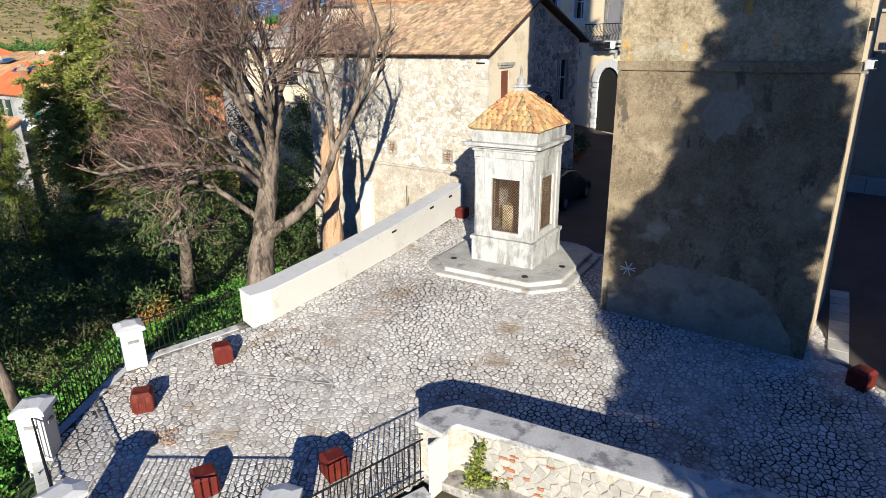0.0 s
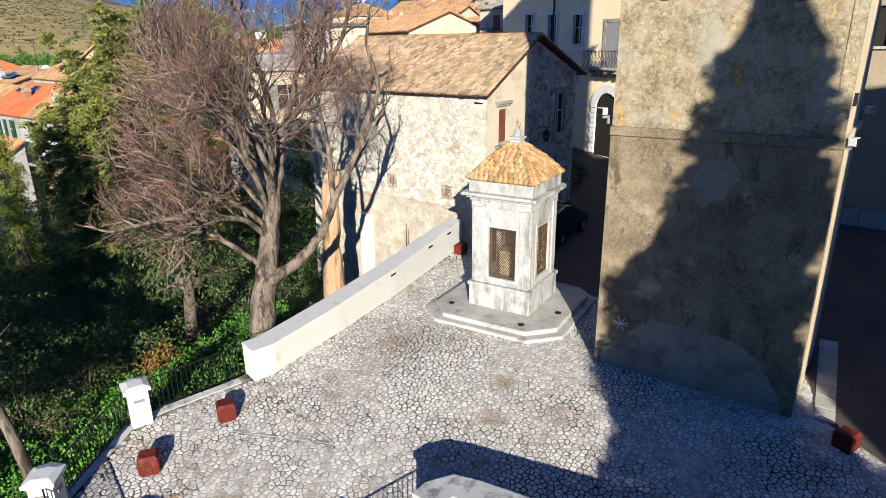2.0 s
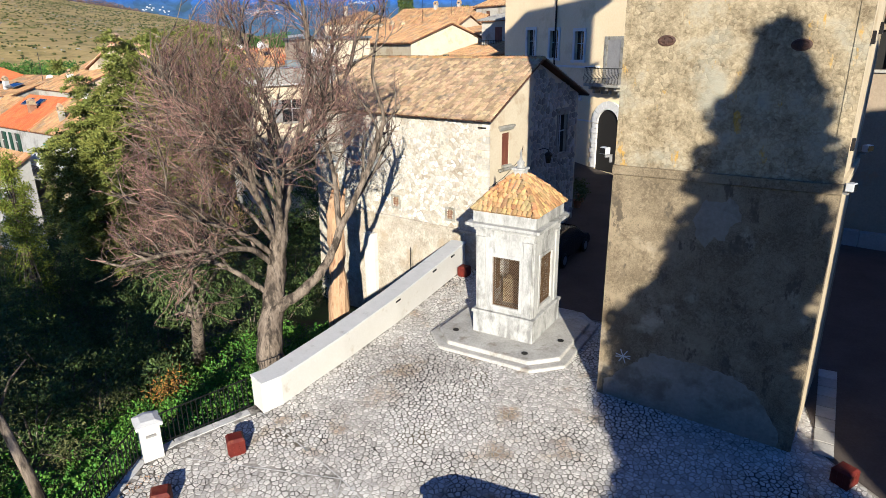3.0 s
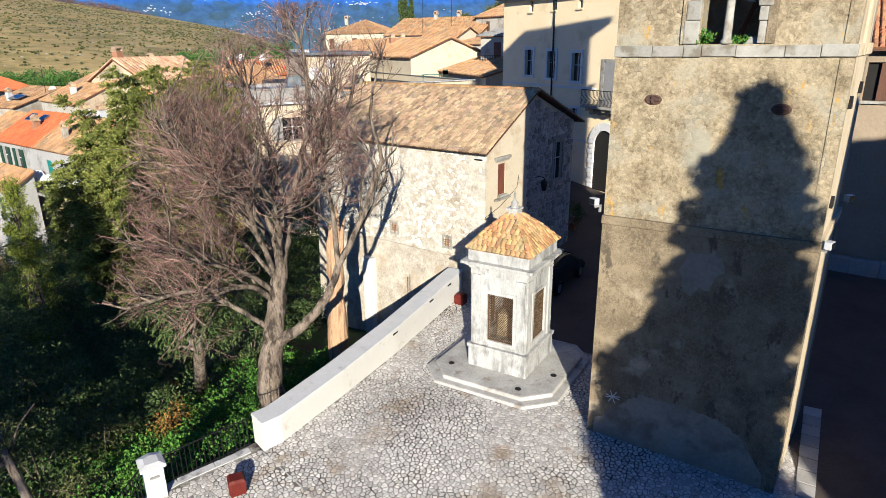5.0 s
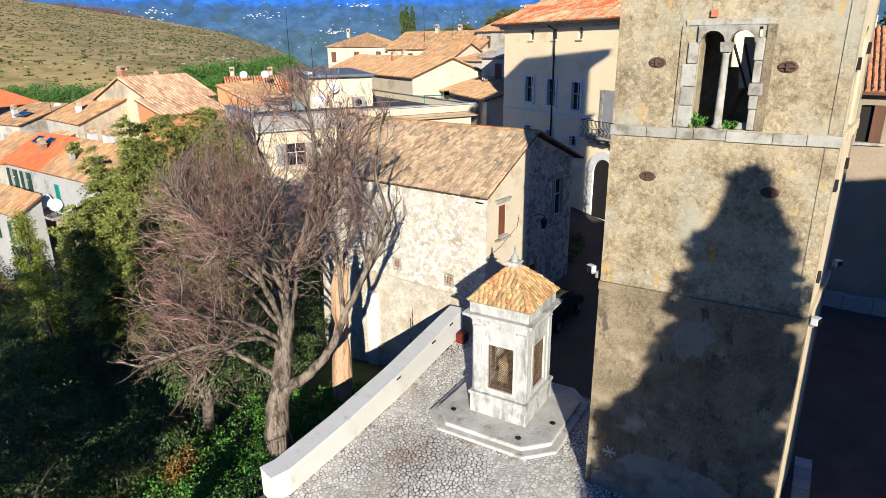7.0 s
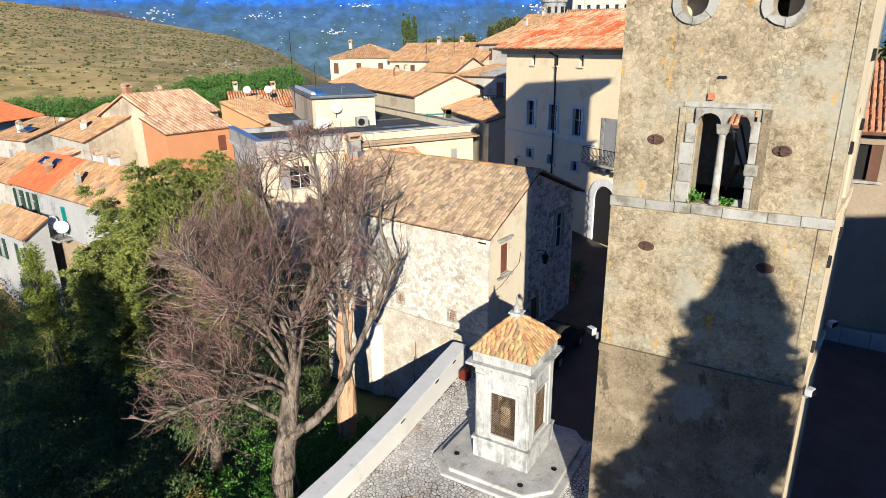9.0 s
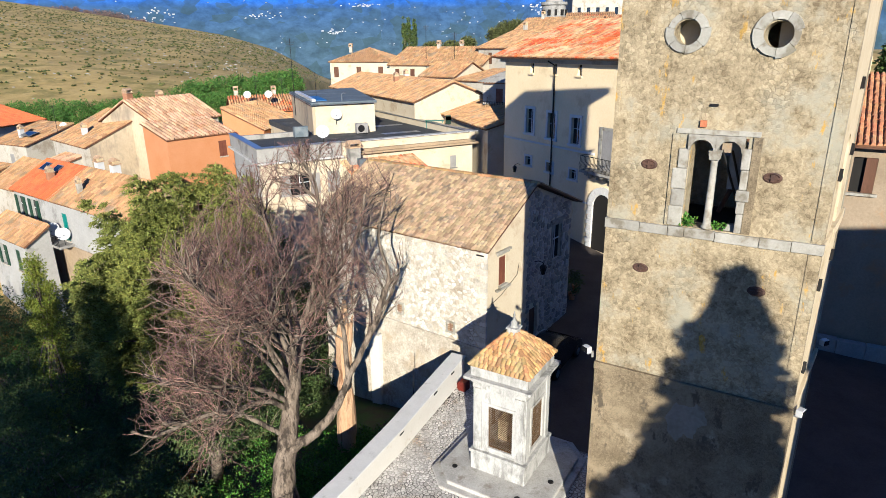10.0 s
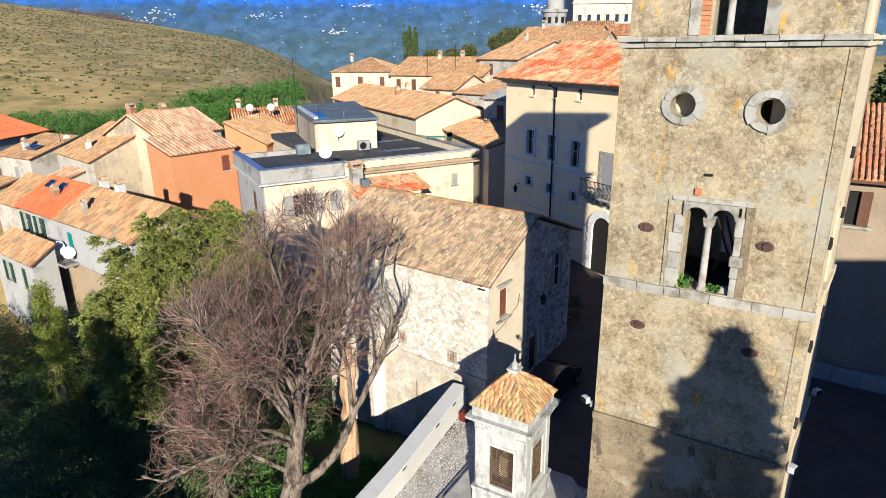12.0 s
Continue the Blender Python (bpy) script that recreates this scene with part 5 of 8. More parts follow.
grow = lambda k: [tuple(cen + (Vector(p) - cen) * k) for p in PHP]
part("roof", Acc().prism(grow(1.05), 9.46, 9.62), M_SLATEFELT, ph, "blue-grey felt roof", bevel=0.03)
part("roof_edge", Acc().prism(grow(1.06), 9.40, 9.455), M_ZINC, ph)
e0, e1 = Vector(PHP[0]), Vector(PHP[3])
uu = (e1 - e0).normalized()
sk = Matrix.Translation((e0.x, e0.y, 9.63)) @ Matrix.Rotation(math.atan2(uu.y, uu.x), 4, "Z")
part("skylight", Acc().box(0.6, 12.5, -0.45, -0.1, 0.0, 0.22, sk), M_DISH, ph, "white skylight upstand")
part("skylight_pane", Acc().box(0.8, 6.0, -1.5, -0.5, 0.0, 0.10, sk), M_BLUEFILM, ph, "blue plastic sheet on the roof")
part("vent_pipe", Acc().tube([(-9.6, 57.8, 9.62), (-9.6, 57.8, 10.2), (-9.45, 57.8, 10.3), (-9.3, 57.8, 10.2)], [0.05] * 4, 6), M_ZINC, ph)
unit = thing("air_conditioner", TB @ Matrix.Translation((11.0, 7.6, 6.76)), "grey air conditioning unit on the felt roof", "air conditioner", "roof units")
part("case", Acc().box(-0.55, 0.55, -0.25, 0.25, 0.08, 0.95), M_GREYPAINT, unit, bevel=0.03)
part("foot", Acc().box(-0.5, -0.4, -0.25, 0.25, 0, 0.08).box(0.4, 0.5, -0.25, 0.25, 0, 0.08), M_IRON, unit)
part("fan_grille", Acc().lathe([(0.32, 0), (0.32, 0.03), (0.28, 0.03), (0.06, 0.02)], 14, Matrix.Translation((-0.12, -0.251, 0.5)) @ Matrix.Rotation(math.pi / 2, 4, "X")), M_IRON, unit)
box2 = thing("air_conditioner", TB @ Matrix.Translation((5.6, 8.4, 6.76)), "dark air conditioning unit on the felt roof", "air conditioner", "roof units")
part("case", Acc().box(-0.6, 0.6, -0.3, 0.3, 0.06, 0.95), M_SLATEFELT, box2, bevel=0.03)
part("foot", Acc().box(-0.5, -0.4, -0.25, 0.25, 0, 0.06).box(0.4, 0.5, -0.25, 0.25, 0, 0.06), M_IRON, box2)
tbl = thing("garden_table", Matrix.Translation((-1.2, 60.0, 6.76)), "green plastic garden table and stacked chairs on the terrace", "table")
part("tabletop", Acc().box(-0.9, 0.9, -0.5, 0.5, 0.7, 0.75), M_TEALPAINT, tbl, bevel=0.02)
for x in (-0.8, 0.8):
    for y in (-0.4, 0.4):
        part("leg", Acc().tube([(x, y, 0), (x * 0.95, y * 0.95, 0.7)], [0.03, 0.035], 6), M_TEALPAINT, tbl)
for k in range(4):
    part("chair_shell", Acc().box(-0.25 + 1.3, 0.25 + 1.3, -0.25, 0.25, 0.4 + 0.09 * k, 0.44 + 0.09 * k).box(1.05, 1.55, 0.22, 0.26, 0.44 + 0.09 * k, 0.9 + 0.09 * k), M_GREENPAINT, tbl)


lt = thing("lean_to_roof", TB, "small orange-tiled lean-to with a pale chimney", "roof")
LT = Matrix.Translation((5.9, -3.2, 5.2)) @ Matrix.Rotation(radians(14), 4, "X")
part("roof_tiles", tile_rows(Acc(), 6.4, 3.0, LT, pitch=0.24, step=0.4, seed=71, segs=3), M_TILE_RED, lt)
part("wall", Acc().box(6.3, 11.5, -2.9, -0.46, -3, 5.15), M_CREAM, lt)
chimney(lt, 6.9, -0.9, 5.5, 1.5, M_GREYWALL, 0.85)
part("chimney", Acc().box(7.0, 7.6, -1.9, -1.3, 5.3, 6.2), M_SLATEFELT, lt, "dark metal flue box")


def dish(x, y, z, deg, r=0.45):
    d = thing("satellite_dish", base(x, y, z, deg), "white satellite dish on a short pole", "satellite dish", "satellite dishes")
    bowl = Acc()
    n = 14
    prof = [(r * k / 4, 0.10 * (k / 4) ** 2) for k in range(1, 5)]
    mm = Matrix.Translation((0, 0, 0.9)) @ Matrix.Rotation(radians(65), 4, "X")
    bowl.lathe(prof, n, mm)
    part("bowl", bowl, M_DISH, d)
    part("pole", Acc().tube([(0, 0.05, 0), (0, 0.05, 0.9)], [0.03, 0.03], 6), M_IRON, d)
    part("arm", Acc().tube([(0, 0, 0.75), (0, -0.45, 0.95)], [0.015, 0.015], 5), M_IRON, d)
    return d


dish(*(TB @ Vector((4.9, 0.1, 7.3))), 10, 0.5)
dish(-10.0, 56.55, 7.6, 20, 0.5)
dish(-31.4, 46.9, -0.2, 0, 0.6)
dish(-30.0, 45.9, -0.25, 30, 0.5)
dish(-21.6, 76.5, 8.0, 10, 0.45)
dish(-24.0, 76.0, 8.0, 10, 0.45)
dish(-46.6, 75.5, 4.6, 0, 0.45)


def mast(x, y, z, h, n=4):
    a = thing("aerial", Matrix.Translation((x, y, z)), "thin rooftop television aerial", "aerial", "aerials")
    part("pole", Acc().tube([(0, 0, 0), (0, 0, h)], [0.035, 0.025], 5), M_IRON, a)
    b = Acc()
    for k in range(n):
        b.tube([(-0.4 + 0.05 * k, 0, h - 0.2 - 0.14 * k), (0.4 - 0.05 * k, 0, h - 0.2 - 0.14 * k)], [0.014, 0.014], 4)
    part("elements", b, M_IRON, a)


for q in ((-13.5, 56.0, 8.5, 6.5, 3), (-12.8, 62.0, 8.0, 4.0, 4), (-44.0, 70.0, 5.5, 3.0, 4), (-22.0, 73.0, 8.0, 3.2, 4), (-19.5, 75.0, 8.0, 3.0, 4), (-3.0, 92, 12.5, 4.5, 5), (1.0, 90, 12.5, 3.5, 5)):
    mast(*q)

# ---- distance ----
# glowing sheet; the distance haze is painted in as a blue height ramp
back = bpy.data.materials.new("hazy_valley")
back.use_nodes = True
bt = back.node_tree
bt.nodes.remove(bt.nodes["Principled BSDF"])
em = bt.nodes.new("ShaderNodeEmission")
bt.links.new(em.outputs[0], bt.nodes["Material Output"].inputs[0])
geo = bt.nodes.new("ShaderNodeNewGeometry")
sep = bt.nodes.new("ShaderNodeSeparateXYZ")
bt.links.new(geo.outputs["Position"], sep.inputs[0])
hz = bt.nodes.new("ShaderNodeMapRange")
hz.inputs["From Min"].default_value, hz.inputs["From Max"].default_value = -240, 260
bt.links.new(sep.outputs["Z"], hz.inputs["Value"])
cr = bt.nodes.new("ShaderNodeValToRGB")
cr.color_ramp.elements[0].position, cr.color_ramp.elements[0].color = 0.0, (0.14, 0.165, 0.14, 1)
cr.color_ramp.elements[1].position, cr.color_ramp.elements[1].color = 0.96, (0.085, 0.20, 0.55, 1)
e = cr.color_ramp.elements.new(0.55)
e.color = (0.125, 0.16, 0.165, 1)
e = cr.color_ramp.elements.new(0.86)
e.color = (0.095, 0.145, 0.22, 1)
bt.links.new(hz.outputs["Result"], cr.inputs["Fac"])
nz = bt.nodes.new("ShaderNodeTexNoise")
nz.inputs["Scale"].default_value, nz.inputs["Detail"].default_value, nz.inputs["Roughness"].default_value = 0.016, 15.0, 0.72
mpb = bt.nodes.new("ShaderNodeMapping")
mpb.inputs["Scale"].default_value = (1, 1, 1.3)
bt.links.new(geo.outputs["Position"], mpb.inputs["Vector"])
bt.links.new(mpb.outputs["Vector"], nz.inputs["Vector"])
mr = bt.nodes.new("ShaderNodeMapRange")
mr.inputs["From Min"].default_value, mr.inputs["From Max"].default_value = 0.36, 0.66
mr.inputs["To Min"].default_value, mr.inputs["To Max"].default_value = 0.7, 1.32
bt.links.new(nz.outputs["Fac"], mr.inputs["Value"])
mm = bt.nodes.new("ShaderNodeMix")
mm.data_type, mm.blend_type = "RGBA", "MULTIPLY"
mm.inputs["Factor"].default_value = 1.0
bt.links.new(cr.outputs["Color"], mm.inputs["A"])
bt.links.new(mr.outputs["Result"], mm.inputs["B"])
field = bt.nodes.new("ShaderNodeTexVoronoi")
field.inputs["Scale"].default_value = 0.016
bt.links.new(mpb.outputs["Vector"], field.inputs["Vector"])
fv = bt.nodes.new("ShaderNodeRGBToBW")
bt.links.new(field.outputs["Color"], fv.inputs["Color"])
fr_ = bt.nodes.new("ShaderNodeMapRange")
fr_.inputs["From Min"].default_value, fr_.inputs["From Max"].default_value = 0.4, 0.8
fr_.inputs["To Max"].default_value = 0.55
bt.links.new(fv.outputs["Val"], fr_.inputs["Value"])
woods = bt.nodes.new("ShaderNodeMix")
woods.data_type = "RGBA"
woods.inputs["B"].default_value = (0.085, 0.105, 0.07, 1)
bt.links.new(fr_.outputs["Result"], woods.inputs["Factor"])
bt.links.new(mm.outputs["Result"], woods.inputs["A"])
bt.links.new(woods.outputs["Result"], em.inputs["Color"])
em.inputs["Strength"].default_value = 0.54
bd = Acc()
for i in range(61):
    az = radians(-75 + 2.5 * i)
    for r, z in ((2900, -420), (3000, -200), (3100, -60), (3250, 100), (3400, 250 + 40 * math.sin(i * 0.7)), (3500, 330 + 60 * math.sin(i * 0.55 + 1))):
        bd.v.append((r * math.sin(az), r * math.cos(az), z))
bd.f = [(i * 6 + k, (i + 1) * 6 + k, (i + 1) * 6 + k + 1, i * 6 + k + 1) for i in range(60) for k in range(5)]
solid("backdrop", bd, back, "glowing backdrop of far valley slopes with blue haze painted in", "backdrop", kind="structure", smooth=True)

# far white hamlets in the valley
ham = Acc()
rg = random.Random(5)


def hamlet(az, el, n, sa, se, s0, s1):
    for _ in range(n):
        a, b = radians(az + rg.gauss(0, sa)), radians(el + rg.gauss(0, se))
        r = 2820.0
        x, y, z = r * math.sin(a), r * math.cos(a), 16 + r * math.tan(b)
        w, h = rg.uniform(s0, s1) * 0.75, rg.uniform(s0, s1) * 0.4
        ham.box(-w / 2, w / 2, -3, 3, 0, h, base(x, y, z, -math.degrees(a)))


for q in ((-25.0, 2.1, 30, 1.1, 0.22, 5, 11), (-23.6, 2.5, 14, 0.5, 0.2, 6, 12), (-15.5, 2.4, 24, 1.3, 0.15, 5, 10), (-9.8, 1.1, 20, 0.5, 0.12, 5, 14), (-7.2, 3.2, 22, 0.9, 0.1, 5, 12), (-18, 3.6, 20, 3.0, 0.2, 4, 9),
          (8.0, 2.8, 34, 0.9, 0.3, 5, 14), (-14, 0.6, 16, 4.5, 0.9, 4, 8), (-4, 1.2, 36, 5.5, 1.2, 4, 9), (2, 0.6, 20, 3.5, 1.2, 4, 8)):
    hamlet(*q)
M_HAM = mat("far_white_walls", (0.42, 0.43, 0.46), (0.58, 0.59, 0.62), s1=0.01, s2=0.1, bump=0)
solid("far_hamlets", ham, M_HAM, "tiny white houses scattered over the far valley", "houses", kind="stuff")

# pale stones and shrubs on the hill
hs, hb = Acc(), Acc()
clus = [(rg.uniform(130, 400), rg.uniform(0.23, 0.75)) for _ in range(34)]
for _ in range(700):
    y, q = rg.choice(clus)
    y += rg.gauss(0, 7)
    x = -y * q + rg.gauss(0, 9)
    s = rg.choice((0.12, 0.15, 0.2, 0.25, 0.35))
    hs.lathe([(0.6 * s, -0.2), (s, 0.15 * s), (0.7 * s, 0.5 * s)], 5, Matrix.Translation((x, y, land_z(x, y))) @ Matrix.Diagonal((rg.uniform(0.7, 1.8), 1, 1, 1)))
for _ in range(3600):
    y = 125 + 285 * rg.random() ** 0.7
    x = -y * rg.uniform(0.2, 0.75)
    s = rg.uniform(0.2, 0.55)
    for _k in range(2):
        hb.lathe([(0.4 * s, 0), (0.7 * s, 0.4 * s), (0.25 * s, 0.8 * s)], 5, Matrix.Translation((x + rg.uniform(-1, 1) * s, y + rg.uniform(-1, 1) * s, land_z(x, y))))
solid("hill_stones", hs, M_GREYWALL, "pale limestone outcrops scattered on the grassy hill", "stones", kind="stuff")
solid("hill_shrubs", hb, M_LEAF_OLIVE, "low olive-green shrubs dotted over the hill", "shrubs", kind="stuff")

# ---- plants ----
rgp = np.random.RandomState(11)


def leaves(acc, centres, radii, per, length, width, up=0.0, droop=0.0, flat=False, rng=rgp):
    """Many small folded leaves in round clumps."""
    c = np.repeat(np.asarray(centres, float), per, axis=0)
    r = np.repeat(np.asarray(radii, float), per)[:, None]
    n = len(c)
    d = rng.normal(size=(n, 3))
    d /= np.linalg.norm(d, axis=1)[:, None] + 1e-9
    p = c + d * r * (rng.uniform(0.25, 1.0, (n, 1)) ** 0.6) * ((1, 1, 0.35) if flat else (1, 1, 0.8))
    ax = d * 0.8 + rng.normal(size=(n, 3)) * 0.6 + (0, 0, up - droop)
    ax /= np.linalg.norm(ax, axis=1)[:, None] + 1e-9
    sd = np.cross(ax, rng.normal(size=(n, 3)))
    sd /= np.linalg.norm(sd, axis=1)[:, None] + 1e-9
    nm = np.cross(ax, sd)
    k = rng.uniform(0.6, 1.3, (n, 1))
    L_, W_ = length * k, width * k
    v = np.stack([p, p + ax * L_ * 0.5 + sd * W_ * 0.5 + nm * W_ * 0.2, p + ax * L_, p + ax * L_ * 0.5 - sd * W_ * 0.5 + nm * W_ * 0.2], 1).reshape(-1, 3)
    m = len(acc.v)
    acc.v += v.tolist()
    q = (np.arange(n) * 4 + m)[:, None] + (0, 1, 2, 3)
    acc.f += [tuple(t) for t in q.tolist()]
    return acc


def crown_points(n, centre, size, lump=0.35, inner=0.25, cone=0.0, seed=0):
    """Clump centres near the surface of a lumpy crown. cone: how far it narrows upward."""
    rng = np.random.RandomState(seed)
    out = []
    while len(out) < n:
        d = rng.normal(size=3)
        d /= np.linalg.norm(d)
        k = 1 + lump * noise.noise(Vector(d * 2.1) + Vector((seed, 0, 0))) * 1.6
        k *= 1 - inner * rng.uniform(0, 1) ** 2
        s = 1.0
        if cone:
            h = (d[2] + 1) / 2
            s = 1 - cone * h
        out.append((centre[0] + d[0] * size[0] * k * s, centre[1] + d[1] * size[1] * k * s, centre[2] + d[2] * size[2] * k))
    return out


CROWN_LEFT = ((1.0, 2.7, 4.8, 6.5, 8.2, 9.9, 11.4), (-8.9, -10.3, -10.1, -9.7, -8.7, -6.9, -4.8))
CROWN_RIGHT = ((1.0, 3.0, 4.5, 6.0, 7.5, 9.0, 10.4, 11.5), (-5.2, -3.9, -2.6, -1.9, -1.6, -1.5, -1.9, -3.4))


def sprout(accs, p, d, length, r, level, rng, base_at):
    """Grow one bent branch, light-seeking at its end, and what springs from it."""
    edge = rng.gauss(0, 1)
    segs, sides = ((7, 6), (6, 5), (5, 4), (4, 3), (3, 3))[level]
    pts, rad, d = [Vector(p)], [r], Vector(d).normalized()
    bend = Vector((rng.gauss(0, 1), rng.gauss(0, 1), rng.gauss(0, 0.7))) * (0.16 if level < 3 else 0.22)
    for i in range(segs):
        if i == segs // 2:
            bend = -bend * rng.uniform(0.3, 1.3)
        d = (d + bend + Vector((rng.gauss(0, 0.13), rng.gauss(0, 0.13), rng.gauss(0, 0.13) + 0.07))).normalized()
        q = pts[-1] + d * length / segs
        w = q + base_at
        if w.z > 11.5 or w.z < 0.9 or w.y < 14.9 or w.x + 0.45 * edge < np.interp(w.z, *CROWN_LEFT) * (w.y + 2.0) / 20.5 or w.x - 0.35 * edge > np.interp(w.z, *CROWN_RIGHT):
            if i < 2:
                return
            break
        pts.append(q)
        rad.append(r * (1 - 0.62 * (i + 1) / segs))
    accs[min(level, 3)].tube(pts, rad, sides, cap=False)
    if level >= 4:
        return
    n = (6, 5, 4, 3)[level]
    for i in range(n):
        k = (0.2 + 0.8 * (i + rng.random()) / n) * (len(pts) - 1)
        j = min(int(k), len(pts) - 2)
        t = (pts[j + 1] - pts[j]).normalized()
        o = t.orthogonal().normalized()
        o.rotate(Matrix.Rotation(rng.uniform(0, 6.283), 3, t))
        a = rng.uniform(0.4, 0.95)
        sprout(accs, pts[j].lerp(pts[j + 1], k - j), t * math.cos(a) + o * math.sin(a) + Vector((0, -0.03, 0.1)), length * rng.uniform(0.48, 0.78), max(rad[j] * rng.uniform(0.45, 0.62), (0.03, 0.019, 0.0105, 0.0068)[level]), level + 1, rng, base_at)


def bare_tree():
    foot = Vector((-5.6, 18.3, -1.7))
    t = thing("bare_tree", Matrix.Translation(foot), "large leafless tree with forked lichened grey trunk", "tree")
    rng = random.Random(21)
    at = lambda *p: Vector(p) - foot

    def bent(path, r0, r1, sides, lumpy=0.06):
        """A limb through the points of a path, with knots and an uneven girth."""
        pts, rad = [], []
        for i in range(len(path) - 1):
            p0, p1, p2, p3 = (path[min(max(q, 0), len(path) - 1)] for q in (i - 1, i, i + 1, i + 2))
            for j in range(4):
                k = j / 4
                pts.append(0.5 * (2 * p1 + (p2 - p0) * k + (2 * p0 - 5 * p1 + 4 * p2 - p3) * k * k + (3 * p1 - p0 - 3 * p2 + p3) * k ** 3))
        pts.append(path[-1])
        n = len(pts) - 1
        for i in range(n + 1):
            rad.append((r0 + (r1 - r0) * (i / n) ** 0.8) * (1 + rng.uniform(-lumpy, lumpy)))
            if 0 < i < n:
                pts[i] = pts[i] + Vector((rng.gauss(0, 0.2), rng.gauss(0, 0.2), 0)) * min(rad[i], 0.14)
        return pts, rad

    pts, rad = bent([at(-5.72, 17.9, -3.0), at(-5.82, 18.1, -1.6), at(-5.85, 18.25, -0.6), at(-5.75, 18.5, 0.35), at(-5.64, 18.8, 1.38), at(-5.5, 19.0, 2.24), at(-5.32, 19.0, 3.3), at(-5.08, 19.0, 4.5), at(-4.98, 19.0, 5.07)], 0.56, 0.17, 12, 0.03)
    part("trunk", Acc().tube(pts, rad, 12), M_BARK, t, smooth=True)
    starts = [
        ((-5.72, 18.5, 0.65), [(-5.27, 18.5, 0.98), (-4.75, 18.6, 1.32), (-4.24, 18.8, 1.75), (-3.85, 19.1, 2.29), (-3.46, 19.3, 3.23), (-3.06, 19.5, 3.98), (-2.45, 19.8, 5.24), (-2.16, 20.0, 6.23)], 0.24),
        ((-5.75, 18.75, 1.15), [(-6.43, 18.4, 1.95), (-7.2, 18.2, 2.5), (-7.7, 18.1, 2.55), (-7.95, 18.0, 2.25), (-7.95, 18.0, 1.8), (-8.5, 17.9, 1.25)], 0.12),
        ((-5.6, 18.9, 2.2), [(-6.1, 18.2, 2.95), (-6.8, 17.4, 3.15), (-7.5, 16.7, 3.4), (-8.2, 16.0, 3.4), (-8.7, 15.6, 3.35)], 0.13),
        ((-5.55, 18.9, 2.5), [(-6.2, 18.0, 3.5), (-7.0, 17.0, 4.2), (-7.7, 16.2, 4.8), (-8.3, 15.7, 5.1)], 0.12),
        ((-5.4, 19.0, 2.9), [(-5.6, 18.0, 4.6), (-5.6, 17.2, 5.8), (-6.1, 16.6, 6.9), (-7.0, 16.3, 7.8)], 0.13),
        ((-5.35, 19.0, 3.2), [(-6.4, 19.0, 5.1), (-7.5, 18.8, 6.5), (-8.4, 18.6, 7.4)], 0.12),
        ((-5.45, 19.0, 2.8), [(-6.6, 19.6, 3.9), (-8.0, 20.0, 4.7), (-9.0, 20.2, 5.3)], 0.11),
        ((-5.18, 19.0, 3.99), [(-5.67, 18.6, 5.35), (-6.08, 18.2, 6.3), (-6.6, 17.8, 7.6)], 0.13),
        ((-5.25, 19.0, 3.6), [(-6.1, 19.4, 4.8), (-7.4, 19.9, 5.7), (-8.7, 20.3, 6.2), (-9.6, 20.6, 6.5)], 0.13),
        ((-5.0, 19.0, 4.9), [(-4.69, 19.2, 5.95), (-4.3, 19.5, 7.3), (-4.1, 19.6, 8.8), (-4.2, 19.6, 10.2)], 0.15),
        ((-4.98, 19.0, 4.99), [(-4.49, 19.4, 5.94), (-3.82, 19.8, 6.9), (-3.0, 20.2, 8.2), (-2.7, 20.3, 9.6)], 0.14),
        ((-5.0, 19.0, 5.0), [(-5.3, 19.6, 6.4), (-5.8, 20.0, 7.7), (-6.2, 20.3, 8.9)], 0.13),
        ((-5.3, 19.0, 3.4), [(-5.0, 18.2, 4.6), (-4.9, 17.5, 5.8), (-5.3, 17.0, 6.8)], 0.11),
        ((-3.46, 19.3, 3.23), [(-3.6, 19.6, 5.0), (-3.9, 20.0, 6.8), (-3.5, 20.3, 8.6)], 0.13),
        ((-2.45, 19.8, 5.2), [(-2.0, 20.2, 6.6), (-2.3, 20.4, 8.0), (-2.1, 20.6, 9.2)], 0.11),
        ((-3.06, 19.5, 3.98), [(-2.4, 20.5, 4.9), (-1.9, 21.2, 6.0)], 0.10),
        ((-5.5, 19.1, 2.2), [(-5.5, 20.2, 3.4), (-5.9, 21.2, 4.8), (-6.2, 22.0, 6.2)], 0.14),
    ]
    accs = [Acc(), Acc(), Acc(), Acc()]
    for a, path, r in starts:
        pts, rad = bent([at(*a)] + [at(*p) for p in path], r * (0.8 if r < 0.2 else 0.92), r * 0.34, 8)
        part("limb", Acc().tube(pts, rad, 8, cap=False), M_BARK, t, smooth=True)
        left, right = path[-1][0] < -7.5, path[-1][0] > -2.6
        n = len(pts)
        for i in range(3, n):
            wz = pts[i].z + foot.z
            if wz < (1.9 if left else 4.4) or rng.random() < (0.42 if right else 0.24):
                continue
            tdir = (pts[i] - pts[i - 1]).normalized()
            for _ in range(1 if i < n - 1 else 4):
                o = tdir.orthogonal().normalized()
                o.rotate(Matrix.Rotation(rng.uniform(0, 6.283), 3, tdir))
                a_ = rng.uniform(0.3, 1.0)
                d = tdir * math.cos(a_) + o * math.sin(a_) + Vector((-0.15 if left else 0.0, 0, 0.12))
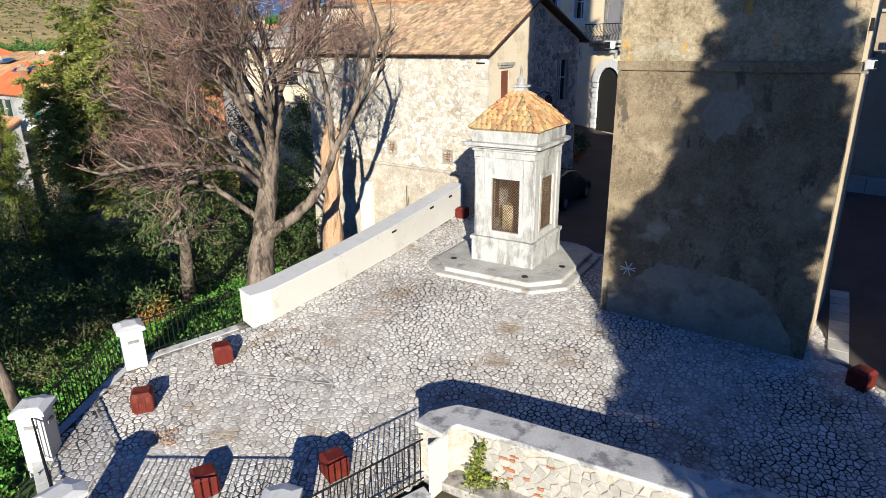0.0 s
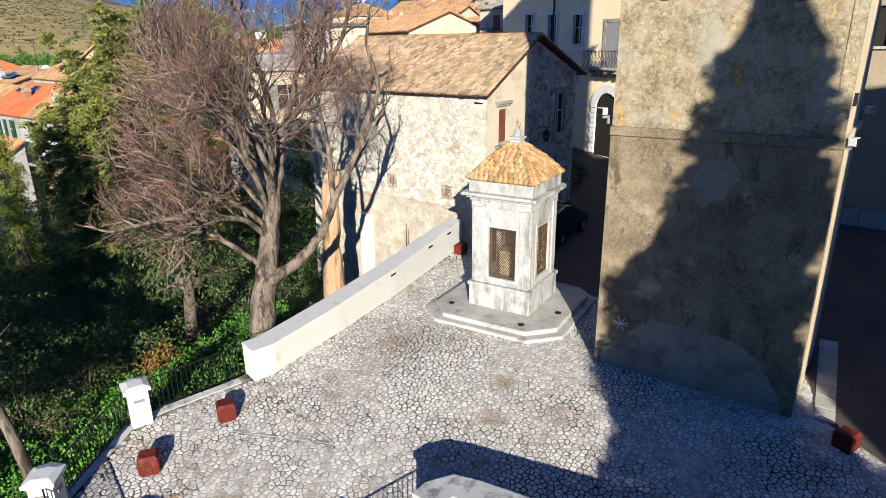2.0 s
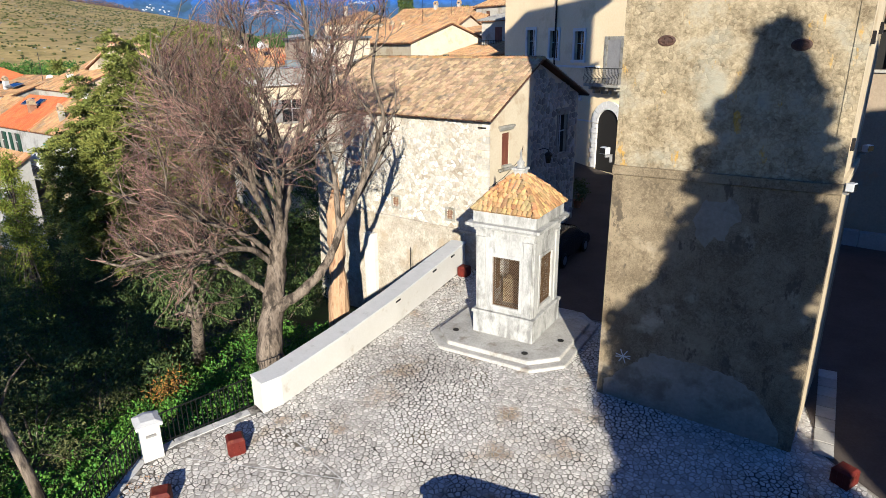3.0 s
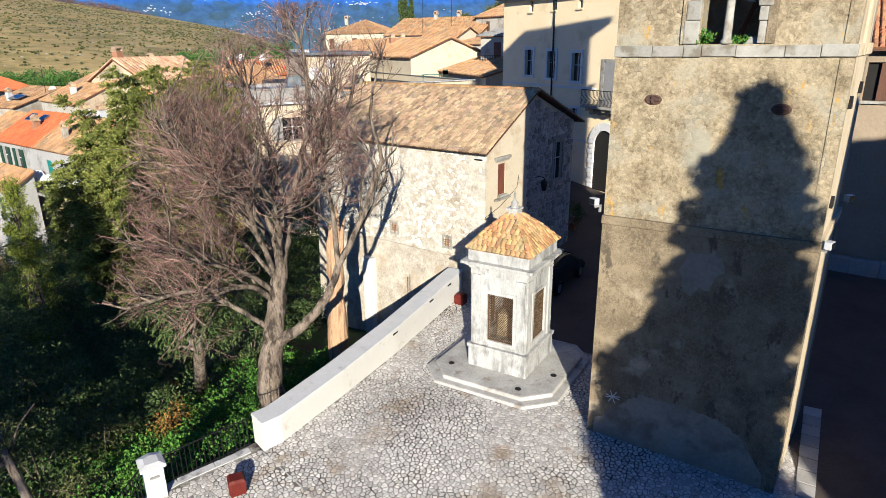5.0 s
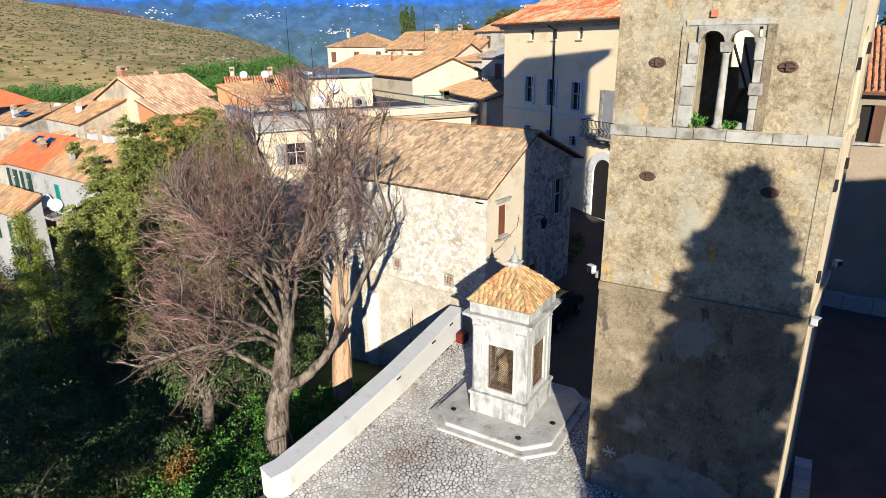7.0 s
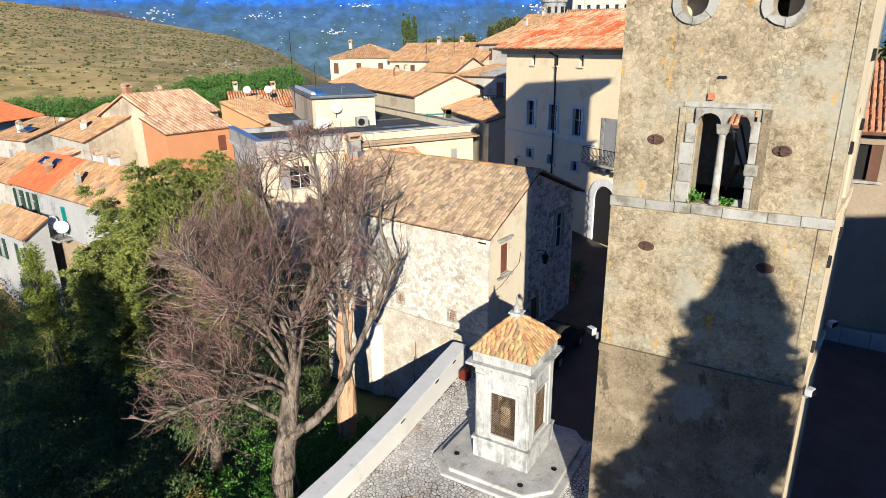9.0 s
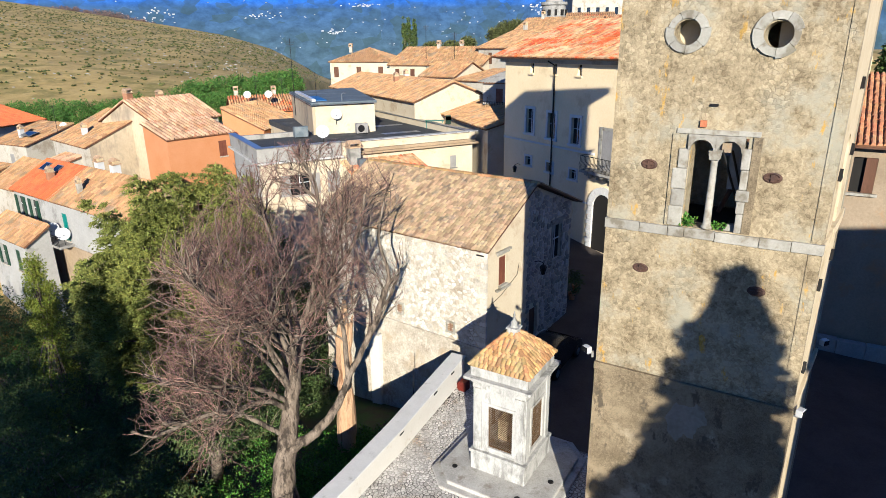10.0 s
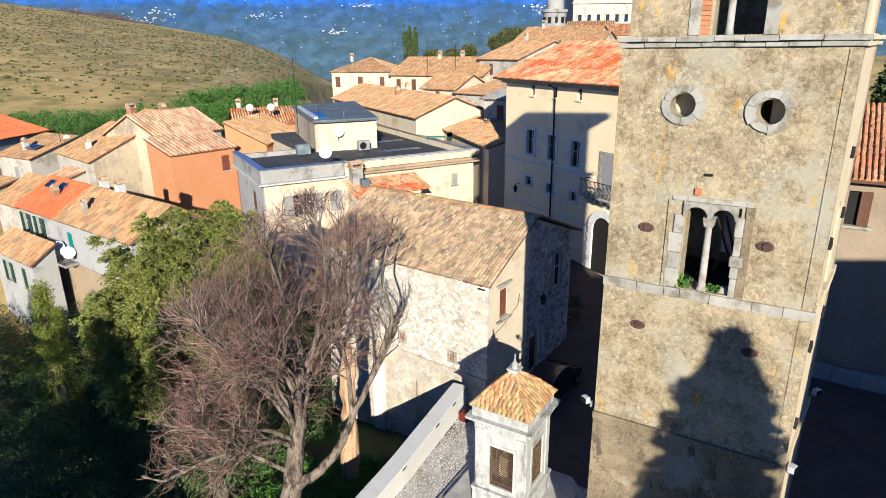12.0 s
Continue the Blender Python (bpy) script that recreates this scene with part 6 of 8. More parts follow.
                sprout(accs, pts[i], d, rng.uniform(1.3, 2.4) * (0.75 if right else 1.0), max(0.036, rad[i] * 0.55), 1, rng, foot)
    tagged(part("bough", accs[1], M_BARK, t, "crooked grey boughs", smooth=True), kind="stuff")
    tagged(part("branch", accs[2], M_BARK, t, smooth=True), kind="stuff")
    tagged(part("twig", accs[3], M_TWIG, t, "dense purplish-brown leafless twigs"), kind="stuff")
    return t


bare_tree()

stump = thing("dead_trunk", Matrix.Translation((-4.5, 23.4, -3.2)), "tall broken dead trunk with stripped orange bark", "tree trunk")
rst = random.Random(44)
sp, sr = [], []
for k in range(15):
    h = -0.3 + 7.6 * k / 14
    sp.append((0.015 * h + rst.uniform(-0.05, 0.05), 0.1 * h + rst.uniform(-0.04, 0.04), h))
    sr.append((0.46 - 0.028 * h) * rst.uniform(0.86, 1.12) * (1.0 if k < 12 else (0.8, 0.55, 0.2)[k - 12]))
st = Acc().tube(sp, sr, 12)
st.v = [(x + rst.uniform(-0.035, 0.035), y + rst.uniform(-0.035, 0.035), z) for x, y, z in st.v]
part("trunk", st, M_STUMP, stump)
part("snag", Acc().tube([(0.05, 0.4, 4.6), (0.35, 0.3, 5.6), (0.42, 0.3, 6.2), (0.55, 0.3, 6.8)], [0.16, 0.14, 0.10, 0.03], 8), M_STUMP, stump)
part("bark_strip", Acc().tube([(-0.3, 0.05, 0.2), (-0.27, 0.15, 1.8), (-0.2, 0.35, 3.6)], [0.12, 0.10, 0.03], 6), M_BARK, stump)


def leafy_tree(name, label, x, y, z, trunk_h, r_trunk, crowns, material, per, leaf, wid, lean=(0, 0), droop=0.0, category="tree", group=""):
    """A trunk with boughs into a crown of many leaf clumps. crowns: (centre, size, clumps, clump radius, cone)."""
    t = thing(name, Matrix.Translation((x, y, z)), label, category, group)
    tr = Acc().tube([(0, 0, -0.4), (lean[0] * 0.4, lean[1] * 0.4, trunk_h * 0.4), (lean[0], lean[1], trunk_h)], [r_trunk * 1.2, r_trunk, r_trunk * 0.6], 9)
    rng = random.Random(int(x * 7 + y))
    cr_, bo = Acc(), Acc()
    for i, (c, size, n, rad, cone) in enumerate(crowns):
        pts = crown_points(n, c, size, seed=int(abs(x) * 3 + i), cone=cone)
        leaves(cr_, pts, [rad * rng.uniform(0.6, 1.2) for _ in pts], per, leaf, wid, droop=droop)
        for p in pts[::max(1, n // 14)]:
            bo.tube([(lean[0], lean[1], trunk_h * 0.9), ((lean[0] + p[0]) / 2, (lean[1] + p[1]) / 2, (trunk_h * 0.9 + p[2]) / 2 + 0.2), p], [r_trunk * 0.4, r_trunk * 0.2, 0.02], 4, cap=False)
    part("trunk", tr, M_BARK, t, smooth=True)
    tagged(part("bough", bo, M_BARK, t, smooth=True), kind="stuff")
    part("crown", cr_, material, t)
    return t


def tufts(acc, centres, axis_xy, rng, fingers=13, reach=0.5, leaf=0.056):
    """Conifer tufts: at each centre a flat drooping fan of needle-set fingers that point outwards."""
    P, D = [], []
    for c in centres:
        o = Vector((c[0] - axis_xy[0], c[1] - axis_xy[1], 0))
        o = o.normalized() if o.length > 0.05 else Vector((1, 0, 0))
        o.rotate(Matrix.Rotation(rng.uniform(-0.7, 0.7), 3, "Z"))
        s_ = Vector((-o.y, o.x, 0))
        ln = reach * rng.uniform(0.65, 1.4)
        up = rng.uniform(-0.1, 0.5)
        for k in range(fingers):
            a = rng.uniform(-1.0, 1.0)
            d = (o * math.cos(a) + s_ * math.sin(a) * 0.9 + Vector((0, 0, up + rng.uniform(-0.22, 0.22)))).normalized()
            fl = ln * rng.uniform(0.7, 1.1)
            for j in range(10):
                q = (j + rng.random()) / 10
                P.append(Vector(c) + d * fl * q + Vector((0, 0, -0.45 * q * q * fl)))
                D.append(d)
    rr = np.random.RandomState(8)
    p, d = np.array(P), np.array(D)
    n = len(p)
    ax = d * 0.9 + rr.normal(size=(n, 3)) * 0.5
    ax /= np.linalg.norm(ax, axis=1)[:, None]
    sd = np.cross(ax, rr.normal(size=(n, 3)) * 0.5 + (0, 0, 0.9))
    sd /= np.linalg.norm(sd, axis=1)[:, None]
    k = rr.uniform(0.7, 1.4, (n, 1)) * leaf
    v = np.stack([p, p + ax * k + sd * k * 0.45, p + ax * k * 2, p + ax * k - sd * k * 0.45], 1).reshape(-1, 3)
    m = len(acc.v)
    acc.v += v.tolist()
    acc.f += [tuple(t) for t in ((np.arange(n) * 4 + m)[:, None] + (0, 1, 2, 3)).tolist()]


def cedar(x, y, z):
    t = thing("cedar", Matrix.Translation((x, y, z)), "broad olive-green cedar with drooping sprays", "tree")
    rng = random.Random(17)
    part("trunk", Acc().tube([(0, 0, -0.4), (0.0, 0, 5.0), (1.0, 0, 9.0), (2.2, 0, 13.5)], [0.42, 0.34, 0.2, 0.06], 9), M_BARK, t, smooth=True)
    raw = []
    for c, size, n, cone in (((-1.1, 0, 9.7), (2.75, 2.5, 2.8), 2000, 0.15), ((2.1, 0.0, 12.1), (1.6, 1.6, 2.1), 1000, 0.3), ((-2.8, -0.3, 7.9), (1.3, 1.6, 2.0), 1000, 0.2), ((0.6, -0.5, 11.3), (2.1, 1.9, 2.5), 900, 0.25), ((-0.9, 0.0, 7.3), (2.8, 2.3, 2.4), 1300, 0.0)):
        raw += crown_points(n, c, size, seed=int(n), cone=cone, lump=0.55, inner=0.35)
    rng.shuffle(raw)
    cells, pts = {}, []
    for p in raw:
        key = (int(p[0] // 0.38), int(p[1] // 0.38), int(p[2] // 0.34))
        if key not in cells:
            cells[key] = 1
            pts.append(p)
    cr_, bo = Acc(), Acc()
    tufts(cr_, pts, (0.3, 0.6), rng)
    for p in pts[::14]:
        h = min(p[2], 10.0) * 0.85
        bo.tube([(0.2 * max(0, h - 4), 0, h), (p[0] * 0.6, p[1] * 0.6, (h + p[2]) / 2 + 0.2), p], [0.09, 0.05, 0.015], 4, cap=False)
    tagged(part("bough", bo, M_BARK, t, smooth=True), kind="stuff")
    part("crown", cr_, M_LEAF_CEDAR, t)


cedar(-11.8, 25.6, land_z(-12.6, 26.0))
leafy_tree("yew", "dark evergreen tree with drooping sprays behind the bare tree", -9.9, 22.0, land_z(-9.9, 22.0), 4.2, 0.24,
           [((1.5, -2.6, 5.2), (1.7, 1.5, 1.5), 110, 0.45, 0.1)], M_LEAF_DARK, 50, 0.15, 0.05, lean=(1.7, -3.4), droop=0.8)
leafy_tree("cypress_hedge_tree", "yellow-green conifer at the garden edge", -22.2, 31.0, land_z(-22.2, 31.0), 7.0, 0.2, [((0, 0, 8.4), (0.8, 0.8, 2.2), 120, 0.34, 0.5), ((0, 0, 4.2), (1.1, 1.1, 4.2), 150, 0.42, 0.3)], M_LEAF_WEED, 70, 0.13, 0.05)
for x, y, w, zc in ((-9.6, 33.0, 2.6, 5.0), (-6.2, 34.5, 2.4, 5.4)):
    leafy_tree("bay_tree", "dense dark bay tree between the houses", x, y, land_z(x, y), 4.0, 0.18, [((0, 0, zc), (w, 1.6, 3.3), 150, 0.5, 0.1)], M_LEAF_DARK, 60, 0.15, 0.07, group="bay trees")
leafy_tree("olive_tree", "grey-green olive tree with pale trunk", -9.45, 12.0, land_z(-9.45, 12.0), 3.2, 0.13, [((-1.6, 0.2, 3.3), (1.2, 1.2, 1.2), 60, 0.32, 0.0)], M_LEAF_OLIVE, 36, 0.10, 0.03, lean=(-0.7, 0.0))

SH = [(-14.5, 20.5, 2.4, 1.9), (-17.5, 22.5, 2.6, 2.4), (-12.0, 19.0, 1.9, 1.3), (-11.5, 22.0, 1.7, 1.6), (-9.0, 25.8, 1.8, 1.6), (-15.5, 17.0, 2.3, 1.8), (-12.6, 16.0, 1.6, 1.3), (-14.0, 13.5, 1.9, 1.4), (-18.5, 18.0, 2.4, 2.2),
      (-20.5, 26.0, 2.6, 2.8), (-7.8, 27.5, 1.5, 1.4), (-10.2, 18.6, 1.2, 1.0), (-16.5, 28.5, 2.2, 2.2), (-11.6, 10.5, 1.2, 0.8), (-13.2, 9.6, 1.5, 1.1), (-22.5, 33.0, 2.8, 2.6), (-15.8, 33.0, 2.4, 2.2), (-25.5, 38.0, 3.0, 2.4), (-17, 12.5, 1.8, 1.6), (-8.4, 31.5, 2.2, 2.4), (-19.5, 37.5, 2.6, 2.0)]


def shrub(x, y, w, h, material=None, per=42, label="dense dark evergreen shrub on the garden slope", leaf=0.13, wid=0.07, n=None):
    z = land_z(x, y)
    s = thing("shrub", Matrix.Translation((x, y, z)), label, "shrub", "garden shrubs")
    pts = crown_points(n or int(60 * w * h / 3 + 30), (0, 0, h * 0.75), (w, w * 0.9, h), lump=0.5, inner=0.35, seed=int(abs(x * 13 + y * 7)))
    pts = [p for p in pts if p[2] > -0.1]
    part("foliage", leaves(Acc(), pts, [0.38] * len(pts), per, leaf, wid, up=0.2), material or M_LEAF_DARK, s)
    stems = Acc()
    for p in pts[::max(1, len(pts) // 6)]:
        stems.tube([(0, 0, -0.1), (p[0] * 0.5, p[1] * 0.5, p[2] * 0.6), p], [0.05, 0.03, 0.01], 4, cap=False)
    tagged(part("stem", stems, M_BARK, s), kind="stuff")


SH += [(-27.5, 40.5, 2.6, 2.6), (-31.0, 41.5, 2.6, 2.4), (-24.0, 36.5, 2.4, 2.4), (-34.5, 41.0, 2.6, 2.2), (-29.0, 36.0, 2.8, 2.6), (-33.5, 37.5, 2.8, 2.2), (-22.0, 29.0, 2.4, 2.6), (-25.5, 32.5, 2.8, 2.8), (-37.5, 44.0, 2.2, 2.0)]
for q in SH:
    shrub(*q)
shrub(-8.9, 16.9, 0.35, 0.45, M_LEAF_GOLD, 14, "autumn-gold bush with thin leaves", 0.12, 0.04)
shrub(-9.1, 18.0, 0.3, 0.6, M_LEAF_GOLD, 14, "autumn-gold bush with thin leaves", 0.12, 0.04)
shrub(-10.9, 21.6, 0.55, 0.8, M_LEAF_GOLD, 18, "autumn-gold bush with thin leaves", 0.12, 0.04)
shrub(-10.3, 14.6, 0.7, 0.7, M_LEAF_OLIVE, 36, "olive-green bush behind the railing", 0.1, 0.04)
shrub(-11.0, 16.9, 0.9, 0.9, M_LEAF_OLIVE, 36, "olive-green bush on the slope", 0.1, 0.04)

# ivy and grass over the slope next to the terrace
ivy = Acc()
cp = []
ri = np.random.RandomState(4)
for _ in range(2600):
    x, y = ri.uniform(-13.5, -3.0), ri.uniform(6.5, 25.0)
    edge = np.interp(y, (6.5, 8, 10, 12.8, 14.8, 16, 20, 25), (-6.3, -7.2, -8.3, -7.9, -5.6, -4.6, -2.5, 0.0))
    if x > edge - 0.15 or ri.uniform(0, 1) > math.exp(-max(0, edge - x - 2.6) / 3.0):
        continue
    cp.append((x, y, land_z(x, y) + ri.uniform(0.05, 0.4)))
leaves(ivy, cp, [0.34] * len(cp), 60, 0.085, 0.07, up=0.5)
solid("ivy_ground_cover", ivy, M_LEAF_IVY, "bright green ivy covering the slope beside the terrace", "ivy", kind="stuff")
grass = Acc()
gp = [(x, y, land_z(x, y) + 0.1) for x, y in zip(ri.uniform(-24, -7, 900), ri.uniform(5, 40, 900))]
leaves(grass, gp, [0.5] * len(gp), 24, 0.16, 0.06, up=0.9, flat=True)
solid("garden_undergrowth", grass, M_LEAF_DARK, "dark undergrowth over the shaded garden slope", "undergrowth", kind="stuff")

# trees in the town
def far_tree(name, label, x, y, z, size, n, rad, material, leaf, cone=0.0, group="town trees"):
    t = thing(name, Matrix.Translation((x, y, z)), label, "tree", group)
    pts = crown_points(n, (0, 0, size[2] * 0.9 + 0.6), size, seed=int(abs(x) + y), cone=cone, lump=0.4)
    part("crown", leaves(Acc(), pts, [rad] * n, 60 if leaf < 0.35 else 34, leaf, leaf * 0.5, up=0.2), material, t)
    part("trunk", Acc().tube([(0, 0, -1), (0.1, 0, size[2])], [0.25, 0.15], 6), M_BARK, t)


for i in range(9):
    far_tree("umbrella_pine", "clipped bright green pine behind the houses", -66 + 5.0 * i, 94 + 0.6 * i + (i % 2), 2.6 + 0.14 * i, (3.0, 2.6, 1.7), 90, 0.75, M_LEAF_PINE, 0.3)
for i in range(5):
    far_tree("umbrella_pine", "clipped bright green pine behind the houses", -41 + 3.6 * i, 103 + 0.5 * i, 5.0 + 0.35 * i, (2.7, 2.4, 1.8), 90, 0.7, M_LEAF_PINE, 0.3)
for x, h in ((-8.6, 2.1), (-7.7, 2.4), (-6.6, 2.2)):
    far_tree("cypress", "slim dark green cypress", x, 130, 13.2, (0.45, 0.45, h + 0.5), 60, 0.3, M_LEAF_DARK, 0.25, 0.6)
for x, y, z, s in ((10.5, 142, 14.4, 1.6), (13.0, 143, 15.4, 1.8), (15.6, 144, 16.0, 1.5), (-3.0, 128, 12.0, 1.3), (0.5, 126, 12.0, 1.4), (4.0, 130, 13.0, 1.2)):
    far_tree("oak_tree", "rusty green oak on the far slope", x, y, z, (s, s, s * 0.8), 80, 0.7, M_LEAF_OLIVE, 0.4)
wood = Acc()
wr = random.Random(3)
wc = []
for k in range(150):
    x = -300 + 105 * k / 149 + wr.uniform(-2, 2)
    wc.append((x, 428 + wr.uniform(-5, 8), float(np.interp(x, (-300, -274, -245, -216, -196), (42.5, 41.0, 39.0, 35.5, 29.5))) - wr.uniform(0.0, 3.0)))
leaves(wood, wc, [2.2] * len(wc), 60, 1.1, 0.35, up=0.6)
solid("ridge_wood", wood, M_WOODS, "purplish-brown leafless wood along the ridge", "wood", kind="stuff")
far_tree("cypress", "slim dark green cypress", 27.0, 39.0, 8.5, (1.0, 1.0, 2.6), 80, 0.5, M_LEAF_DARK, 0.3, 0.6)

# unseen trees added behind to throw their shade on the tower and the garden
def shade_conifer(x, y, z, h, prof, n, seed, tips=((0, 0),), per=15):
    """A dense conifer of drooping boughs. prof: heights over its foot and its radius there; tips: leading shoots, sideways and down."""
    t = thing("conifer", Matrix.Translation((x, y, z)), "unseen tall conifer added behind the square for its shade", "tree", "tall conifers")
    rng = np.random.RandomState(seed)
    pts, rad, bo = [], [], Acc()
    for i in range(n):
        k = h * (1 - (1 - rng.uniform(0, 1)) ** 0.9 * 0.995)
        w = float(np.interp(k, prof[0], prof[1]))
        if w < 0.3 and k < 0.7 * h:
            continue
        tier = 0.86 + 0.14 * math.sin(k * 3.1 + 1.3 * math.sin(k * 1.7))
        ln = max(0.06, w * tier * rng.uniform(0.86, 1.04) - 0.2)
        a = rng.uniform(0, 6.283)
        m = max(2, int(ln / 0.3))
        for j in range(m):
            q = (j + 1) / m
            pts.append((ln * q * math.cos(a), ln * q * math.sin(a), k + 0.22 * ln * (0.4 - q * q)))
            rad.append(0.08 + min(0.24, 0.2 * w) * (1 - 0.45 * q))
        bo.tube([(0, 0, k), (ln * 0.6 * math.cos(a), ln * 0.6 * math.sin(a), k + 0.05)], [0.03, 0.012], 3, cap=False)
    for dx, dz in tips:
        for j in range(16):
            pts.append((dx * (1 - 0.03 * j), rng.normal() * 0.05, h - dz - 0.09 * j))
            rad.append(0.07 + 0.014 * j)
    part("crown", leaves(Acc(), pts, rad, per, 0.20, 0.12, rng=rng, droop=0.2), M_LEAF_DARK, t)
    tagged(part("bough", bo, M_BARK, t), kind="stuff")
    part("trunk", Acc().tube([(0, 0, -1), (0, 0, h * 0.7), (tips[0][0] * 0.5, 0, h * 0.97)], [0.4, 0.16, 0.03], 8), M_BARK, t)


# this pair's outlines are shaped to the shadow on the tower
shade_conifer(7.7, -4.0, -2.5, 17.6, ((0, 6.0, 7.0, 7.6, 8.3, 9.5, 11.8, 12.5, 13.2, 13.86, 14.8, 15.6, 16.05, 16.3, 16.74, 17.14, 17.5, 17.7), (2.9, 2.9, 2.55, 2.3, 1.95, 1.65, 1.55, 1.62, 1.62, 1.54, 1.43, 1.26, 1.08, 0.82, 0.6, 0.38, 0.16, 0.06)), 1500, 3, ((-0.24, 0.0), (0.2, 0.08)), 26)
shade_conifer(6.3, -4.1, -2.5, 12.0, ((0, 5, 6.6, 7.5, 8.3, 10.6, 11.05, 11.5, 11.9), (2.9, 2.9, 2.6, 2.05, 1.65, 1.42, 1.25, 0.95, 0.5)), 900, 4, ((0.1, 0.0),), 26)
# row added only to shade the garden; clear stems let sun in below
for i, (x, top, r, clear) in enumerate(((-10.3, 15.6, 1.7, 10.0), (-13.2, 15.1, 2.3, 9.8), (-16.0, 15.0, 2.5, 9.4), (-18.8, 15.0, 2.8, 8.2), (-22.2, 15.4, 3.0, 6.0), (-26.0, 14.8, 3.0, 3.0), (-30.8, 14.6, 3.0, 3.0))):
    h = top + 4.5
    shade_conifer(x, -6.0, -4.5, h, ((0, clear, clear + 0.6, 0.84 * h, 0.93 * h, 0.98 * h, h), (0.2, 0.2, r, r * 0.9, r * 0.75, r * 0.45, 0.2)), 420, 10 + i)

# ---- windows and details of the stone house ----
for (k, a, b, c, d), sh in zip(GH[:2], (M_REDPAINT, None)):
    w = window(house, None, a, b, c, d, M_TRAV, sh, False, 0.14, 0.0 if sh else 0.14)
    part("lintel", Acc().box(a - 0.3, b + 0.3, -0.14, 0.05, d + 0.22, d + 0.32).box(a - 0.22, b + 0.22, -0.08, 0.05, d + 0.12, d + 0.22), M_TRAV, w, bevel=0.01)
    part("ledge", Acc().box(a - 0.3, b + 0.3, -0.14, 0.05, c - 0.22, c - 0.12), M_TRAV, w, bevel=0.01)
part("door", Acc().box(3.9, 4.75, 0.2, 0.26, -0.4, 1.75), M_WOOD, house)
for k in range(5):
    part("door_plank", Acc().box(3.91 + 0.168 * k, 4.07 + 0.168 * k, 0.17, 0.199, -0.38, 1.73), M_WOOD, house)
part("cable", Acc().tube([(0.05, -0.02, 3.2), (1.2, -0.02, 3.45), (2.6, -0.02, 4.05), (2.75, -0.02, 4.6)], [0.012] * 4, 5), M_DARK, house)


def wall_lantern(m, label="black iron street lantern on a wall bracket"):
    l = thing("wall_lantern", m, label, "lantern", "wall lanterns")
    part("bracket", Acc().tube([(0, 0, 0.1), (0, -0.25, 0.2), (0, -0.5, 0.15), (0, -0.5, 0.05)], [0.02] * 4, 6), M_IRON, l)
    part("lamp_body", Acc().lathe([(0.08, -0.45), (0.15, -0.1), (0.17, -0.08)], 6, Matrix.Translation((0, -0.5, 0))), M_GLASS, l)
    part("lamp_cap", Acc().lathe([(0.19, -0.08), (0.12, 0.03), (0.03, 0.08), (0.02, 0.14)], 6, Matrix.Translation((0, -0.5, 0))), M_IRON, l)
    for k in range(6):
        a = 6.283 * k / 6
        part("lamp_rib", Acc().tube([(0.08 * math.cos(a), -0.5 + 0.08 * math.sin(a), -0.45), (0.155 * math.cos(a), -0.5 + 0.155 * math.sin(a), -0.08)], [0.01, 0.01], 4), M_IRON, l)
    return l


wall_lantern(HOUSE @ Matrix.Translation((4.25, 0, 4.1)))
wall_lantern(PALACE @ Matrix.Translation((2.2, 0, 5.3)))

# front of rubble: local frame with x along the front and z out of the wall
FRONT = Matrix(((0, 0, -1, 0), (1, 0, 0, 0), (0, 1, 0, 0), (0, 0, 0, 1)))


def scattered(share, seed):
    rk = random.Random(seed)
    return lambda: rk.random() < share


def stones_on(parent, frame_m, w, h, u0, v0, size, material, one, seed, proud, keep, near, limit=300, gap=0.03, aspect=1.35, name="stone"):
    """Stones of a wall: those in the near stretch as parts, the rest as one mesh."""
    rest, count = Acc(), 0
    rg = random.Random(seed)
    for c, poly in stones(w, h, size, seed, gap, 0.40, aspect):
        c = (c[0] + u0, c[1] + v0)
        if not keep(*c):
            continue
        poly = [(x + u0, y + v0) for x, y in poly]
        hgt = proud * rg.uniform(0.4, 1.2)
        if near(*c) and count < limit:
            a = Acc()
            stone(a, c, poly, -0.01, hgt, frame_m, 0.86)
            part(name, a, one, parent)
            count += 1
        else:
            stone(rest, c, poly, -0.01, hgt, frame_m, 0.86)
    if rest.v:
        tagged(part("stonework", rest, material, parent), kind="stuff")


holes_f = ((1.78, 1.58, 2.12, 2.0), (4.92, 1.7, 5.28, 2.15))
laid = scattered(0.78, 4)
stones_on(house, FRONT, HL - 0.3, 5.0, 0.1, 1.15, 0.15, M_RUBBLE, M_RUBBLE_ONE, 31, 0.035, lambda u, v: laid() and v < 6.0 and not any(a < u < c and b < v < d for a, b, c, d in holes_f), lambda u, v: u < 2.6 and v > 2.8, aspect=1.6)
talus = Acc()
talus.add([(-0.02, 0, 1.12), (-0.02, HL, 1.12), (-0.30, HL, -4.6), (-0.30, 0, -4.6), (0.1, 0, 1.12), (0.1, HL, 1.12), (0.1, HL, -4.6), (0.1, 0, -4.6)], [(0, 3, 2, 1), (0, 4, 7, 3), (0, 1, 5, 4), (1, 2, 6, 5)])
part("battered_base", talus, M_WALLMORTAR, house, "battered plastered base of the front")
part("string_course", Acc().box(-0.10, 0.02, 0.0, HL, 1.08, 1.2), M_WALLMORTAR, house, bevel=0.02)
part("buttress", Acc().box(-0.45, -0.1, 6.3, 6.95, -4.6, 0.2), M_WHITE, house, "pale plastered buttress", bevel=0.05)
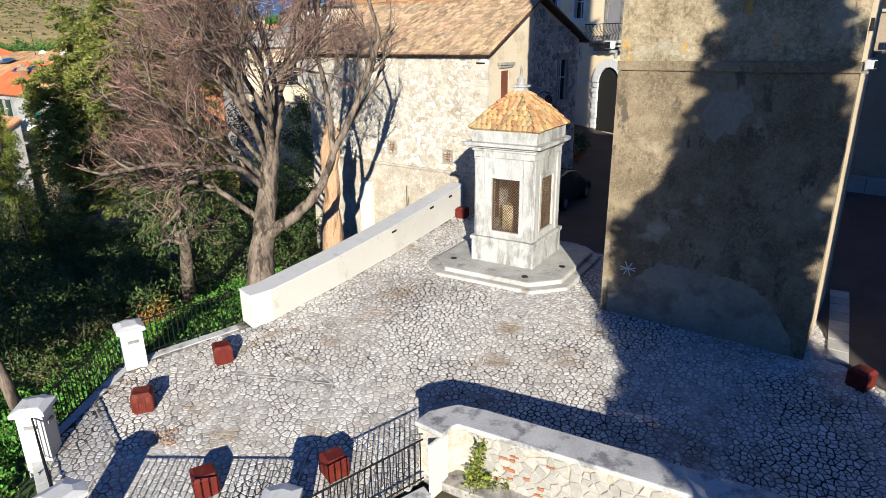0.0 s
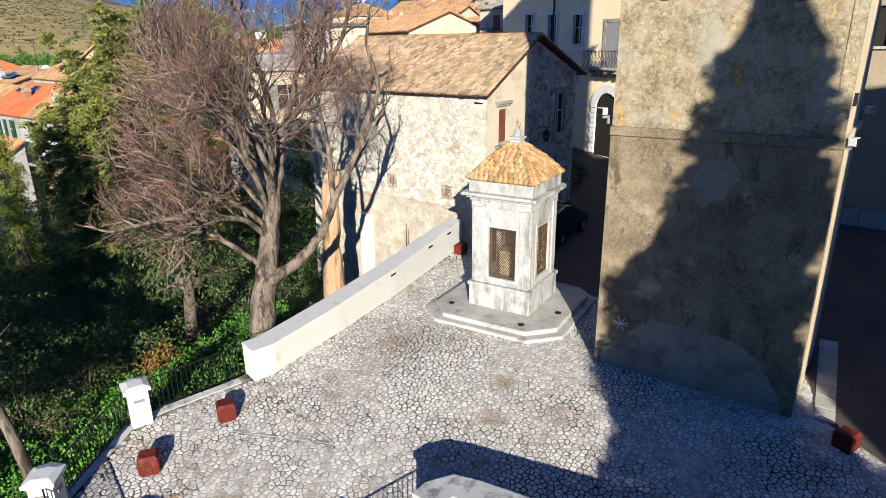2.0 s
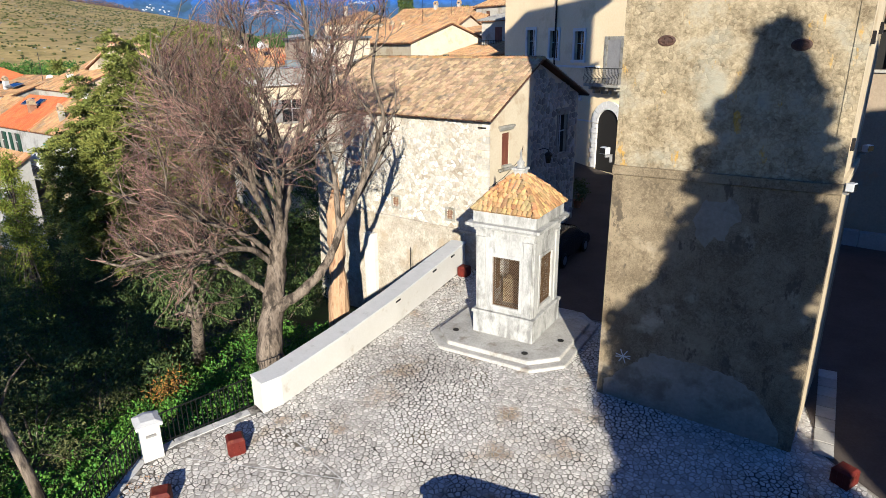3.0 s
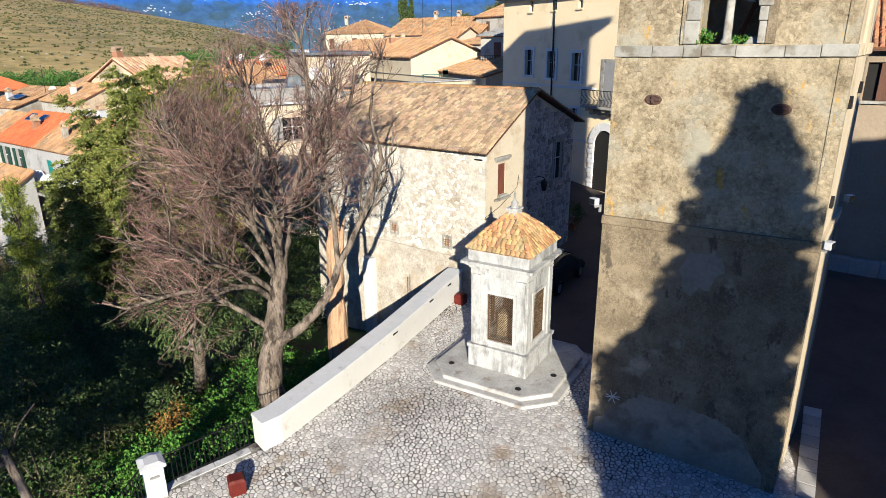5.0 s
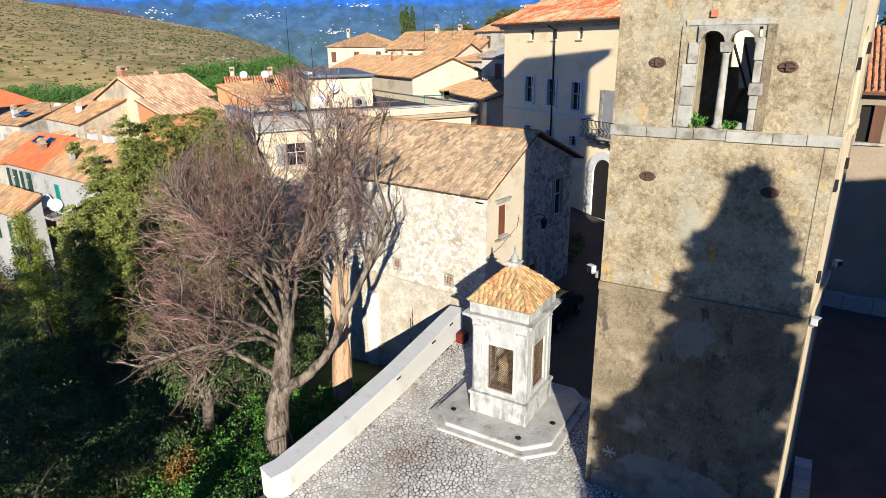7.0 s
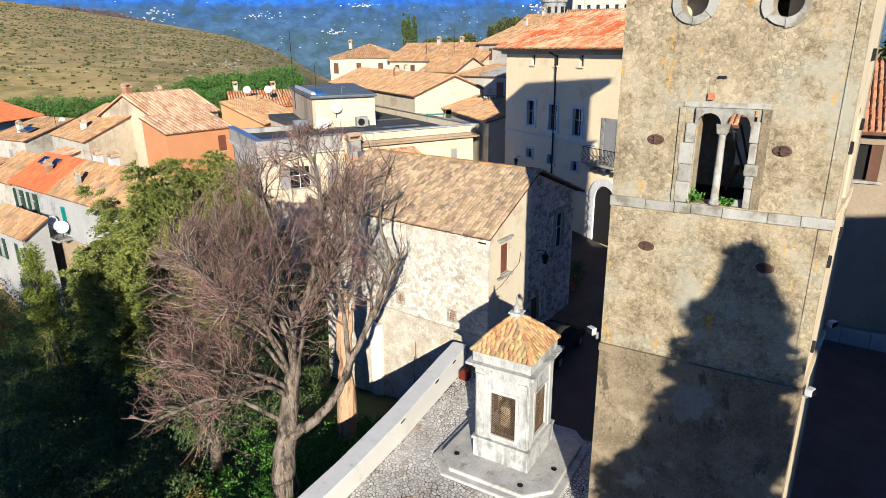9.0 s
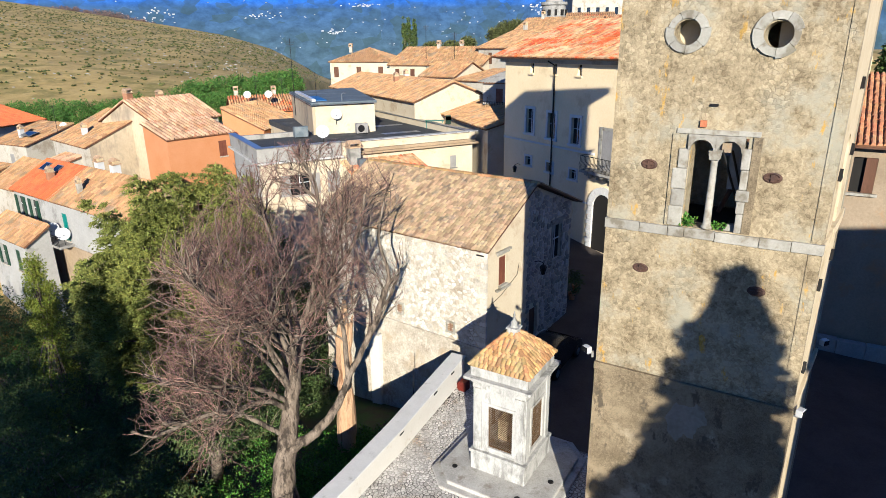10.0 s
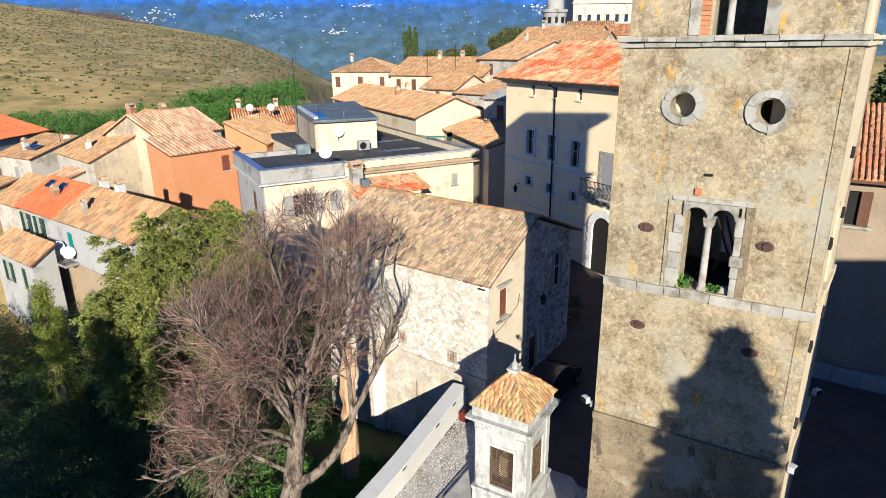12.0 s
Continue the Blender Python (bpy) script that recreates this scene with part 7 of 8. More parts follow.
for a, b, c, d in holes_f:
    w = part("small_window", Acc().box(-0.012, 0.004, a, c, b, d), M_BROWNWALL, house)
    part("window_surround", Acc().box(-0.05, 0.0, a - 0.1, a, b - 0.1, d + 0.1).box(-0.05, 0.0, c, c + 0.1, b - 0.1, d + 0.1).box(-0.05, 0.0, a, c, d, d + 0.1).box(-0.05, 0.0, a, c, b - 0.1, b), M_TRAV, w)
    for k in range(1, 4):
        part("bar", Acc().tube([(-0.03, a + (c - a) * k / 4, b), (-0.03, a + (c - a) * k / 4, d)], [0.012, 0.012], 5), M_REDPAINT, w)
        part("bar", Acc().tube([(-0.03, a, b + (d - b) * k / 4), (-0.03, c, b + (d - b) * k / 4)], [0.012, 0.012], 5), M_REDPAINT, w)
GABLE = Matrix(((1, 0, 0, 0), (0, 0, -1, 0), (0, 1, 0, 0), (0, 0, 0, 1)))
stones_on(house, GABLE, 4.6, 8.6, 3.45, -0.6, 0.22, M_GABLESTONE, M_GABLESTONE_ONE, 33, 0.03, lambda u, v: u < 7.95 and v < 8.0 - abs(u - 3.7) * 0.36 and not (5.85 < u < 7.15 and 3.5 < v < 6.0) and not (3.75 < u < 4.9 and v < 1.9), lambda u, v: u < 5.6 and v > 3.0, limit=150, aspect=1.4)
# corner stones
rgq = random.Random(9)
z = 1.2
k = 0
while z < 5.9:
    h = rgq.uniform(0.22, 0.34)
    l = 0.55 if k % 2 else 0.32
    part("corner_stone", Acc().box(-0.028, 0.1, -0.02, l, z + 0.01, z + h - 0.01), M_RUBBLE_ONE, house, bevel=0.015)
    z += h
    k += 1
# eave tiles' rafters
for k in range(28):
    y = 0.1 + k * (HL - 0.2) / 27
    part("rafter", Acc().box(-0.38, 0.1, y - 0.04, y + 0.04, 5.93, 6.0, None), M_WOOD, house)
part("iron_tie", Acc().box(-0.06, -0.02, 0.1, 0.5, 5.62, 5.68), M_IRON, house)

# ---- cobbles ----
bed = [(-0.3, 9.6), (0.4, 9.75), (4.6, 7.6), (10.8, 4.2), (12.0, 4.4), (9.1, 12.4), (10.3, 16.7), (3.5, 20.7), (1.3, 23.4), (1.6, 25.0), (0.75, 25.2), (-1.65, 20.0), (-3.1, 17.2), (-4.1, 15.5), (-5.0, 14.5), (-6.9, 13.0), (-7.3, 12.5), (-7.75, 10.0), (-6.1, 7.85), (-2.5, 7.8), (-0.45, 9.2)]
JOINTS = [((-5.02, 14.41), (-2.51, 12.05)), ((-2.51, 12.05), (-0.5, 9.8)), ((-2.51, 12.05), (-2.75, 8.6)), ((-6.4, 12.75), (-2.51, 12.05)), ((-7.64, 11.55), (-6.2, 9.9))]


def seg_dist(p, a, b):
    ax, ay, bx, by = *a, *b
    k = max(0.0, min(1.0, ((p[0] - ax) * (bx - ax) + (p[1] - ay) * (by - ay)) / ((bx - ax) ** 2 + (by - ay) ** 2)))
    return math.hypot(p[0] - ax - k * (bx - ax), p[1] - ay - k * (by - ay))


for (xa, ya), (xb, yb) in JOINTS:
    l = math.dist((xa, ya), (xb, yb))
    nx_, ny_ = -(yb - ya) / l * 0.012, (xb - xa) / l * 0.012
    st_ = Acc()
    for j in range(int(l / 0.6)):
        k0, k1 = j / int(l / 0.6), (j + 1) / int(l / 0.6)
        A_, B_ = (xa + (xb - xa) * k0, ya + (yb - ya) * k0), (xa + (xb - xa) * k1, ya + (yb - ya) * k1)
        st_.prism([(A_[0] - nx_, A_[1] - ny_), (B_[0] - nx_, B_[1] - ny_), (B_[0] + nx_, B_[1] + ny_), (A_[0] + nx_, A_[1] + ny_)], lambda x, y: square_z(x, y) - 0.02, lambda x, y: square_z(x, y) + 0.006)
    part("stone_strip", st_, M_GREYCOPE, pavement)
rest, count = Acc(), 0
rgc = random.Random(2)
ex = [SHRINE.inverted(), TOWER.inverted()]
for c, poly in stones(20.2, 21.4, 0.107, 7, 0.017, 0.55, 1.25):
    c = (c[0] - 8.0, c[1] + 4.2)
    if not inside(c[0], c[1], bed):
        continue
    p = ex[0] @ Vector((c[0], c[1], 0))
    if abs(p.x) < 2.3 and abs(p.y - 0.96) < 2.3 and abs(p.x) + abs(p.y - 0.96) < 3.85:
        continue
    p = ex[1] @ Vector((c[0], c[1], 0))
    if 0.05 < p.x < 4.7 and 0.05 < p.y < 3.9:
        continue
    if any(seg_dist(c, p0, p1) < 0.03 for p0, p1 in JOINTS):
        continue
    poly = [(x - 8.0, y + 4.2) for x, y in poly]
    q = rgc.uniform(0.80, 1.02)
    poly = [(c[0] + (x - c[0]) * q, c[1] + (y - c[1]) * q) for x, y in poly]
    a = Acc()
    stone(a, c, poly, -0.006, rgc.uniform(0.004, 0.010), None, 0.90)
    a.v = [(x, y, z + square_z(x, y)) for x, y, z in a.v]
    if count < 300 and -3.0 < c[0] < 0.2 and c[1] < 10.6:
        part("cobble", a, M_COBBLE_ONE, pavement)
        count += 1
    else:
        rest.add(a.v, a.f)
tagged(part("cobbles", rest, M_COBBLE, pavement), kind="stuff")

# kerb of pale slabs under the railings
rim = [(-5.35, 14.45), (-6.9, 13.3), (-7.45, 12.7), (-7.9, 10.05), (-6.1, 7.65), (-2.5, 7.58), (-0.35, 9.0)]
for (xa, ya), (xb, yb) in zip(rim, rim[1:]):
    ln = math.dist((xa, ya), (xb, yb))
    n = max(1, int(ln / 0.8))
    for i in range(n):
        k0, k1 = i / n, (i + 1) / n
        p, q = Vector((xa + (xb - xa) * k0, ya + (yb - ya) * k0)), Vector((xa + (xb - xa) * k1, ya + (yb - ya) * k1))
        t = (q - p).normalized()
        nn = Vector((-t.y, t.x)) * 0.12
        quad = [tuple(p - nn + t * 0.006), tuple(q - nn - t * 0.006), tuple(q + nn - t * 0.006), tuple(p + nn + t * 0.006)]
        part("kerb_slab", Acc().prism(quad, lambda x, y: square_z(x, y) - 0.3, lambda x, y: square_z(x, y) + 0.022), M_GREYCOPE, pavement, bevel=0.012)


def railing(xa, ya, za, xb, yb, zb, h=0.92):
    """Iron railing between two points at the foot."""
    r = thing("railing", Matrix(), "dark iron railing of thin upright bars", "railing", "terrace railings")
    ln = math.dist((xa, ya), (xb, yb))
    n = int(ln / 0.125)
    P_ = lambda k, dz: (xa + (xb - xa) * k, ya + (yb - ya) * k, za + (zb - za) * k + dz)
    for dz, w in ((h, 0.018), (0.12, 0.014)):
        part("rail", Acc().tube([P_(0, dz), P_(1, dz)], [w, w], 6), M_IRON, r)
    bar = to_mesh("bar", Acc().tube([(0, 0, 0.08), (0, 0, h)], [0.0115, 0.0115], 6), M_IRON)
    for i in range(n + 1):
        o = new("bar", bar)
        o.parent = r
        o.matrix_basis = Matrix.Translation(P_((i + 0.5) / (n + 1), 0))
    return r


for a, b in (((-5.32, 14.52), (-7.08, 13.1)), ((-7.45, 12.62), (-7.76, 10.3)), ((-7.6, 9.75), (-6.15, 7.95)), ((-5.7, 7.72), (-2.82, 7.66)), ((-2.3, 7.75), (-0.42, 9.12))):
    railing(*a, square_z(*a) + 0.06, *b, square_z(*b) + 0.06)

# vents in the parapet and lamps in the piers
for x, y, z in ((-4.20, 15.43, 0.11), (-3.03, 17.66, 0.26), (-1.73, 19.95, 0.43), (-0.50, 22.58, 0.55), (0.22, 24.15, 0.6)):
    t = math.atan2(2.85, 1.47) if y < 18 else math.atan2(4.3, 1.98)
    part("light_slot", Acc().box(-0.16, 0.16, -0.035, 0.02, -0.035, 0.035, Matrix.Translation((x, y, z)) @ Matrix.Rotation(t, 4, "Z")), M_IRON, parapet, "flush dark grey wall light", bevel=0.01)

for x, y, z0, z1, deg in PIERS[:2]:
    for q in (0, 90):
        solid("pier_light", Acc().box(-0.11, 0.11, -0.262, -0.22, -0.03, 0.03, base(x, y, z1 - 0.34, deg + q)), M_GREYPAINT, "flush grey light slot in a railing pier", "light", group="pier lights")

# ---- stones of the low wall ----
LWX = math.atan2(8.38 - 9.58, 2.8 - 0.58)
LW = Matrix.Translation((0.43, 9.39, 0)) @ Matrix.Rotation(LWX, 4, "Z") @ Matrix(((1, 0, 0, 0), (0, 0, -1, 0), (0, 1, 0, 0), (0, 0, 0, 1)))
stones_on(low, LW, 7.5, 2.6, 0.0, -2.72, 0.15, M_LOWSTONE, M_LOWSTONE, 41, 0.016, lambda u, v: v < -0.16, lambda u, v: u < 6, gap=0.02, aspect=1.3)
M_BRICK = mat("brick_scrap", (0.42, 0.16, 0.07), (0.56, 0.27, 0.13), s1=2, s2=20, bump=0.5)
rgb = random.Random(12)
for k in range(26):
    u, v = rgb.uniform(0.4, 6.5), rgb.uniform(-1.3, -0.25)
    part("brick", Acc().box(u, u + rgb.uniform(0.08, 0.22), v, v + rgb.uniform(0.03, 0.06), -0.02, 0.03, LW), M_BRICK, low)
part("end_plaster", Acc().box(-0.25, 0.25, -0.04, 0.0, -1.2, -0.06, Matrix.Translation((-0.17, 9.17, 0)) @ Matrix.Rotation(radians(52), 4, "Z")), M_WHITE, low, "white plastered wall end")
wd = thing("wall_plant", Matrix.Translation((0.42, 9.22, -1.3)), "yellow-green weeds growing from the wall", "plant")
pts = [(rgb.gauss(0.15, 0.18), rgb.gauss(-0.1, 0.08), rgb.uniform(-0.1, 0.55)) for _ in range(26)] + [(0.05 + 0.02 * k, -0.06, 0.5 + 0.1 * k) for k in range(7)]
part("foliage", leaves(Acc(), pts, [0.11] * len(pts), 26, 0.07, 0.05, up=0.3), M_LEAF_WEED, wd)

# ---- palace details ----
for i, (k, a, b, c, d) in enumerate(wins):
    window(palace, None, a, b, c, d, M_COPING, None, False, 0.2, 0.2)
for k, a, b, c, d in lows:
    window(palace, None, a, b, c, d, M_COPING, None, False, 0.2, 0.14)
for k, a, b, c, d in atts:
    window(palace, None, a, b, c, d, M_PALACE, None, False, 0.2, 0.0)
part("string_course", Acc().box(0.0, 10.4, -0.08, 0.05, 7.28, 7.42), M_COPING, palace, bevel=0.02)
part("string_course", Acc().box(0.0, 0.001 + 10.4, -0.05, 0.05, 3.9, 4.0), M_COPING, palace)
part("eave_cornice", Acc().box(-0.3, PL, -0.3, 0.0, 13.05, 13.25).box(-0.5, PL, -0.55, 0.0, 13.25, 13.42), M_PALEWALL, palace)
part("downpipe", Acc().tube([(5.75, -0.5, 13.2), (6.05, -0.1, 12.9), (6.05, -0.1, 3.5)], [0.06, 0.06, 0.06], 8), M_IRON, palace)
# portal and balcony
PX = 11.6
pt = thing("portal", PALACE @ Matrix.Translation((PX, 0, 0)), "pale rusticated arched stone portal of the palace", "portal")
for sgn in (-1, 1):
    for k in range(9):
        w = 0.55 if k % 2 else 0.42
        x0 = sgn * 0.95
        part("block", Acc().box(min(x0, x0 + sgn * w), max(x0, x0 + sgn * w), -0.16, 0.1, 1.0 + 0.32 * k + 0.01, 1.0 + 0.32 * (k + 1) - 0.01), M_COPING, pt, bevel=0.02)
for k in range(11):
    a0, a1 = math.pi * k / 11, math.pi * (k + 1) / 11
    v = [(math.cos(a) * r, y, 3.9 + math.sin(a) * r) for y in (-0.16, 0.1) for a, r in ((a0 + 0.01, 0.95), (a0 + 0.01, 1.45), (a1 - 0.01, 1.45), (a1 - 0.01, 0.95))]
    part("voussoir", Acc().add(v, [(0, 1, 2, 3), (7, 6, 5, 4), (0, 4, 5, 1), (1, 5, 6, 2), (2, 6, 7, 3), (3, 7, 4, 0)]), M_COPING, pt)
# door leaf coloured near-black: the archway's darkness is painted on it
dl = Acc().box(-0.95, 0.95, -0.03, 0.06, 0.9, 3.9)
dl.prism([(0.95 * math.cos(math.pi * k / 12), 0.95 * math.sin(math.pi * k / 12)) for k in range(13)], -0.06, 0.03, Matrix(((1, 0, 0, 0), (0, 0, -1, 0), (0, 1, 0, 3.9), (0, 0, 0, 1))))
part("door", dl, M_DARK, pt, "double door coloured near-black for the dark archway")
bc = thing("balcony", PALACE @ Matrix.Translation((PX, 0, 0)), "stone balcony with dark iron railing over the portal", "balcony")
part("slab", Acc().box(-1.5, 1.5, -1.0, 0.0, 6.25, 6.42), M_TRAV, bc, bevel=0.02)
for x in (-1.1, -0.35, 0.35, 1.1):
    part("corbel", Acc().box(x - 0.12, x + 0.12, -0.8, 0.0, 6.05, 6.25).box(x - 0.12, x + 0.12, -0.45, 0.0, 5.8, 6.05), M_TRAV, bc, bevel=0.02)
for k in range(25):
    x = -1.46 + 2.92 * k / 24
    part("baluster", Acc().tube([(x, -0.96, 6.42), (x, -1.06, 6.75), (x, -0.96, 7.0), (x, -0.96, 7.35)], [0.014] * 4, 4), M_IRON, bc)
part("handrail", Acc().tube([(-1.48, 0, 7.36), (-1.48, -0.96, 7.36), (1.48, -0.96, 7.36), (1.48, 0, 7.36)], [0.025] * 4, 6), M_IRON, bc)
part("balcony_door", Acc().box(-0.55, 0.55, -0.03, 0.0, 6.42, 9.0), M_GREYPAINT, bc)
part("door_surround", Acc().box(-0.8, -0.55, -0.06, 0.0, 6.42, 9.2).box(0.55, 0.8, -0.06, 0.0, 6.42, 9.2).box(-0.55, 0.55, -0.06, 0.0, 9.0, 9.2), M_TRAV, bc)

# ---- bell tower details ----
bw = part("belfry_window", Acc().box(1.42, 1.555, -0.014, 0.1, 10.14, 12.34), M_TOWER, tower, "pale marble twin window with slim column")
rgt = random.Random(15)
for x0, x1 in ((1.58, 1.81), (2.99, 3.11)):
    z = 10.14
    while z < 11.75:
        h = rgt.uniform(0.18, 0.5)
        part("jamb_stone", Acc().box(x0 + rgt.uniform(-0.10, 0.06 if x0 < 2 else -0.02), x1 + (rgt.uniform(-0.02, 0.1) if x0 > 2 else 0), -0.035, 0.3, z + 0.003, min(z + h, 12.3) - 0.003), M_TRAV, bw, bevel=0.03)
        z += h
hd = Acc()
for cx in (2.075, 2.665):
    r = 0.25
    ang = [math.pi * k / 12 for k in range(13)]
    v = []
    for y in (-0.05, 0.25):
        v += [(cx + r * math.cos(a), y, 11.98 + r * math.sin(a)) for a in ang]
        v += [(cx + (0.30) * (math.cos(a) / max(abs(math.cos(a)), abs(math.sin(a)))), y, 11.98 + 0.36 * (math.sin(a) / max(abs(math.cos(a)), abs(math.sin(a))))) for a in ang]
    n = 13
    f = []
    for i in range(12):
        f += [(i, n + i, n + i + 1, i + 1), (2 * n + i, 2 * n + i + 1, 3 * n + i + 1, 3 * n + i), (i, i + 1, 2 * n + i + 1, 2 * n + i), (n + i, 3 * n + i, 3 * n + i + 1, n + i + 1)]
    hd.add(v, f)
part("arch_head", hd, M_TRAV, bw)
part("arch_lintel", Acc().box(1.50, 3.26, -0.012, 0.02, 12.345, 12.46), M_TRAV, bw, bevel=0.01)
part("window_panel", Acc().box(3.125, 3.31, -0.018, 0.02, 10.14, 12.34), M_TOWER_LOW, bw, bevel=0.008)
part("column", Acc().lathe([(0.13, 10.14), (0.13, 10.2), (0.09, 10.24), (0.075, 11.72), (0.10, 11.78)], 14, Matrix.Translation((2.365, 0.1, 0))), M_TRAV, bw, smooth=True)
part("capital", Acc().prism([(2.26, -0.03), (2.47, -0.03), (2.47, 0.23), (2.26, 0.23)], 11.78, 11.99, None, [(2.23, -0.05), (2.50, -0.05), (2.50, 0.25), (2.23, 0.25)]), M_TRAV, bw, bevel=0.01)
part("board", Acc().box(2.62, 3.0, 0.7, 0.74, 11.0, 12.1), M_GREYPAINT, tower, "pale grey board behind the arch")
for k in (0.0, 0.22):
    part("ladder_rail", Acc().tube([(2.45 + k, 0.5, 11.95), (2.85 + k * 0.6, 0.55, 10.9)], [0.03, 0.03], 6), M_IRON, tower)
part("rubble", Acc().prism([(2.72, 0.1), (2.98, 0.1), (2.98, 0.4), (2.7, 0.42)], 10.13, 10.28, None, [(2.78, 0.15), (2.94, 0.15), (2.93, 0.33), (2.8, 0.33)]), M_TRAV, tower, "loose pale stones on the sill", bevel=0.03)
part("beam", Acc().tube([(2.4, 1.6, 10.2), (3.2, 1.4, 12.4)], [0.06, 0.06], 6), M_WOOD, tower, "old slanting timber inside the belfry")
for cx, cz in ((1.49, 14.56), (3.30, 14.49)):
    n = 7
    for k in range(n):
        a0, a1 = 6.28319 * k / n + 0.2, 6.28319 * (k + 1) / n + 0.2
        sub = [a0 + 0.012 + (a1 - a0 - 0.024) * j / 4 for j in range(5)]
        ro = 0.465 + rgt.uniform(-0.05, 0.035)
        v = [(cx + math.cos(a) * r, y, cz + math.sin(a) * r) for y in (-0.03, 0.2) for r in (0.285, ro) for a in sub]
        f = []
        for j in range(4):
            f += [(j + 1, j, 5 + j, 6 + j), (10 + j, 11 + j, 16 + j, 15 + j), (5 + j, 15 + j, 16 + j, 6 + j), (j, j + 1, 11 + j, 10 + j)]
        f += [(0, 5, 15, 10), (4, 14, 19, 9)]
        part("oculus_stone", Acc().add(v, f), M_TRAV, tower)
# upper window
part("jamb_stone", Acc().box(1.42, 1.66, 0.09, 0.4, 16.06, 18.4), M_TRAV, tower)
M_REDBRICK = mat("red_brick", (0.50, 0.18, 0.07), (0.62, 0.28, 0.12), s1=3, s2=20, rnd="object", amt=0.15, bump=0.4)
for k in range(22):
    part("brick", Acc().box(1.66, 1.86, 0.10, 0.35, 16.07 + 0.1 * k, 16.155 + 0.1 * k), M_REDBRICK, tower)
part("jamb_stone", Acc().box(2.94, 3.2, 0.09, 0.4, 16.06, 18.4), M_TRAV, tower)
part("column", Acc().lathe([(0.10, 16.06), (0.08, 16.2), (0.07, 18.0)], 12, Matrix.Translation((2.25, 0.2, 0))), M_TRAV, tower, smooth=True)


def putlog(x, z, w=0.2):
    """A dark oval scaffold hole with a plate in it."""
    a = Acc().lathe([(w * 0.9, -0.012), (w, 0.0), (w * 0.75, 0.02), (w * 0.6, 0.0)], 18, Matrix.Translation((x, 0.025, z)) @ Matrix.Diagonal((1, 1, 0.62, 1)) @ Matrix.Rotation(math.pi / 2, 4, "X"))
    part("wall_tie", a, M_RUST, tower, "rusted iron wall tie")
    part("tie_bar", Acc().box(x - w * 0.8, x + w * 0.8, -0.022, 0.01, z - 0.018, z + 0.018).box(x - 0.03, x + 0.03, -0.03, 0.01, z - w * 0.4, z + w * 0.4), M_RUST, tower)


part("brick", Acc().box(1.98, 2.12, -0.035, 0.03, 12.51, 12.66), M_REDBRICK, tower)
for x, z in ((0.93, 11.56), (3.60, 11.48), (0.95, 8.91), (3.63, 8.8)):
    putlog(x, z)
part("wall_tie", Acc().box(2.15, 2.32, -0.03, 0.05, 12.98, 13.03), M_IRON, tower)
# small anchor plates on the right flank
RF = Matrix.Translation((TW, 0, 0)) @ Matrix.Rotation(math.atan2(TDP, TW * FLARE * TDP), 4, "Z")
for x, z in ((0.9, 11.5), (2.9, 11.8), (0.9, 8.9), (2.9, 9.1), (1.0, 6.7), (2.2, 13.4)):
    part("anchor_plate", Acc().add([(x - 0.16, -0.04, z - 0.10), (x + 0.16, -0.04, z - 0.10), (x, -0.04, z + 0.16), (x - 0.16, 0.05, z - 0.10), (x + 0.16, 0.05, z - 0.10), (x, 0.05, z + 0.16)], [(0, 1, 2), (5, 4, 3), (0, 3, 4, 1), (1, 4, 5, 2), (2, 5, 3, 0)], RF), M_IRON, tower)


def floodlight(x, y, z, deg):
    f = thing("floodlight", base(x, y, z, deg), "small pale floodlight on a wall bracket", "floodlight", "floodlights")
    part("housing", Acc().box(-0.11, 0.11, -0.2, -0.05, -0.07, 0.10), M_DISH, f, bevel=0.015)
    part("lens", Acc().box(-0.09, 0.09, -0.212, -0.201, -0.055, 0.085), M_GLASS, f)
    part("bracket", Acc().box(-0.02, 0.02, -0.1, 0.12, -0.16, -0.1).box(-0.02, 0.02, 0.06, 0.12, -0.3, -0.1), M_GREYPAINT, f)


floodlight(10.65, 15.9, 6.25, 20)
floodlight(4.02, 15.35, 6.35, -60)
floodlight(8.38, 12.85, 5.95, 40)
# chalk star scrawled on the wall
sc = Acc()
for a in (0.2, 1.2, 2.1, 2.9):
    sc.box(-0.2, 0.2, -0.006, 0.0, -0.012, 0.012, Matrix.Translation((0.62, -0.02, 0.9)) @ Matrix.Rotation(a, 4, "Y"))
part("scrawl", sc, M_DISH, tower, "white scrawled star mark")
# cement and lime patches on the lower stage
def wall_patch(outline, y0, material, label):
    """A thin layer of plaster with a ragged edge on the tower's front."""
    rg_ = random.Random(len(outline) * 7)
    ring = []
    for (xa, za), (xb, zb) in zip(outline, outline[1:] + outline[:1]):
        n = max(1, int(math.dist((xa, za), (xb, zb)) / 0.09))
        for k in range(n):
            q = k / n
            ring.append((min(max(xa + (xb - xa) * q + rg_.gauss(0, 0.02), 0.14), TW - 0.27), za + (zb - za) * q + rg_.gauss(0, 0.025)))
    part("plaster_patch", flared(Acc().prism(ring, -0.02, -y0, Matrix(((1, 0, 0, 0), (0, 0, -1, 0), (0, 1, 0, 0), (0, 0, 0, 1))))), material, tower, label)


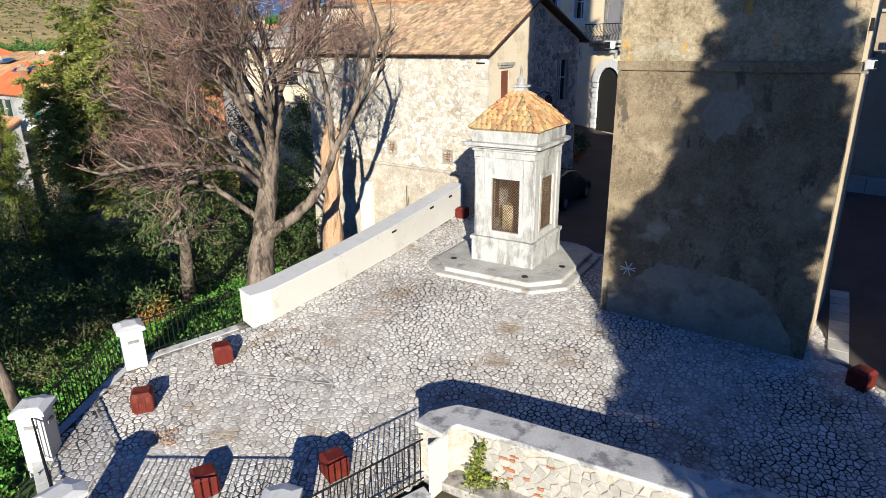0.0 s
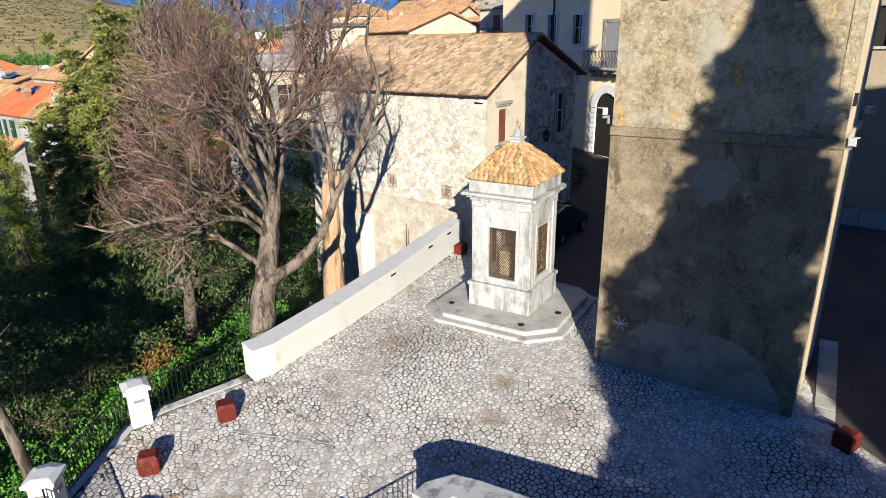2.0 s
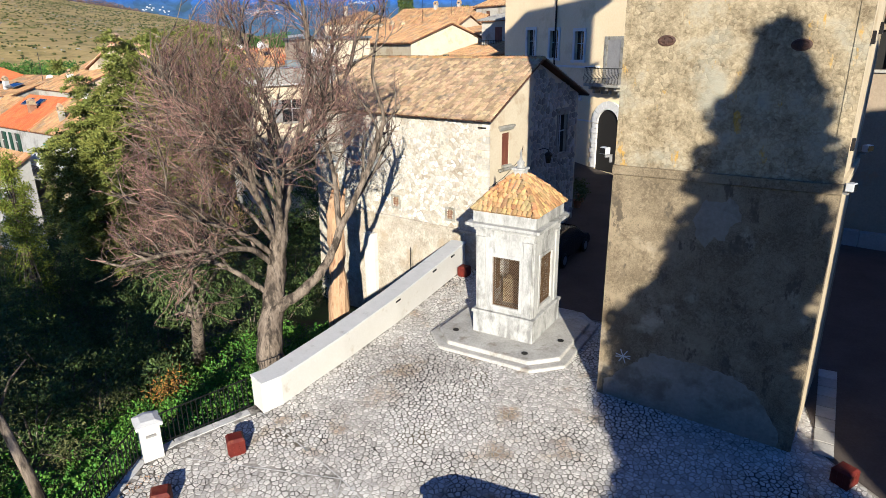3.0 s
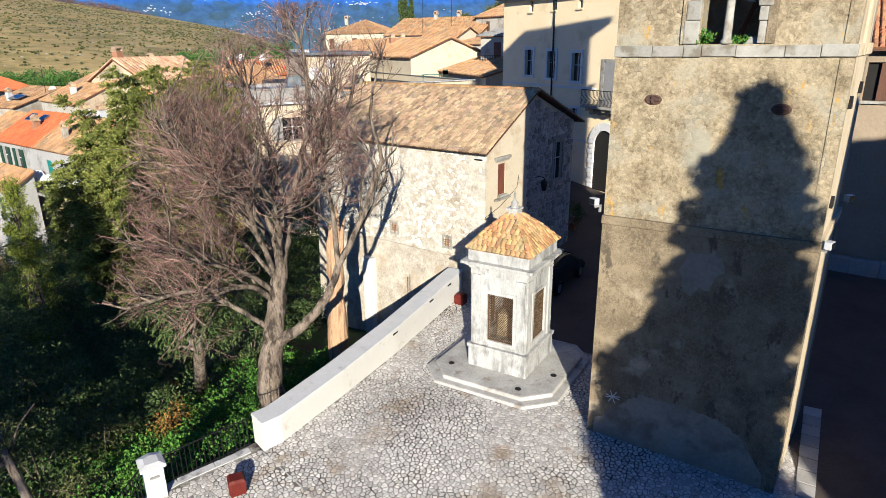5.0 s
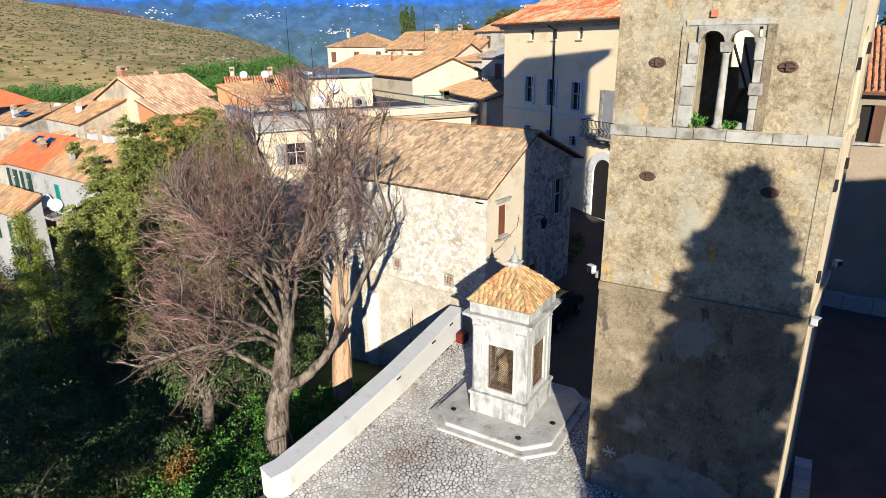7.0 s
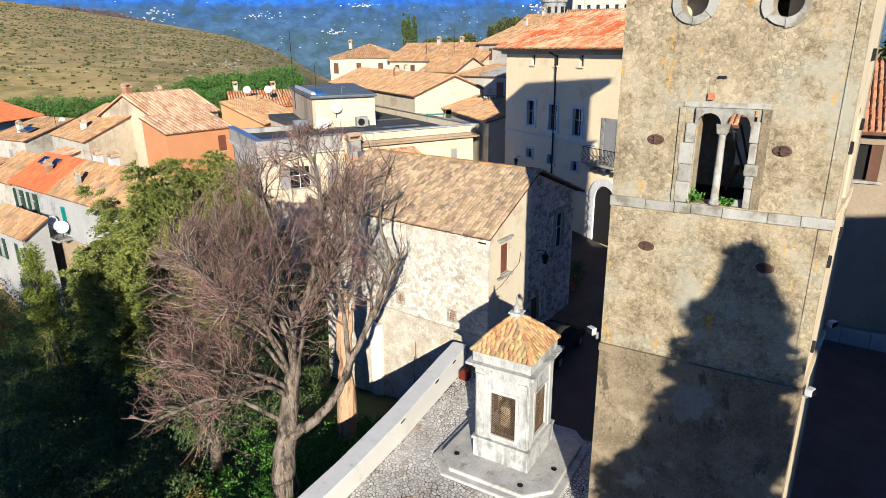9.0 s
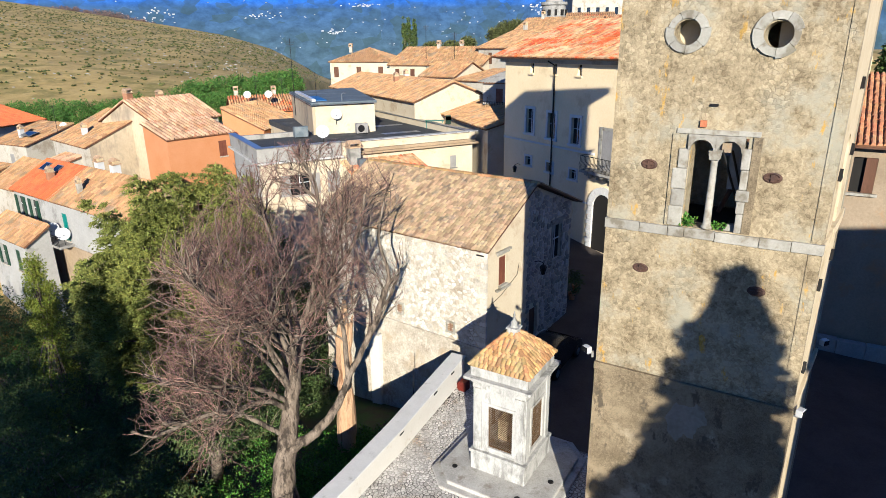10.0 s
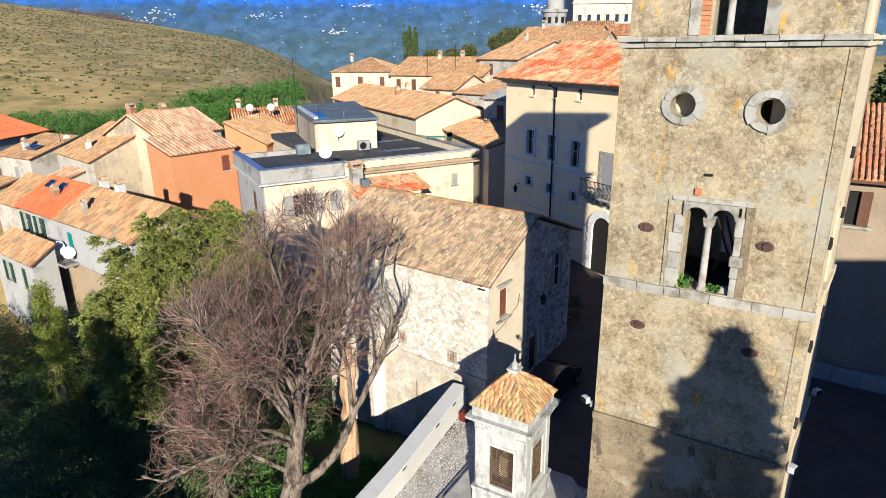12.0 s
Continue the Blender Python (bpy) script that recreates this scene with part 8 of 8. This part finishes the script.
wall_patch([(0.14, -0.8), (4.5, -0.8), (4.5, -0.2), (3.85, 0.72), (3.3, 1.05), (2.4, 1.14), (1.32, 1.16), (0.8, 0.65), (0.14, 0.05)], -0.008, M_PLASTERPATCH, "grey cement patch at the tower's foot")
wall_patch([(1.95, 4.9), (2.1, 4.45), (2.3, 4.25), (2.45, 4.5), (2.7, 4.45), (2.8, 4.9), (3.0, 5.0), (2.9, 5.3), (2.7, 5.5), (2.5, 5.35), (2.2, 5.4), (2.1, 5.1)], -0.006, M_PLASTERPATCH, "pale lime patch")
# weeds on the belfry sill
pl = thing("sill_plant", TOWER @ Matrix.Translation((1.85, 0.05, 10.14)), "green weeds growing on the belfry sill", "plant")
pts = [(rgt.gauss(0, 0.12), rgt.gauss(0.05, 0.06), rgt.uniform(0, 0.22)) for _ in range(16)] + [(rgt.uniform(0.5, 0.95), rgt.gauss(0.1, 0.05), rgt.uniform(0, 0.1)) for _ in range(10)]
part("foliage", leaves(Acc(), pts, [0.09] * len(pts), 22, 0.07, 0.04, up=0.4), M_LEAF_IVY, pl)

# ---- street ----
def car(m):
    c = thing("car", m, "dark parked hatchback in the shaded lane", "car")
    M_PAINT = mat("black_car_paint", (0.010, 0.010, 0.012), (0.02, 0.02, 0.022), s1=1, s2=8, rough=0.25, bump=0, spec=0.6)
    sec = [(-2.0, 0.35, 0.62), (-1.95, 0.55, 0.95), (-1.3, 0.85, 1.42), (-0.2, 0.85, 1.5), (0.6, 0.85, 1.38), (1.25, 0.9, 0.95), (1.95, 0.85, 0.75), (2.05, 0.6, 0.55)]
    v, f = [], []
    for x, w, h in sec:
        mid = min(h, 0.92)
        v += [(x, -0.82, 0.28), (x, -0.86, mid * 0.8), (x, -0.62 if h > 1 else -0.78, h), (x, 0.62 if h > 1 else 0.78, h), (x, 0.86, mid * 0.8), (x, 0.82, 0.28)]
    for i in range(len(sec) - 1):
        for k in range(5):
            f.append((i * 6 + k, i * 6 + k + 1, i * 6 + 7 + k, i * 6 + 6 + k))
        f.append((i * 6 + 5, i * 6, i * 6 + 6, i * 6 + 11))
    f += [(5, 4, 3, 2, 1, 0), tuple(len(v) - 6 + k for k in range(6))]
    part("body", Acc().add(v, f), M_PAINT, c, bevel=0.04, smooth=True)
    part("windscreen", Acc().add([(0.66, -0.55, 1.37), (0.66, 0.55, 1.37), (1.24, 0.68, 0.99), (1.24, -0.68, 0.99)], [(0, 1, 2, 3)], Matrix.Translation((0.02, 0, 0.02))), M_GLASS, c)
    part("rear_window", Acc().add([(-1.33, -0.55, 1.40), (-1.33, 0.55, 1.40), (-1.9, 0.62, 1.0), (-1.9, -0.62, 1.0)], [(0, 3, 2, 1)], Matrix.Translation((-0.03, 0, 0.02))), M_GLASS, c)
    for x in (-1.25, 1.3):
        for y in (-0.8, 0.8):
            w = part("wheel", Acc().lathe([(0.2, -0.1), (0.31, -0.1), (0.33, -0.06), (0.33, 0.06), (0.31, 0.1), (0.2, 0.1)], 18, Matrix.Translation((x, y, 0.33)) @ Matrix.Rotation(math.pi / 2, 4, "X")), M_DARK, c, smooth=True)
            part("rim", Acc().lathe([(0.05, -0.105), (0.2, -0.102), (0.2, 0.102), (0.05, 0.105)], 14, Matrix.Translation((x, y, 0.33)) @ Matrix.Rotation(math.pi / 2, 4, "X")), M_ZINC, w)
    for y in (-0.62, 0.62):
        part("headlight", Acc().box(1.93, 2.03, y - 0.16, y + 0.16, 0.58, 0.7), M_DISH, c, bevel=0.02)
        part("tail_light", Acc().box(-2.01, -1.93, y - 0.12, y + 0.12, 0.75, 0.95), M_REDPAINT, c, bevel=0.02)
    part("roof_rail", Acc().tube([(-1.3, 0.64, 1.46), (-0.2, 0.66, 1.54), (0.6, 0.64, 1.42), (1.2, 0.72, 1.0)], [0.015] * 4, 5), M_DISH, c)
    return c


car(base(4.95, 26.6, square_z(0, 26.6) + 0.035, 58))
for x, y, r in ((7.2, 33.2, 0.5), (7.6, 34.2, 0.4)):
    pb = thing("potted_bush", Matrix.Translation((x, y, square_z(x, y) + 0.03)), "dark potted bush beside the house wall", "plant", "potted bushes")
    part("pot", Acc().lathe([(0.16, 0), (0.24, 0.42), (0.26, 0.42), (0.22, 0.38)], 14), M_BRICK, pb)
    pts = crown_points(26, (0, 0, 0.85), (r, r, r), seed=int(x * 10))
    part("foliage", leaves(Acc(), pts, [0.16] * 26, 30, 0.09, 0.05), M_LEAF_DARK, pb)

# pale paving strip beside the tower
strip = [(8.78, 12.72), (9.16, 12.5), (11.35, 16.1), (10.93, 16.3)]
for k in range(8):
    k0, k1 = k / 8 + 0.004, (k + 1) / 8 - 0.004
    q = [tuple(Vector(strip[0]).lerp(Vector(strip[3]), k0)), tuple(Vector(strip[1]).lerp(Vector(strip[2]), k0)), tuple(Vector(strip[1]).lerp(Vector(strip[2]), k1)), tuple(Vector(strip[0]).lerp(Vector(strip[3]), k1))]
    part("paving_slab", Acc().prism(q, lambda x, y: square_z(x, y) - 0.1, lambda x, y: square_z(x, y) + 0.055), M_LOWSTONE, street, bevel=0.01)

pole = solid("garden_pole", Acc().tube([(0, 0, -4.0), (0, 0, 0.0), (0.02, 0, 1.2)], [0.025, 0.022, 0.018], 6), M_IRON, "thin iron pole standing behind the parapet", "pole", Matrix.Translation((-1.48, 23.5, 0)))

# dead leaves swept together on the cobbles
dl_ = Acc()
dp = [(rgb.gauss(-5.6, 0.2), rgb.gauss(10.4, 0.16)) for _ in range(70)] + [(rgb.gauss(-7.0, 0.25), rgb.gauss(11.9, 0.25)) for _ in range(24)]
leaves(dl_, [(x, y, square_z(x, y) + 0.015) for x, y in dp], [0.04] * len(dp), 7, 0.05, 0.025, flat=True)
solid("dead_leaves", dl_, M_STUMP, "dry brown leaves lying on the cobbles", "leaves", kind="stuff")
# pale panels added behind the round openings to stand for a lit inside
part("blocking_wall", flared(Acc().box(0.9, 1.62, 0.62, 0.8, 13.7, 15.2)), M_SUNLIT_CREAM, tower)
part("blocking_wall", flared(Acc().box(3.24, 3.95, 0.62, 0.8, 13.7, 15.2)), M_SUNLIT_CREAM, tower)

shrub(-31.6, 40.3, 1.3, 1.5, M_LEAF_GOLD, 30, "orange autumn bush below the houses", 0.14, 0.06)
shrub(-29.6, 38.6, 1.2, 1.2, M_LEAF_IVY, 30, "bright green bush below the houses", 0.14, 0.06)
